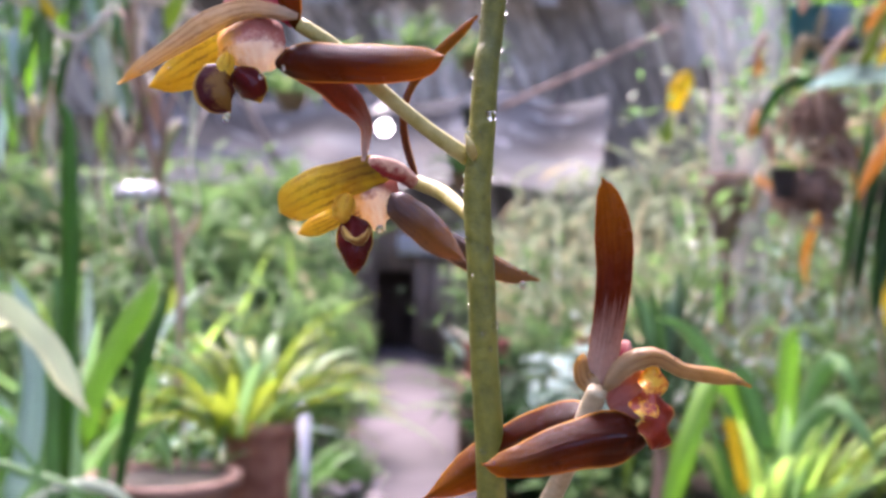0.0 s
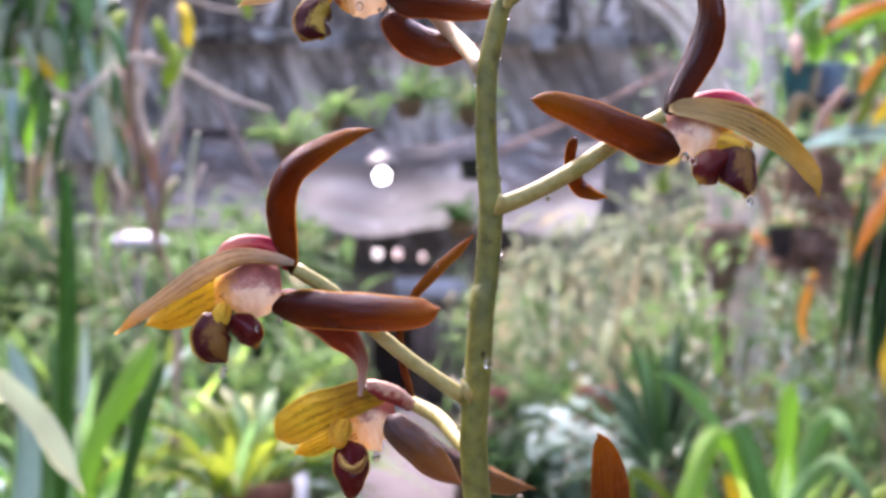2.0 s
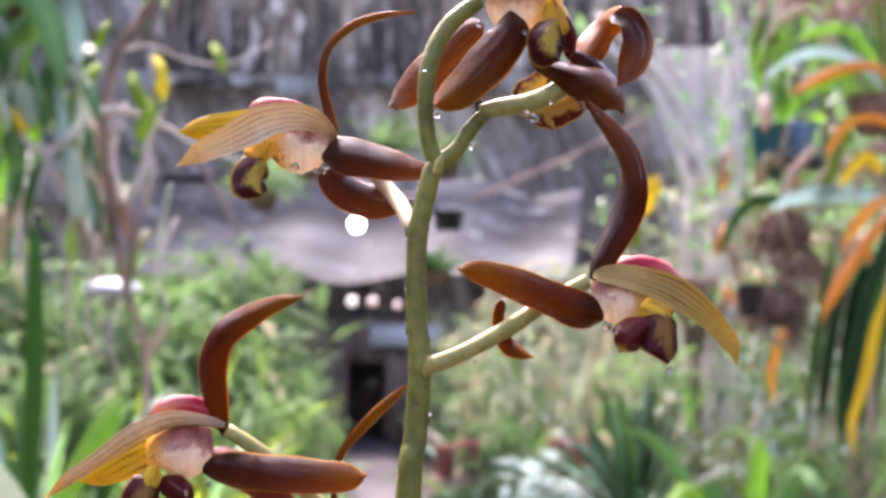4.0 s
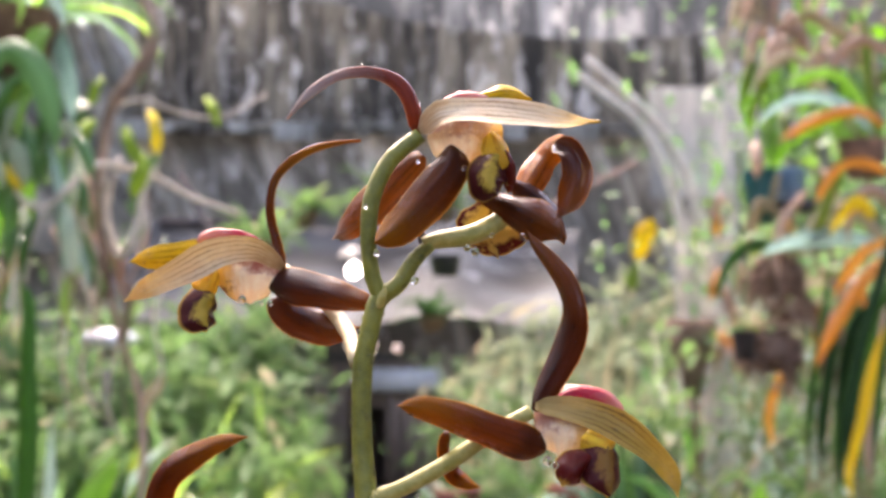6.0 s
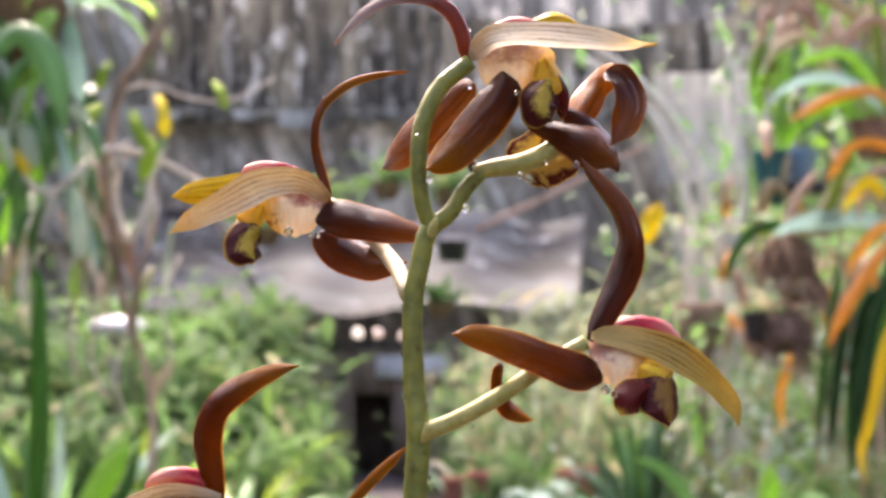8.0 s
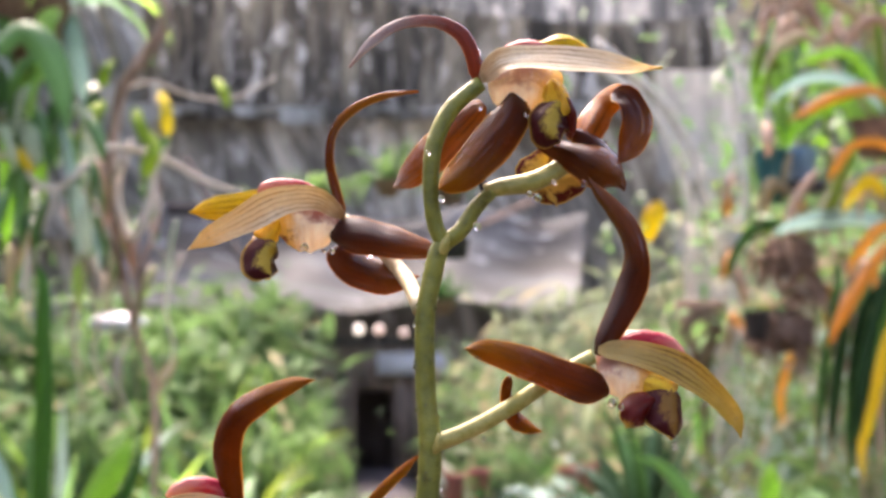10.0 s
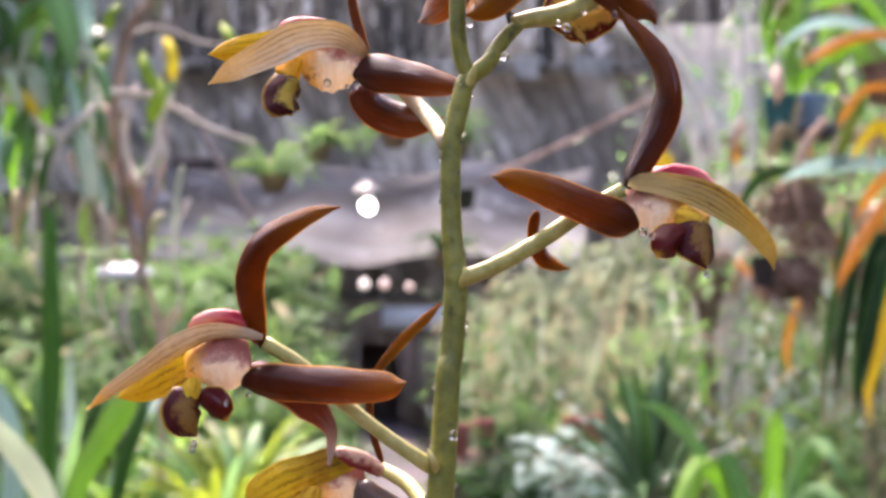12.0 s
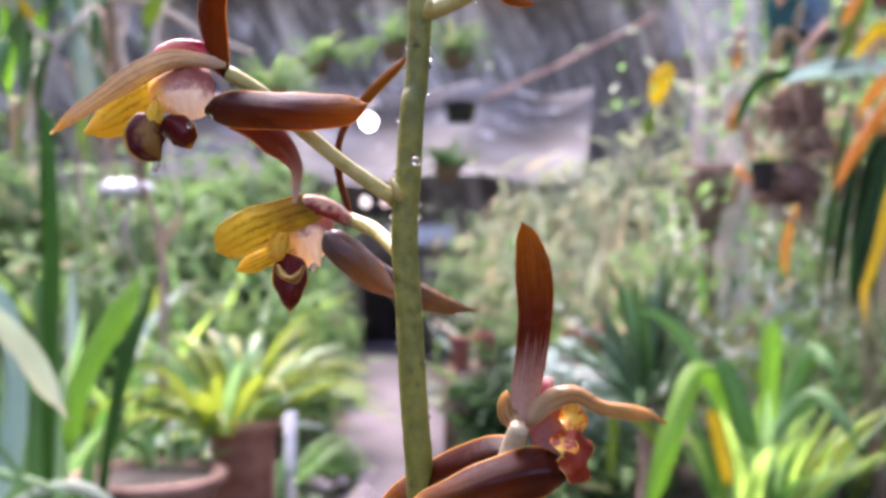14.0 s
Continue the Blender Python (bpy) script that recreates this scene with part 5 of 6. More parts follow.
# glowing balls stand in for three bright spots; their stands are added
for k, (p, r) in enumerate((((-0.463, 8.700, 1.139), 0.036), ((-0.315, 8.700, 1.138), 0.034), ((-0.133, 8.700, 1.116), 0.028))):
    g = thing("glow_ball", p, "small round glowing ball on a stand above the hut roof", "lamp", "lamps on the hut")
    part("bulb", ball((0, 0, 0), r, 16), (GLOW2 if k else GLOW1), g)
    part("stand", tube([(0, 0, -r * 0.9, 0.02), (0, 0.1, (hz + 0.03 - p[2]) * 0.6, 0.02), (0, 0.28, hz + 0.03 - p[2], 0.02)], 5, 8), DARKWOOD, g)

# ---------------------------------------------------------------- beds: background shrubs, far to near
rng = random.Random(11)
BEDS = [
    # x, y, half width, half depth, height, leaves, leaf length, material, label
    (-2.393, 7.5, 0.9, 0.5, 1.168, 1300, 0.22, BUSHLIGHT, "light green leafy bush at the back"),
    (-1.498, 7.8, 0.7, 0.5, 1.166, 1300, 0.22, BUSH, "green leafy bush at the back"),
    (-1.266, 8.2, 0.24, 0.4, 1.264, 900, 0.20, BUSH, "dark green leafy bush by the hut"),
    (0.433, 8.0, 0.30, 0.5, 0.90, 700, 0.12, BUSH, "green leafy bush beside the hut"),
    (0.865, 7.4, 0.5, 0.5, 1.00, 900, 0.20, BUSHPALE, "pale dry thin-leaved bush at the back"),
    (1.356, 7.0, 0.6, 0.5, 1.25, 1000, 0.20, BUSHPALE, "pale yellowish half-dry bush"),
    (1.943, 6.6, 0.7, 0.5, 1.50, 1200, 0.20, BUSHPALE, "pale green half-dry leafy bush"),
    (2.381, 6.0, 0.8, 0.5, 2.180, 1200, 0.11, BUSHLIGHT, "tall light green leafy bush"),
    (-2.565, 6.0, 0.7, 0.5, 2.014, 1300, 0.11, BUSH, "tall dark green leafy bush"),
    (-1.624, 5.6, 0.6, 0.4, 1.043, 1300, 0.17, BUSH, "light green spreading leafy bush"),
    (-1.018, 5.6, 0.42, 0.4, 0.934, 1300, 0.17, BUSH, "green leafy bush in the bed"),
    (0.56, 6.0, 0.36, 0.4, 0.800, 800, 0.09, BUSH, "green leafy bush beside the path"),
    (0.729, 5.6, 0.5, 0.4, 0.976, 800, 0.09, BUSHPALE, "grey-green half-dry bush in the bed"),
    (1.398, 5.2, 0.6, 0.4, 0.981, 1000, 0.09, BUSHLIGHT, "yellow-green leafy bush in the bed"),
    (1.705, 4.8, 0.5, 0.4, 1.033, 900, 0.09, BUSHPALE, "pale green half-dry bush"),
    (0.47, 5.2, 0.26, 0.3, 0.509, 800, 0.13, BUSH, "dark green leafy ground plants"),
    (0.564, 4.3, 0.24, 0.12, 0.491, 500, 0.09, SILVER, "silvery grey-green ground plants"),
    (0.27, 4.35, 0.11, 0.14, 0.435, 420, 0.10, DARK, "low dark green edging plants"),
    (1.431, 4.0, 0.4, 0.3, 0.677, 800, 0.08, BUSHLIGHT, "light green leafy bush in the bed"),
    (0.672, 4.2, 0.32, 0.3, 0.219, 450, 0.11, BUSH, "low dark plants beside the path"),
    (-1.222, 4.6, 0.5, 0.3, 0.685, 500, 0.16, BUSH, "dark green leafy bush in the bed"),
    (-1.543, 4.4, 0.4, 0.3, 0.848, 450, 0.16, BUSH, "dark green leafy bush in the bed"),
    (-0.370, 4.6, 0.10, 0.3, 0.16, 250, 0.06, GREEN, "low green plants edging the path"),
    (-0.600, 4.9, 0.20, 0.2, 0.60, 700, 0.14, BUSHLIGHT, "fine-leaved light green plants beside the path"),
    (-0.640, 6.6, 0.16, 0.3, 0.62, 500, 0.14, BUSH, "green leafy plants before the hut"),
    (1.560, 4.5, 0.35, 0.3, 1.02, 700, 0.07, SILVER, "pale silvery bush in the far bed"),
]
for k, (x, y, w, d, h, n, leaf, mat, text) in enumerate(BEDS):
    shrub((x, y, 0), (w, d, h), int(n * 1.1), leaf * 1.1, mat, text, 20 + k, rng.uniform(0.2, 0.36))

# dry pale stems among the back beds
for k, (x, y, h) in enumerate(((0.396, 6.2, 1.00), (0.715, 5.9, 1.05), (0.919, 5.6, 1.06), (1.086, 5.5, 1.11))):
    ob = thing("dry_grass", (x, y, 0), "clump of tall dry straw-coloured stems", "grass", "dry grass clumps")
    r2 = random.Random(300 + k)
    for j in range(9):
        part("blade", blade(h * r2.uniform(0.8, 1.15), 0.02, r2.uniform(0, 9), r2.uniform(4, 28), r2.uniform(0, 6.3), 900 + k * 20 + j, 6, root=(r2.uniform(-0.18, 0.18), r2.uniform(-0.1, 0.1), 0)), STRAW if j % 3 else PALEGREEN, ob)

# ---------------------------------------------------------------- left of the path
p1 = (-0.481, 3.100, 0.495)
pot("terracotta_pot", p1[0], 3.1, p1[2], 0.090, TERRACOTTA, "tall reddish terracotta pot of a leafy orchid", 0.30, 0.84)
strap_plant("potted_orchid", (p1[0], 3.1, p1[2] - 0.035), "bright yellow-green strap-leaved orchid in a terracotta pot", 52, 0.36, 0.034, (YLIME, LIME, YLIME, FRESH), (5, 58), (45, 110), 3, 0.05, heading=(-0.55, 3.7))
strap_plant("potted_orchid", (p1[0] - 0.05, 3.02, p1[2] - 0.03), "yellow-green orchid shoot leaning over a pot's rim", 24, 0.32, 0.034, (YLIME, FRESH, YLIME), (8, 50), (50, 100), 31, 0.05, heading=(2.3, 7.1))
p2 = (-0.645, 2.750, 0.425)
pot("clay_bowl", p2[0], 2.75, p2[2], 0.165, RUST, "wide dusty clay bowl with a thick rim", 0.16)
strap_plant("potted_orchid", (p2[0] + 0.03, 2.83, p2[2] - 0.02), "low green orchid seedlings in a clay bowl", 9, 0.13, 0.022, (GREEN, FRESH), (5, 50), (30, 80), 4, 0.08, heading=(0.2, 2.9))
p3 = (-0.376, 4.000, 0.417)
strap_plant("path_side_orchid", (p3[0] - 0.16, 4.0, 0.03), "pale green strap-leaved clump at the path's edge", 34, 0.34, 0.028, (FRESH, GREEN, GREEN), (5, 50), (40, 110), 5, 0.07)
p3 = (-0.674, 4.200, 0.671)
strap_plant("back_orchid", (p3[0], 4.2, 0.03), "tall green strap-leaved clump behind the pots", 36, 0.80, 0.048, (FRESH, GREEN, SILVER), (3, 45), (20, 90), 6, 0.12, heading=(1.2, 5.0))
p4 = (-0.786, 2.300, 0.363)
big = strap_plant("broad_leaf_plant", (p4[0], 2.3, 0.03), "broad bluish-green strap-leaved plant", 24, 0.80, 0.062, (FRESH, GREEN, FRESH, GREEN), (2, 36), (10, 70), 7, 0.10, heading=(1.3, 4.9))
leaf_at(big, [(p4[0] - 0.05, 2.28, 0.06), (-0.816, 1.900, 0.714), (-0.635, 1.650, 0.872), (-0.526, 1.500, 0.863), (-0.468, 1.450, 0.819), (-0.423, 1.420, 0.771)], 0.058, PALEARCH, (p4[0], 2.3, 0.03), 1, -35, label="pale arching leaf")
leaf_at(big, [(-0.695, 2.300, 0.562), (-0.672, 2.300, 0.694), (-0.621, 2.300, 0.793), (-0.577, 2.300, 0.859), (-0.551, 2.300, 0.909)], 0.055, BRIGHT, (p4[0], 2.3, 0.03), 2, 10)
leaf_at(big, [(-0.636, 2.300, 0.451), (-0.613, 2.300, 0.606), (-0.584, 2.300, 0.738), (-0.550, 2.300, 0.826), (-0.525, 2.300, 0.892)], 0.034, GREEN, (p4[0], 2.3, 0.03), 3, 15)
leaf_at(big, [(-0.680, 2.130, 0.493), (-0.677, 2.130, 0.759), (-0.671, 2.130, 0.953), (-0.675, 2.130, 1.115), (-0.678, 2.130, 1.191), (-0.692, 2.130, 1.228)], 0.036, DEEP, (p4[0], 2.3, 0.03), 4, 8, label="tall upright dark green leaf")
leaf_at(big, [(-0.763, 2.300, 0.451), (-0.750, 2.300, 0.617), (-0.739, 2.300, 0.739), (-0.742, 2.300, 0.849), (-0.757, 2.300, 0.915)], 0.062, FRESH, (p4[0], 2.3, 0.03), 5, 10)
leaf_at(big, [(-0.813, 2.200, 0.476), (-0.775, 2.200, 0.582), (-0.763, 2.200, 0.709), (-0.777, 2.200, 0.835), (-0.807, 2.200, 0.920)], 0.055, SILVER, (p4[0], 2.3, 0.03), 6, 10)
leaf_at(big, [(p4[0] - 0.04, 2.26, 0.06), (-0.899, 2.000, 0.622), (-0.733, 1.850, 0.726), (-0.645, 1.800, 0.664), (-0.611, 1.800, 0.616), (-0.569, 1.800, 0.547)], 0.010, FRESH, (p4[0], 2.3, 0.03), 7, 0)
leaf_at(big, [(p4[0] - 0.02, 2.26, 0.06), (-0.849, 1.950, 0.604), (-0.697, 1.800, 0.643), (-0.628, 1.800, 0.621), (-0.577, 1.800, 0.609), (-0.525, 1.800, 0.585)], 0.016, FRESH, (p4[0], 2.3, 0.03), 8, 30)
leaf_at(big, [(-0.673, 1.900, 0.549), (-0.619, 1.900, 0.578), (-0.564, 1.900, 0.585), (-0.510, 1.900, 0.562), (-0.474, 1.900, 0.520)], 0.020, PALEGREEN, (p4[0], 2.3, 0.03), 9, 30)
p5 = (-0.732, 3.300, 0.831)
ob = thing("dead_flower_stalk", (p5[0], 3.3, 0.0), "dry pale brown flower stalk with withered tips", "plant")
part("stalk", tube([(0.02, 0, 0.03, 0.012), (0.01, 0, p5[2] * 0.6, 0.010), (0, 0, p5[2], 0.010), (*(np.array((-0.734, 3.300, 0.939)) - np.array((p5[0], 3.3, 0))), 0.012)], 10, 7), ROOT, ob)
leaf_at(ob, [(-0.743, 3.300, 0.908), (-0.730, 3.300, 0.962), (-0.699, 3.300, 1.001), (-0.669, 3.300, 1.039)], 0.03, STRAW, (p5[0], 3.3, 0), 1, label="withered pale leaf")

for k, (x, y, n, L, w, mats, text) in enumerate((
        (-1.139, 3.7, 36, 0.85, 0.050, (FRESH, GREEN, SILVER), "tall green strap-leaved orchid clump in the bed"),
        (-1.080, 4.3, 36, 0.90, 0.050, (BRIGHT, FRESH, LIME), "tall green strap-leaved orchid clump in the bed"),
        (-0.975, 4.9, 34, 0.90, 0.050, (FRESH, BRIGHT, GREEN), "light green strap-leaved orchid clump in the bed"),
        (-1.120, 3.2, 30, 0.80, 0.055, (GREEN, FRESH, DARK), "green strap-leaved orchid clump low in the bed"),
        (-0.638, 5.2, 30, 0.85, 0.040, (GREEN, BRIGHT, FRESH), "fine-leaved green orchid clump in the bed"),
        (0.414, 5.0, 34, 0.70, 0.045, (GREEN, DARK, SILVER), "dark green strap-leaved clump beside the path"),
        (1.089, 4.6, 34, 0.95, 0.040, (BUSHPALE, GREEN, STRAW), "pale thin-leaved clump in the bed"),
        (1.392, 4.0, 34, 0.90, 0.040, (SILVER, FRESH, LIME), "green strap-leaved clump in the bed"),
        (0.728, 5.8, 30, 1.0, 0.045, (GREEN, BUSHPALE, PALEGREEN), "loose green strap-leaved clump in the bed"))):
    strap_plant("bed_orchid", (x, y, 0.03), text, n, L, w, mats, (3, 48), (20, 95), 40 + k, 0.14, "orchid clumps in the beds", heading=(1.5, 4.8) if -0.7 < x < 0 else None)

# stones, a white tube and a post at the path's edge
sc = (-0.274, 3.900, 0.244)
for k in range(26):
    x, y = sc[0] + rng.uniform(-0.13, 0.09), 3.9 + rng.uniform(-0.5, 0.9)
    r = rng.uniform(0.018, 0.045)
    solid("stone", ball((0, 0, 0), r, 9, (1.2, 1.0, 0.7), 0.25, k), STONE, (x - 0.05 * (y - 3.9), y, 0.035 + r * 0.5), "rounded pale pinkish stone beside the path", "stone", "stones along the path")
wp = (-0.429, 3.700, 0.302)
solid("white_pipe", lathe([(0.001, 0), (0.017, 0), (0.017, 0.453), (0.014, 0.453), (0.014, 0.1)], 16), WHITE, (wp[0], 3.7, 0.0), "upright white plastic pipe beside a pot", "pipe")
for k, p in enumerate(((0.135, 4.900, 0.473), (0.235, 4.950, 0.485), (0.563, 4.600, 0.530), (0.640, 4.550, 0.548))):
    pot("small_pot", p[0], p[1], p[2] + 0.05, 0.045, BRICKRED, "small faded red pot in the back bed", 0.13)
wt2 = (-1.406, 5.500, 1.155)
bag = thing("bagged_post", (wt2[0], 5.5, 0), "wooden post capped with a crumpled cream plastic bag", "post")
part("bag", ball((0, 0, wt2[2]), 0.09, 16, (1.5, 0.8, 0.55), 0.35, 4), WHITE, bag, "crumpled cream plastic bag")
part("post", tube([(0, 0, 0, 0.05), (0, 0, wt2[2], 0.045)], 4, 8), WOOD, bag)

# ---------------------------------------------------------------- left above: vines and hanging leaves
V0 = (-0.766, 3.000, 1.627)
vine = thing("vine", (V0[0], 3.0, V0[2]), "tangle of grey-brown woody vines with a few lime leaves", "vine")


def vine_part(points, d0, d1, material=BARK, seg=28):
    n = len(points)
    rows = [tuple(np.array(p) - np.array((V0[0], 3.0, V0[2]))) + (d0 + (d1 - d0) * i / (n - 1),) for i, p in enumerate(points)]
    part("branch", tube(rows, seg, 8, rough=0.12, seed=n), material, vine)


vine_part([(V0[0] + 0.06, 2.9, 2.75), (-0.717, 3.000, 2.175), (-0.683, 3.000, 2.025), (-0.651, 3.000, 1.906), (-0.697, 3.000, 1.818), (-0.760, 3.000, 1.722), (-0.780, 3.000, 1.598), (-0.785, 3.000, 1.482), (-0.768, 3.000, 1.337), (-0.752, 3.000, 1.237)], 0.040, 0.022)
vine_part([(-0.779, 3.000, 1.554), (-0.768, 3.000, 1.438), (-0.720, 2.960, 1.341), (-0.677, 2.940, 1.403), (-0.664, 2.950, 1.518), (-0.682, 3.000, 1.598)], 0.022, 0.020, ROOT)
vine_part([(-1.020, 2.800, 1.524), (-0.947, 2.800, 1.517), (-0.915, 2.800, 1.463), (-0.861, 2.800, 1.443), (-0.806, 2.800, 1.486), (-0.774, 2.900, 1.556), (-0.703, 2.950, 1.558)], 0.016, 0.018, ROOT)
vine_part([(-0.774, 2.900, 1.556), (-0.824, 2.900, 1.624), (-0.866, 2.900, 1.673), (-0.937, 2.900, 1.751), (-0.994, 2.900, 1.808)], 0.014, 0.010, ROOT)
vine_part([(-0.856, 2.800, 1.445), (-0.884, 2.800, 1.376), (-0.915, 2.800, 1.295), (-0.939, 2.800, 1.202)], 0.016, 0.014, ROOT)
vine_part([(-0.760, 3.000, 1.722), (-0.693, 3.050, 1.755), (-0.600, 3.100, 1.728), (-0.495, 3.100, 1.720), (-0.376, 3.100, 1.780)], 0.010, 0.005, ROOT)
vine_part([(-0.752, 3.000, 1.237), (-0.734, 3.050, 1.124), (-0.700, 3.100, 0.992), (-0.688, 3.100, 0.861), (-0.693, 3.100, 0.546)], 0.018, 0.022, BARK)
vine_part([(-0.682, 3.000, 1.598), (-0.662, 3.000, 1.409), (-0.703, 3.000, 1.265), (-0.717, 3.020, 1.152)], 0.016, 0.012, BARK)
vine_part([(-0.715, 3.000, 1.566), (-0.678, 3.200, 1.566), (-0.623, 3.400, 1.541), (-0.522, 3.600, 1.519)], 0.018, 0.012, ROOT)
vine_part([(-0.834, 2.850, 1.476), (-0.818, 2.850, 1.353), (-0.788, 2.850, 1.230), (-0.773, 2.850, 1.122)], 0.010, 0.008, BARK)
vo = (V0[0], 3.0, V0[2])
for k, (a, b, c, w, m) in enumerate((
        ((-0.790, 2.950, 1.683), (-0.803, 2.900, 1.645), (-0.823, 2.900, 1.592), 0.045, VINELEAF), ((-0.712, 2.950, 1.668), (-0.691, 2.900, 1.623), (-0.670, 2.900, 1.581), 0.040, VINELEAF), ((-0.664, 3.000, 1.715), (-0.635, 2.950, 1.668), (-0.632, 2.950, 1.618), 0.036, YELLOWLEAF),
        ((-0.675, 2.950, 1.604), (-0.653, 2.900, 1.553), (-0.669, 2.900, 1.504), 0.045, VINELEAF), ((-0.538, 3.100, 1.773), (-0.510, 3.050, 1.737), (-0.499, 3.050, 1.702), 0.03, VINELEAF), ((-0.819, 2.800, 1.456), (-0.790, 2.750, 1.397), (-0.778, 2.750, 1.318), 0.05, PALEGREEN),
        ((-0.949, 2.800, 1.606), (-0.911, 2.750, 1.567), (-0.897, 2.750, 1.516), 0.055, PALEGREEN), ((-0.930, 2.700, 1.528), (-0.913, 2.700, 1.509), (-0.893, 2.700, 1.483), 0.03, YELLOWLEAF), ((-0.770, 2.950, 1.791), (-0.771, 2.900, 1.758), (-0.781, 2.900, 1.723), 0.03, VINELEAF))):
    e = tuple(np.array(c) * 1.6 - np.array(b) * 0.6)
    leaf_at(vine, [a, b, c, e], w * 0.85, m, vo, k, 15)
r2 = random.Random(61)
for k in range(34):
    x, y, z = r2.uniform(-1.06, -0.60), r2.uniform(2.95, 3.2), r2.uniform(1.28, 1.62)
    L, dx = r2.uniform(0.18, 0.48), r2.uniform(-0.06, 0.06)
    if k % 2:
        vine_part([(x, y, z), (x + dx, y - 0.02, z - L * 0.35), (x + dx * 0.4, y - 0.02, z - L * 0.7), (x + dx * 1.3, y, z - L)], r2.uniform(0.007, 0.014), 0.005, (ROOT, ROOT, BARK)[k % 3], 12)
    else:
        leaf_at(vine, [(x, y, z), (x + dx * 0.6, y - 0.03, z - L * 0.15), (x + dx, y - 0.04, z - L * 0.35), (x + dx * 1.1, y - 0.03, z - L * 0.6)], r2.uniform(0.016, 0.032), (WITHERED, FRESH, STRAW, PALEGREEN, FRESH, WITHERED)[k // 2 % 6], vo, k, r2.uniform(-40, 50))
hb = (-0.979, 2.850, 1.866)
hang_l = thing("hanging_basket", (hb[0], 2.85, hb[2]), "hanging basket of long drooping dark green leaves", "plant")
part("basket", lathe([(0.001, -0.10), (0.09, -0.10), (0.13, 0.05), (0.135, 0.055), (0.12, 0.05), (0.001, 0.0)], 20, 0.05), COIR, hang_l, "brown coir basket")
r2 = random.Random(77)
for k in range(34):
    h = r2.uniform(0, 2 * math.pi)
    part("leaf", blade(r2.uniform(0.22, 0.46), r2.uniform(0.022, 0.04), r2.uniform(15, 60), r2.uniform(95, 165), h, 700 + k, root=(0.07 * math.cos(h), 0.07 * math.sin(h), 0.02)), (GREEN, FRESH, BRIGHT, SILVER)[k % 4], hang_l)
leaf_at(hang_l, [(-0.868, 2.400, 1.674), (-0.817, 2.400, 1.723), (-0.764, 2.400, 1.685), (-0.730, 2.400, 1.603), (-0.712, 2.400, 1.486)], 0.060, FRESH, (hb[0], 2.85, hb[2]), 3, 5, label="broad arching light green leaf")
for k in range(22):
    x, z = r2.uniform(-1.10, -0.80), r2.uniform(1.55, 2.0)
    y = r2.uniform(2.7, 3.1)
    L, dx = r2.uniform(0.18, 0.36), r2.uniform(-0.06, 0.08)
    leaf_at(hang_l, [(x, y, z), (x + dx * 0.6, y - 0.05, z - L * 0.25), (x + dx, y - 0.06, z - L * 0.65), (x + dx * 1.1, y - 0.05, z - L)], r2.uniform(0.03, 0.05), (GREEN, FRESH, SILVER, GREEN, BRIGHT)[k % 5], (hb[0], 2.85, hb[2]), k, r2.uniform(-30, 40))
hung(hang_l, 0.05)
r2 = random.Random(177)
for k in range(60):
    x, z, y = r2.uniform(-1.12, -0.78), r2.uniform(1.30, 1.75), r2.uniform(2.6, 3.0)
    L, dx = r2.uniform(0.09, 0.20), r2.uniform(-0.05, 0.06)
    leaf_at(hang_l, [(x, y, z), (x + dx * 0.6, y - 0.03, z - L * 0.2), (x + dx, y - 0.04, z - L * 0.6), (x + dx * 1.1, y - 0.03, z - L)], r2.uniform(0.018, 0.034), (FRESH, FRESH, BRIGHT, GREEN, SILVER, PALEGREEN)[k % 6], (hb[0], 2.85, hb[2]), k, r2.uniform(-40, 50))

# ---------------------------------------------------------------- centre: hanging ferns and pots
for k, (p, y, beam, mat, size) in enumerate((((-0.633, 4.900, 1.540), 4.9, 4.4, BUSHLIGHT, 0.17), ((-0.142, 5.200, 1.764), 5.2, 4.4, BUSH, 0.19), ((0.132, 5.200, 1.730), 5.2, 4.4, BUSH, 0.16), ((0.094, 5.600, 1.246), 5.6, 6.0, DARK, 0.16), ((-0.492, 5.300, 1.716), 5.3, 6.0, BUSHLIGHT, 0.15))):
    ob = thing("hanging_fern", p, "small hanging basket with a wispy fern", "plant", "hanging ferns")
    part("basket", lathe([(0.001, -0.06), (0.04, -0.06), (0.07, 0.01), (0.075, 0.012), (0.065, 0.01), (0.001, 0.0)], 16, 0.06), COIR, ob, "brown fibre basket")
    r2 = random.Random(50 + k)
    for j in range(38):
        h = r2.uniform(0, 2 * math.pi)
        part("frond", blade(size * r2.uniform(0.8, 1.5), 0.026, r2.uniform(0, 80), r2.uniform(50, 150), h, 1200 + 40 * k + j, 6, root=(0.03 * math.cos(h), 0.03 * math.sin(h), 0.0)), mat, ob)
    hung(ob, 0.01, beam=beam)
bp = (0.134, 4.700, 1.443)
ob = thing("black_pot", bp, "small black plastic pot hanging on a wire", "pot")
part("pot_body", lathe([(0.001, -0.05), (0.05, -0.05), (0.066, 0.03), (0.07, 0.032), (0.06, 0.03), (0.001, 0.02)], 20), BLACKPLASTIC, ob)
hung(ob, 0.03, beam=4.4)

# ---------------------------------------------------------------- right of the path
p6 = (0.886, 3.200, 0.282)
fresh = strap_plant("broad_green_orchid", (p6[0], 3.2, 0.03), "bright green broad-leaved orchid clump", 60, 0.58, 0.040, (BRIGHT, FRESH, GREEN, LIME, BRIGHT), (2, 24), (20, 85), 9, 0.10, heading=(-1.9, 2.3))
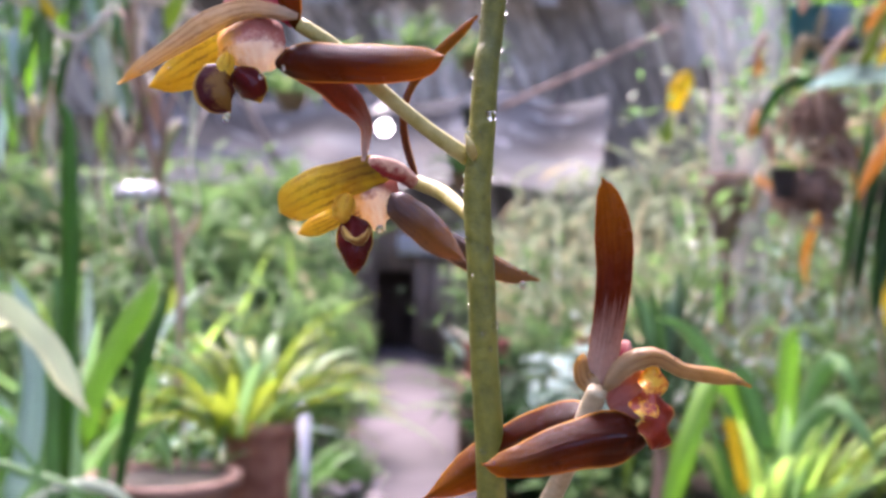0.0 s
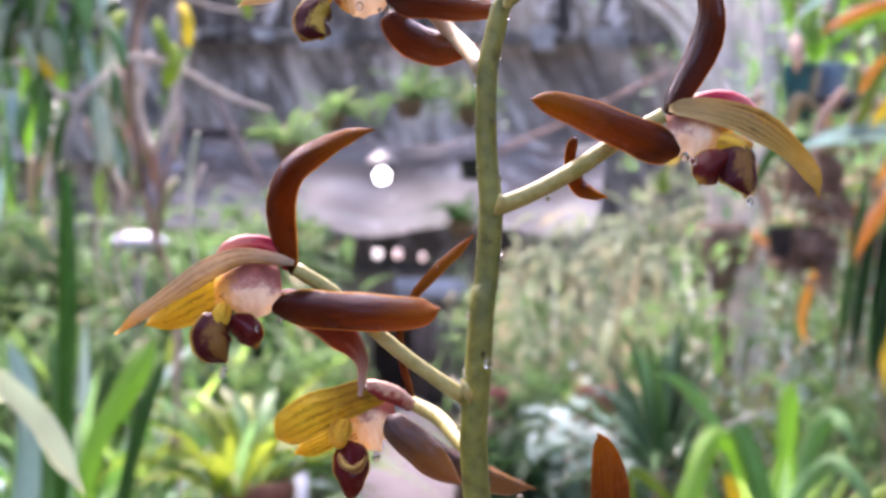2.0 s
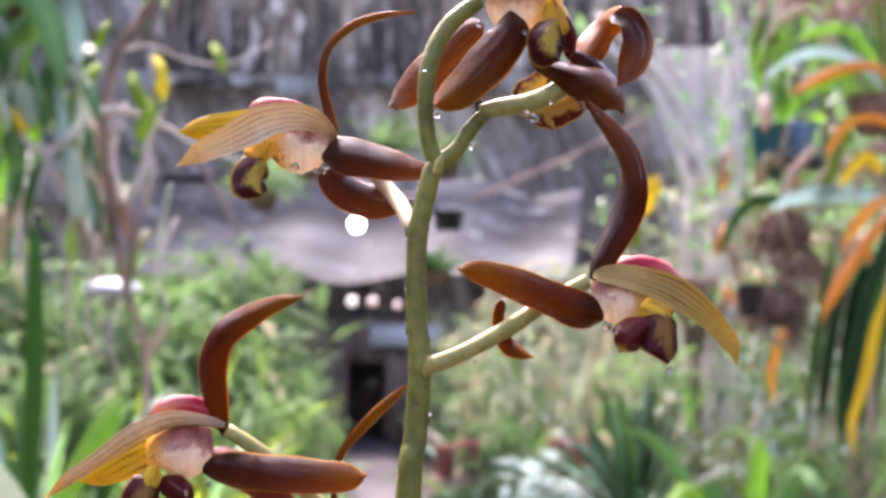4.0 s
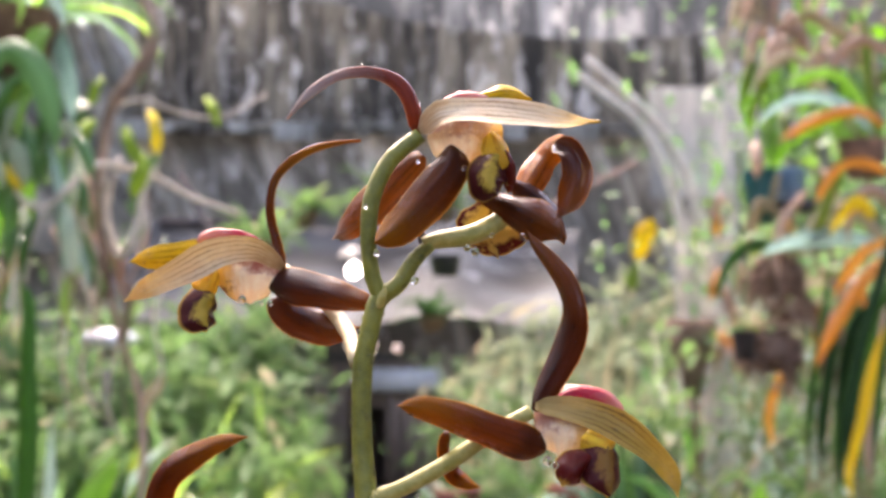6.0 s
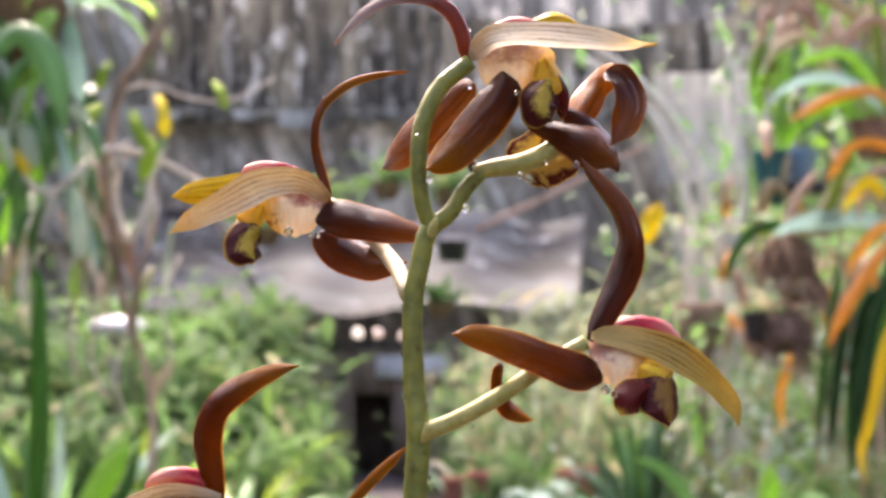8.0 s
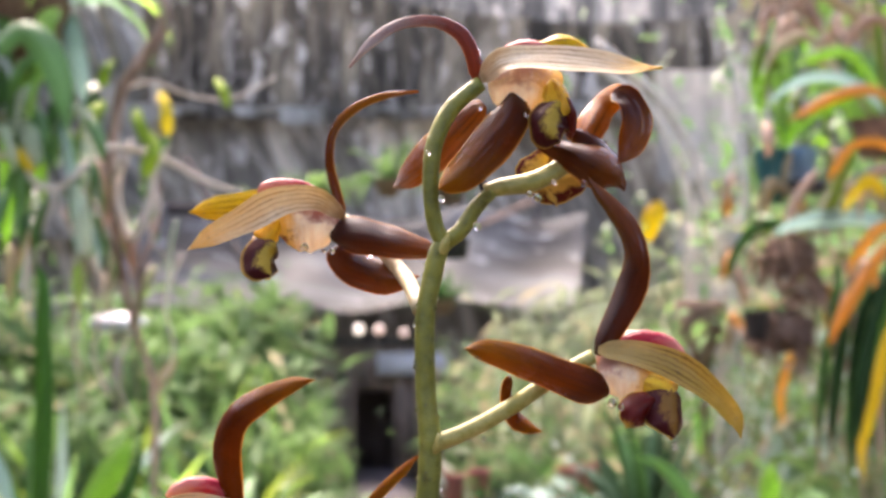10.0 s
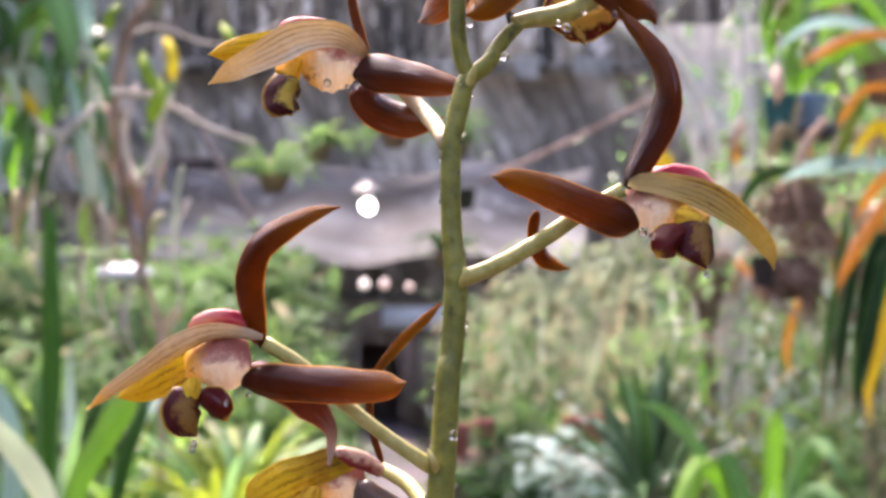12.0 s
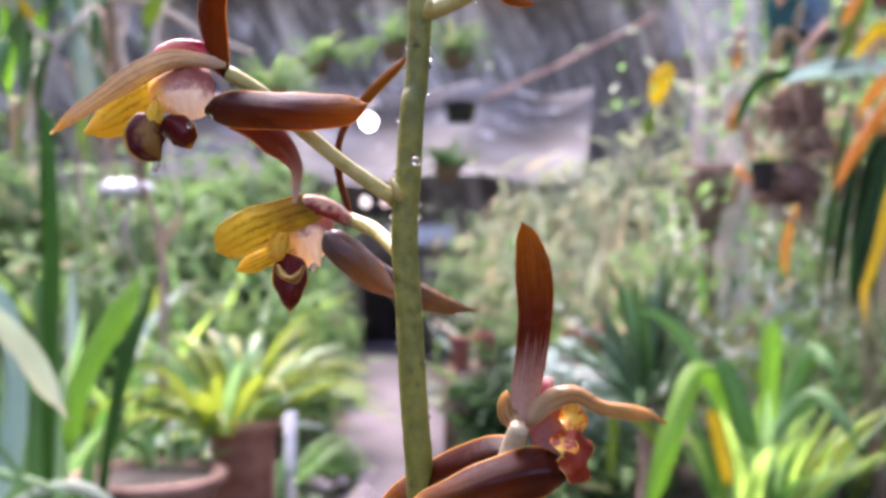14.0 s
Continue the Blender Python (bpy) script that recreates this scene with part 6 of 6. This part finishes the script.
fo = (p6[0], 3.2, 0.03)
leaf_at(fresh, [(0.892, 3.100, 0.394), (0.901, 3.100, 0.514), (0.906, 3.100, 0.619), (0.912, 3.100, 0.708), (0.927, 3.100, 0.759)], 0.054, BRIGHT, fo, 1, 10, label="upright bright lime leaf")
leaf_at(fresh, [(0.774, 3.000, 0.473), (0.745, 3.000, 0.589), (0.676, 2.950, 0.624), (0.609, 2.900, 0.491), (0.567, 2.900, 0.351), (0.539, 2.900, 0.253)], 0.058, BRIGHT, fo, 2, -25, label="broad pale drooping leaf")
leaf_at(fresh, [(0.799, 3.100, 0.455), (0.732, 3.100, 0.605), (0.672, 3.100, 0.702), (0.612, 3.100, 0.755), (0.557, 3.100, 0.770)], 0.034, FRESH, fo, 3, 20, label="arching greyish leaf")
leaf_at(fresh, [(0.919, 3.100, 0.424), (0.963, 3.100, 0.573), (1.007, 3.050, 0.668), (1.041, 3.000, 0.630), (1.078, 3.000, 0.543)], 0.045, FRESH, fo, 4, 20)
leaf_at(fresh, [(0.861, 3.000, 0.414), (0.933, 3.000, 0.515), (0.989, 2.950, 0.566), (1.043, 2.900, 0.503), (1.078, 2.900, 0.418)], 0.045, FRESH, fo, 5, 20)
leaf_at(fresh, [(0.774, 3.000, 0.327), (0.752, 3.000, 0.429), (0.733, 3.000, 0.502), (0.725, 3.000, 0.531)], 0.035, YELLOWLEAF, fo, 6, 10, label="yellowed leaf")
leaf_at(fresh, [(0.644, 3.000, 0.386), (0.499, 3.000, 0.532), (0.477, 3.000, 0.431), (0.470, 3.000, 0.329)], 0.03, LIME, fo, 7, 10)
leaf_at(fresh, [(0.832, 3.000, 0.429), (0.788, 3.000, 0.559), (0.752, 3.000, 0.632), (0.733, 3.000, 0.647)], 0.06, FRESH, fo, 8, 10)
p7 = (0.773, 4.200, 0.502)
for k, (x, y, n, rise) in enumerate(((p7[0] * 3.8 / 4.2, 3.8, 60, 0.40), (p7[0] + 0.10, 4.35, 34, 0.34))):
    ob = strap_plant("spiky_dark_plant", (x, y, rise), "dark green spiky rosette plant on a short trunk", n, 0.52, 0.034, (DARK, DARK, SPIKE_GREEN), (2, 80), (10, 65), 12 + k, 0.03, "spiky rosettes")
    part("trunk", tube([(0, 0, -rise + 0.02, 0.06), (0.01, 0, -rise * 0.5, 0.05), (0, 0, 0.03, 0.05)], 6, 8, rough=0.1), BARK, ob)
sp = (1.024, 4.300, 1.046)
st = thing("tree_stump_mount", (sp[0], 4.3, 0), "grey-brown tree-fern stump on a thin post", "stump")
zt, zm, zb = 1.210, 1.087, 0.933
part("stump", lathe([(0.001, zb), (0.035, zb), (0.045, zm - 0.06), (0.085, zm), (0.095, zt - 0.03), (0.085, zt), (0.001, zt)], 20, 0.10, 3), COIR, st)
part("post", tube([(0.01, 0, 0, 0.06), (0.005, 0, zb * 0.5, 0.055), (0, 0, zb + 0.01, 0.05)], 6, 8, rough=0.1), BARK, st)

# pale dead stalks leaning over
dead = thing("dead_palm_stalks", (1.134, 4.6, 0), "bundle of pale dry arching palm stalks", "plant")
do = (1.134, 4.6, 0)
for k, (d, pts) in enumerate((
        (0.05, [(1.189, 4.600, 1.038), (1.170, 4.600, 1.413), (1.117, 4.600, 1.703), (0.999, 4.600, 1.951), (0.845, 4.600, 2.121), (0.694, 4.600, 2.251)]),
        (0.05, [(1.145, 4.600, 1.038), (1.087, 4.600, 1.413), (1.038, 4.600, 1.703), (0.932, 4.600, 1.951), (0.777, 4.600, 2.099), (0.622, 4.600, 2.206)]),
        (0.04, [(1.068, 4.650, 1.038), (1.064, 4.650, 1.350), (1.073, 4.650, 1.574), (1.007, 4.650, 1.846), (0.875, 4.650, 2.052)]),
        (0.04, [(1.231, 4.550, 1.038), (1.218, 4.550, 1.387), (1.269, 4.550, 1.652), (1.207, 4.550, 1.808), (1.169, 4.550, 1.897)]),
        (0.03, [(1.209, 4.550, 1.038), (1.196, 4.550, 1.387), (1.229, 4.550, 1.785), (1.226, 4.550, 2.121), (1.181, 4.550, 2.370)]))):
    rows = [(p[0] - do[0], p[1] - do[1], p[2], d * (1 - 0.35 * i / len(pts))) for i, p in enumerate(pts)]
    rows = [(rows[0][0] * 0.6, rows[0][1], 0.0, d * 1.1)] + rows
    part("stalk", tube(rows, 26, 8, 0.6, 0.1, k), PALESTALK, dead)
r2 = random.Random(31)
for k in range(7):
    x, y, h = r2.uniform(-0.06, 0.16), r2.uniform(-0.1, 0.15), r2.uniform(1.3, 1.9)
    part("stalk", tube([(x * 0.4, y, 0, 0.034), (x, y, h * 0.4, 0.030), (x + r2.uniform(-0.05, 0.05), y, h * 0.75, 0.026), (x + r2.uniform(-0.12, 0.05), y, h, 0.014)], 16, 8, 0.6, 0.1, 20 + k), PALESTALK, dead)
leaf_at(dead, [(0.851, 4.400, 1.436), (0.859, 4.350, 1.503), (0.884, 4.350, 1.555), (0.894, 4.350, 1.590)], 0.075, YELLOWLEAF, do, 4, 0, label="single bright yellow leaf")
leaf_at(dead, [(0.830, 4.400, 1.321), (0.826, 4.400, 1.373), (0.851, 4.400, 1.436)], 0.05, LIME, do, 5, 0)

# hanging pots and orchids with orange leaves
tp = (0.855, 2.820, 1.451)
teal = thing("teal_pot", tp, "dark teal plastic pot hanging among leaves", "pot")
part("pot_body", lathe([(0.001, -0.05), (0.026, -0.05), (0.040, 0.05), (0.043, 0.075), (0.045, 0.08), (0.038, 0.075), (0.001, 0.05)], 20), TEAL, teal)
hung(teal, 0.07)
tb2 = (0.942, 2.860, 1.484)
blue = thing("blue_pot", tb2, "pale blue and black plastic pot with a dark saucer", "pot")
part("pot_body", lathe([(0.001, -0.03), (0.028, -0.03), (0.042, 0.05), (0.044, 0.055), (0.038, 0.05), (0.001, 0.03)], 20), SKYBLUE, blue)
part("saucer", lathe([(0.001, -0.055), (0.055, -0.055), (0.062, -0.025), (0.055, -0.03), (0.001, -0.032)], 20), BLACKPLASTIC, blue, "black saucer")
hung(blue, 0.05)
for k, (p, r) in enumerate((((0.883, 2.800, 1.274), 0.055), ((0.863, 2.800, 1.100), 0.062), ((0.956, 2.900, 1.200), 0.04))):
    ob = thing("coir_mount", p, "ragged brown coir ball with dangling roots", "plant mount", "coir mounts")
    part("coir", ball((0, 0, 0), r * 0.85, 22, (1.25, 0.9, 0.9), 0.6, k), COIR, ob)
    r2 = random.Random(90 + k)
    for _ in range(9):
        part("root", tube([(r2.uniform(-r, r) * 0.7, 0, -r * 0.4, 0.004), (r2.uniform(-r, r), r2.uniform(-0.02, 0.02), -r * 1.2, 0.004), (r2.uniform(-r, r) * 1.4, 0, -r * r2.uniform(1.4, 2.4), 0.002)], 6, 5), ROOT, ob, "pale dangling root")
    hairs = []
    for _ in range(150):
        w, e = r2.uniform(0, 2 * math.pi), r2.uniform(-0.9, 1.2)
        d = np.array((math.cos(w) * math.cos(e) * 1.15, math.sin(w) * math.cos(e) * 0.9, math.sin(e) * 0.75)) * r
        g = np.array((r2.uniform(-0.4, 0.4), r2.uniform(-0.4, 0.4), r2.uniform(-1.1, 0.3))) * r * 1.2
        hairs.append(tube([(*(d * 0.85), 0.006), (*(d * 1.15 + g * 0.5), 0.005), (*(d * 1.25 + g), 0.002)], 5, 5))
    part("fringe", join(*hairs), COIR, ob, "ragged brown coir fringe")
    hung(ob, r * 0.6)
    for j in range(14):
        part("leaf", blade(r2.uniform(0.06, 0.17), 0.022, r2.uniform(10, 70), r2.uniform(30, 120), r2.uniform(0, 6.3), 1500 + 10 * k + j, 7, root=(0, 0, r * 0.5)), (FRESH, WITHERED, LIME, STRAW, WITHERED, GREEN)[j % 6], ob)
dk = (0.775, 2.700, 1.108)
ob = thing("black_pot", dk, "small blue-black plastic pot on a wire", "pot")
part("pot_body", lathe([(0.001, -0.035), (0.022, -0.035), (0.030, 0.03), (0.033, 0.032), (0.027, 0.03), (0.001, 0.02)], 18), BLACKPLASTIC, ob)
hung(ob, 0.03)

rb = (1.027, 2.600, 1.540)
ro = (rb[0], 2.6, rb[2])
right = thing("hanging_orchid", ro, "hanging orchid with green, orange and yellowing leaves", "plant")
part("basket", lathe([(0.001, -0.06), (0.035, -0.06), (0.055, 0.02), (0.058, 0.024), (0.05, 0.02), (0.001, 0.0)], 18, 0.08), COIR, right, "brown coir basket")
hung(right, 0.03)
ORANGES = (
    (0.026, ORANGE, [(1.039, 2.500, 1.579), (0.991, 2.500, 1.612), (0.917, 2.500, 1.604), (0.854, 2.500, 1.575), (0.798, 2.500, 1.542)]),
    (0.024, ORANGE, [(1.027, 2.450, 1.466), (0.968, 2.450, 1.491), (0.919, 2.450, 1.479), (0.881, 2.450, 1.431), (0.862, 2.450, 1.401)]),
    (0.026, ORANGE, [(0.959, 2.300, 1.286), (0.912, 2.300, 1.242), (0.865, 2.300, 1.175), (0.824, 2.300, 1.109), (0.800, 2.300, 1.054)]),
    (0.030, ORANGE, [(0.989, 2.400, 1.318), (0.947, 2.400, 1.295), (0.905, 2.400, 1.248), (0.880, 2.400, 1.202)]),
    (0.022, YELLOWLEAF, [(0.954, 2.300, 1.153), (0.917, 2.300, 1.064), (0.891, 2.300, 0.955), (0.863, 2.300, 0.868), (0.868, 2.300, 0.792)]),
    (0.030, YELLOWLEAF, [(1.007, 2.500, 1.376), (0.972, 2.500, 1.413), (0.934, 2.500, 1.376), (0.908, 2.500, 1.340)]),
    (0.022, DARK, [(0.952, 2.250, 1.348), (0.920, 2.250, 1.238), (0.877, 2.250, 1.108), (0.851, 2.250, 0.980), (0.841, 2.250, 0.873)]),
    (0.022, GREEN, [(0.993, 2.300, 1.309), (0.954, 2.300, 1.153), (0.926, 2.300, 0.998), (0.908, 2.300, 0.824)]),
    (0.022, GREEN, [(0.990, 2.350, 1.256), (0.940, 2.350, 1.154), (0.922, 2.350, 1.041), (0.915, 2.350, 0.930)]),
    (0.030, DARK, [(0.996, 2.400, 1.201), (0.930, 2.400, 1.155), (0.892, 2.400, 1.052), (0.870, 2.400, 0.927)]),
    (0.026, WITHERED, [(1.099, 2.600, 1.760), (1.036, 2.600, 1.799), (0.983, 2.600, 1.760), (0.956, 2.600, 1.708)]),
    (0.030, WITHERED, [(1.078, 2.550, 1.406), (1.023, 2.550, 1.444), (0.978, 2.550, 1.394), (0.965, 2.550, 1.320)]),
    (0.024, WITHERED, [(0.930, 2.700, 1.465), (0.876, 2.700, 1.399), (0.853, 2.700, 1.320), (0.860, 2.700, 1.242)]),
    (0.022, WITHERED, [(0.896, 2.700, 1.216), (0.934, 2.700, 1.164), (0.958, 2.700, 1.099), (0.949, 2.700, 1.021)]),
    (0.024, ORANGE, [(0.929, 2.900, 1.058), (0.899, 2.900, 0.989), (0.885, 2.900, 0.920), (0.894, 2.900, 0.852)]),
    (0.040, SILVER, [(1.095, 2.600, 1.298), (1.020, 2.600, 1.337), (0.931, 2.600, 1.343), (0.842, 2.600, 1.331), (0.778, 2.600, 1.300)]),
    (0.028, BRIGHT, [(1.054, 2.600, 1.579), (1.019, 2.600, 1.669), (0.969, 2.600, 1.721), (0.892, 2.600, 1.708), (0.840, 2.600, 1.682)]),
    (0.026, SILVER, [(1.054, 2.600, 1.579), (0.992, 2.600, 1.643), (0.916, 2.600, 1.663), (0.839, 2.600, 1.644), (0.780, 2.600, 1.592)]),
    (0.026, LIME, [(1.106, 2.700, 1.571), (1.085, 2.700, 1.718), (1.082, 2.700, 1.826), (1.065, 2.700, 1.907)]),
    (0.024, BRIGHT, [(1.080, 2.700, 1.584), (1.016, 2.700, 1.638), (0.935, 2.700, 1.598), (0.880, 2.700, 1.558)]),
    (0.024, STRAW, [(1.067, 2.700, 1.584), (0.978, 2.700, 1.705), (0.914, 2.700, 1.785), (0.847, 2.700, 1.759), (0.805, 2.700, 1.691)]),
    (0.024, STRAW, [(1.131, 2.750, 1.702), (1.081, 2.750, 1.812), (1.015, 2.750, 1.867), (0.961, 2.750, 1.895), (0.919, 2.750, 1.867)]),
    (0.035, STRAW, [(1.111, 2.700, 1.346), (1.035, 2.700, 1.425), (0.955, 2.700, 1.399), (0.913, 2.700, 1.320)]),
    (0.030, LIME, [(0.974, 2.600, 1.489), (0.946, 2.600, 1.426), (0.919, 2.600, 1.362), (0.886, 2.600, 1.324)]),
    (0.030, STRAW, [(0.892, 2.750, 1.405), (0.839, 2.750, 1.445), (0.810, 2.750, 1.378), (0.797, 2.750, 1.285)]),
    (0.030, GREEN, [(0.863, 2.750, 1.351), (0.782, 2.750, 1.325), (0.740, 2.750, 1.259), (0.732, 2.750, 1.206)]),
)
for k, (w, m, pts) in enumerate(ORANGES):
    leaf_at(right, pts, w, m, ro, k, 20 if k % 2 else -15)
r3 = random.Random(123)
WX0, WX1 = 0.755, 1.179
WZ0, WZ1 = 1.058, 1.606
for k in range(46):
    x, z, y = r3.uniform(WX0, WX1), r3.uniform(WZ0, WZ1), r3.uniform(2.75, 3.1)
    L, dx = r3.uniform(0.06, 0.15), r3.uniform(-0.05, 0.04)
    leaf_at(right, [(x, y, z), (x + dx * 0.5, y - 0.02, z - L * 0.2), (x + dx, y - 0.03, z - L * 0.6), (x + dx * 1.2, y - 0.02, z - L)], r3.uniform(0.016, 0.034), (WITHERED, STRAW, WITHERED, ORANGE, WITHERED, GREEN, LIME)[k % 7], ro, k, r3.uniform(-40, 50), "withered_leaf")
TX0, TX1 = 0.86, 1.225
TZ0, TZ1 = 1.58, 2.012
for k in range(95):
    x, y, v = r3.uniform(TX0, TX1), r3.uniform(2.8, 3.1), r3.random()
    z = TZ0 + (TZ1 - TZ0) * v
    L, dx = r3.uniform(0.07, 0.15), r3.uniform(-0.07, 0.05)
    leaf_at(right, [(x, y, z), (x + dx * 0.5, y - 0.03, z + L * 0.1), (x + dx, y - 0.05, z - L * 0.3), (x + dx * 1.5, y - 0.05, z - L)], r3.uniform(0.018, 0.034), ((BRIGHT, FRESH, BRIGHT, LIME) if v < 0.55 else (WITHERED, BRIGHT, STRAW, WITHERED))[k % 4], ro, k, r3.uniform(-50, 50))
DX0, DX1 = 0.884, 1.029
for k in range(16):
    x, y = r3.uniform(DX0, DX1), r3.uniform(2.4, 2.7)
    z0, z1 = 1.255 - r3.uniform(0, 0.12), 0.872 - r3.uniform(0, 0.12)
    leaf_at(right, [(x + 0.05, y, z0), (x + 0.02, y, z0 * 0.6 + z1 * 0.4), (x, y, z0 * 0.3 + z1 * 0.7), (x - 0.01, y, z1)], r3.uniform(0.018, 0.03), (GREEN, FRESH, DARK, WITHERED)[k % 4], ro, k, r3.uniform(-40, 40))
shrub((1.428, 3.6, 0), (0.35, 0.3, 2.105), 900, 0.07, FRESH, "leafy light green shrub behind the hanging orchids", 91, 0.4, low=0.35)
shrub((1.344, 3.9, 0), (0.35, 0.3, 1.344), 600, 0.07, BUSHLIGHT, "sparse light green shrub behind the hanging pots", 92, 0.4)
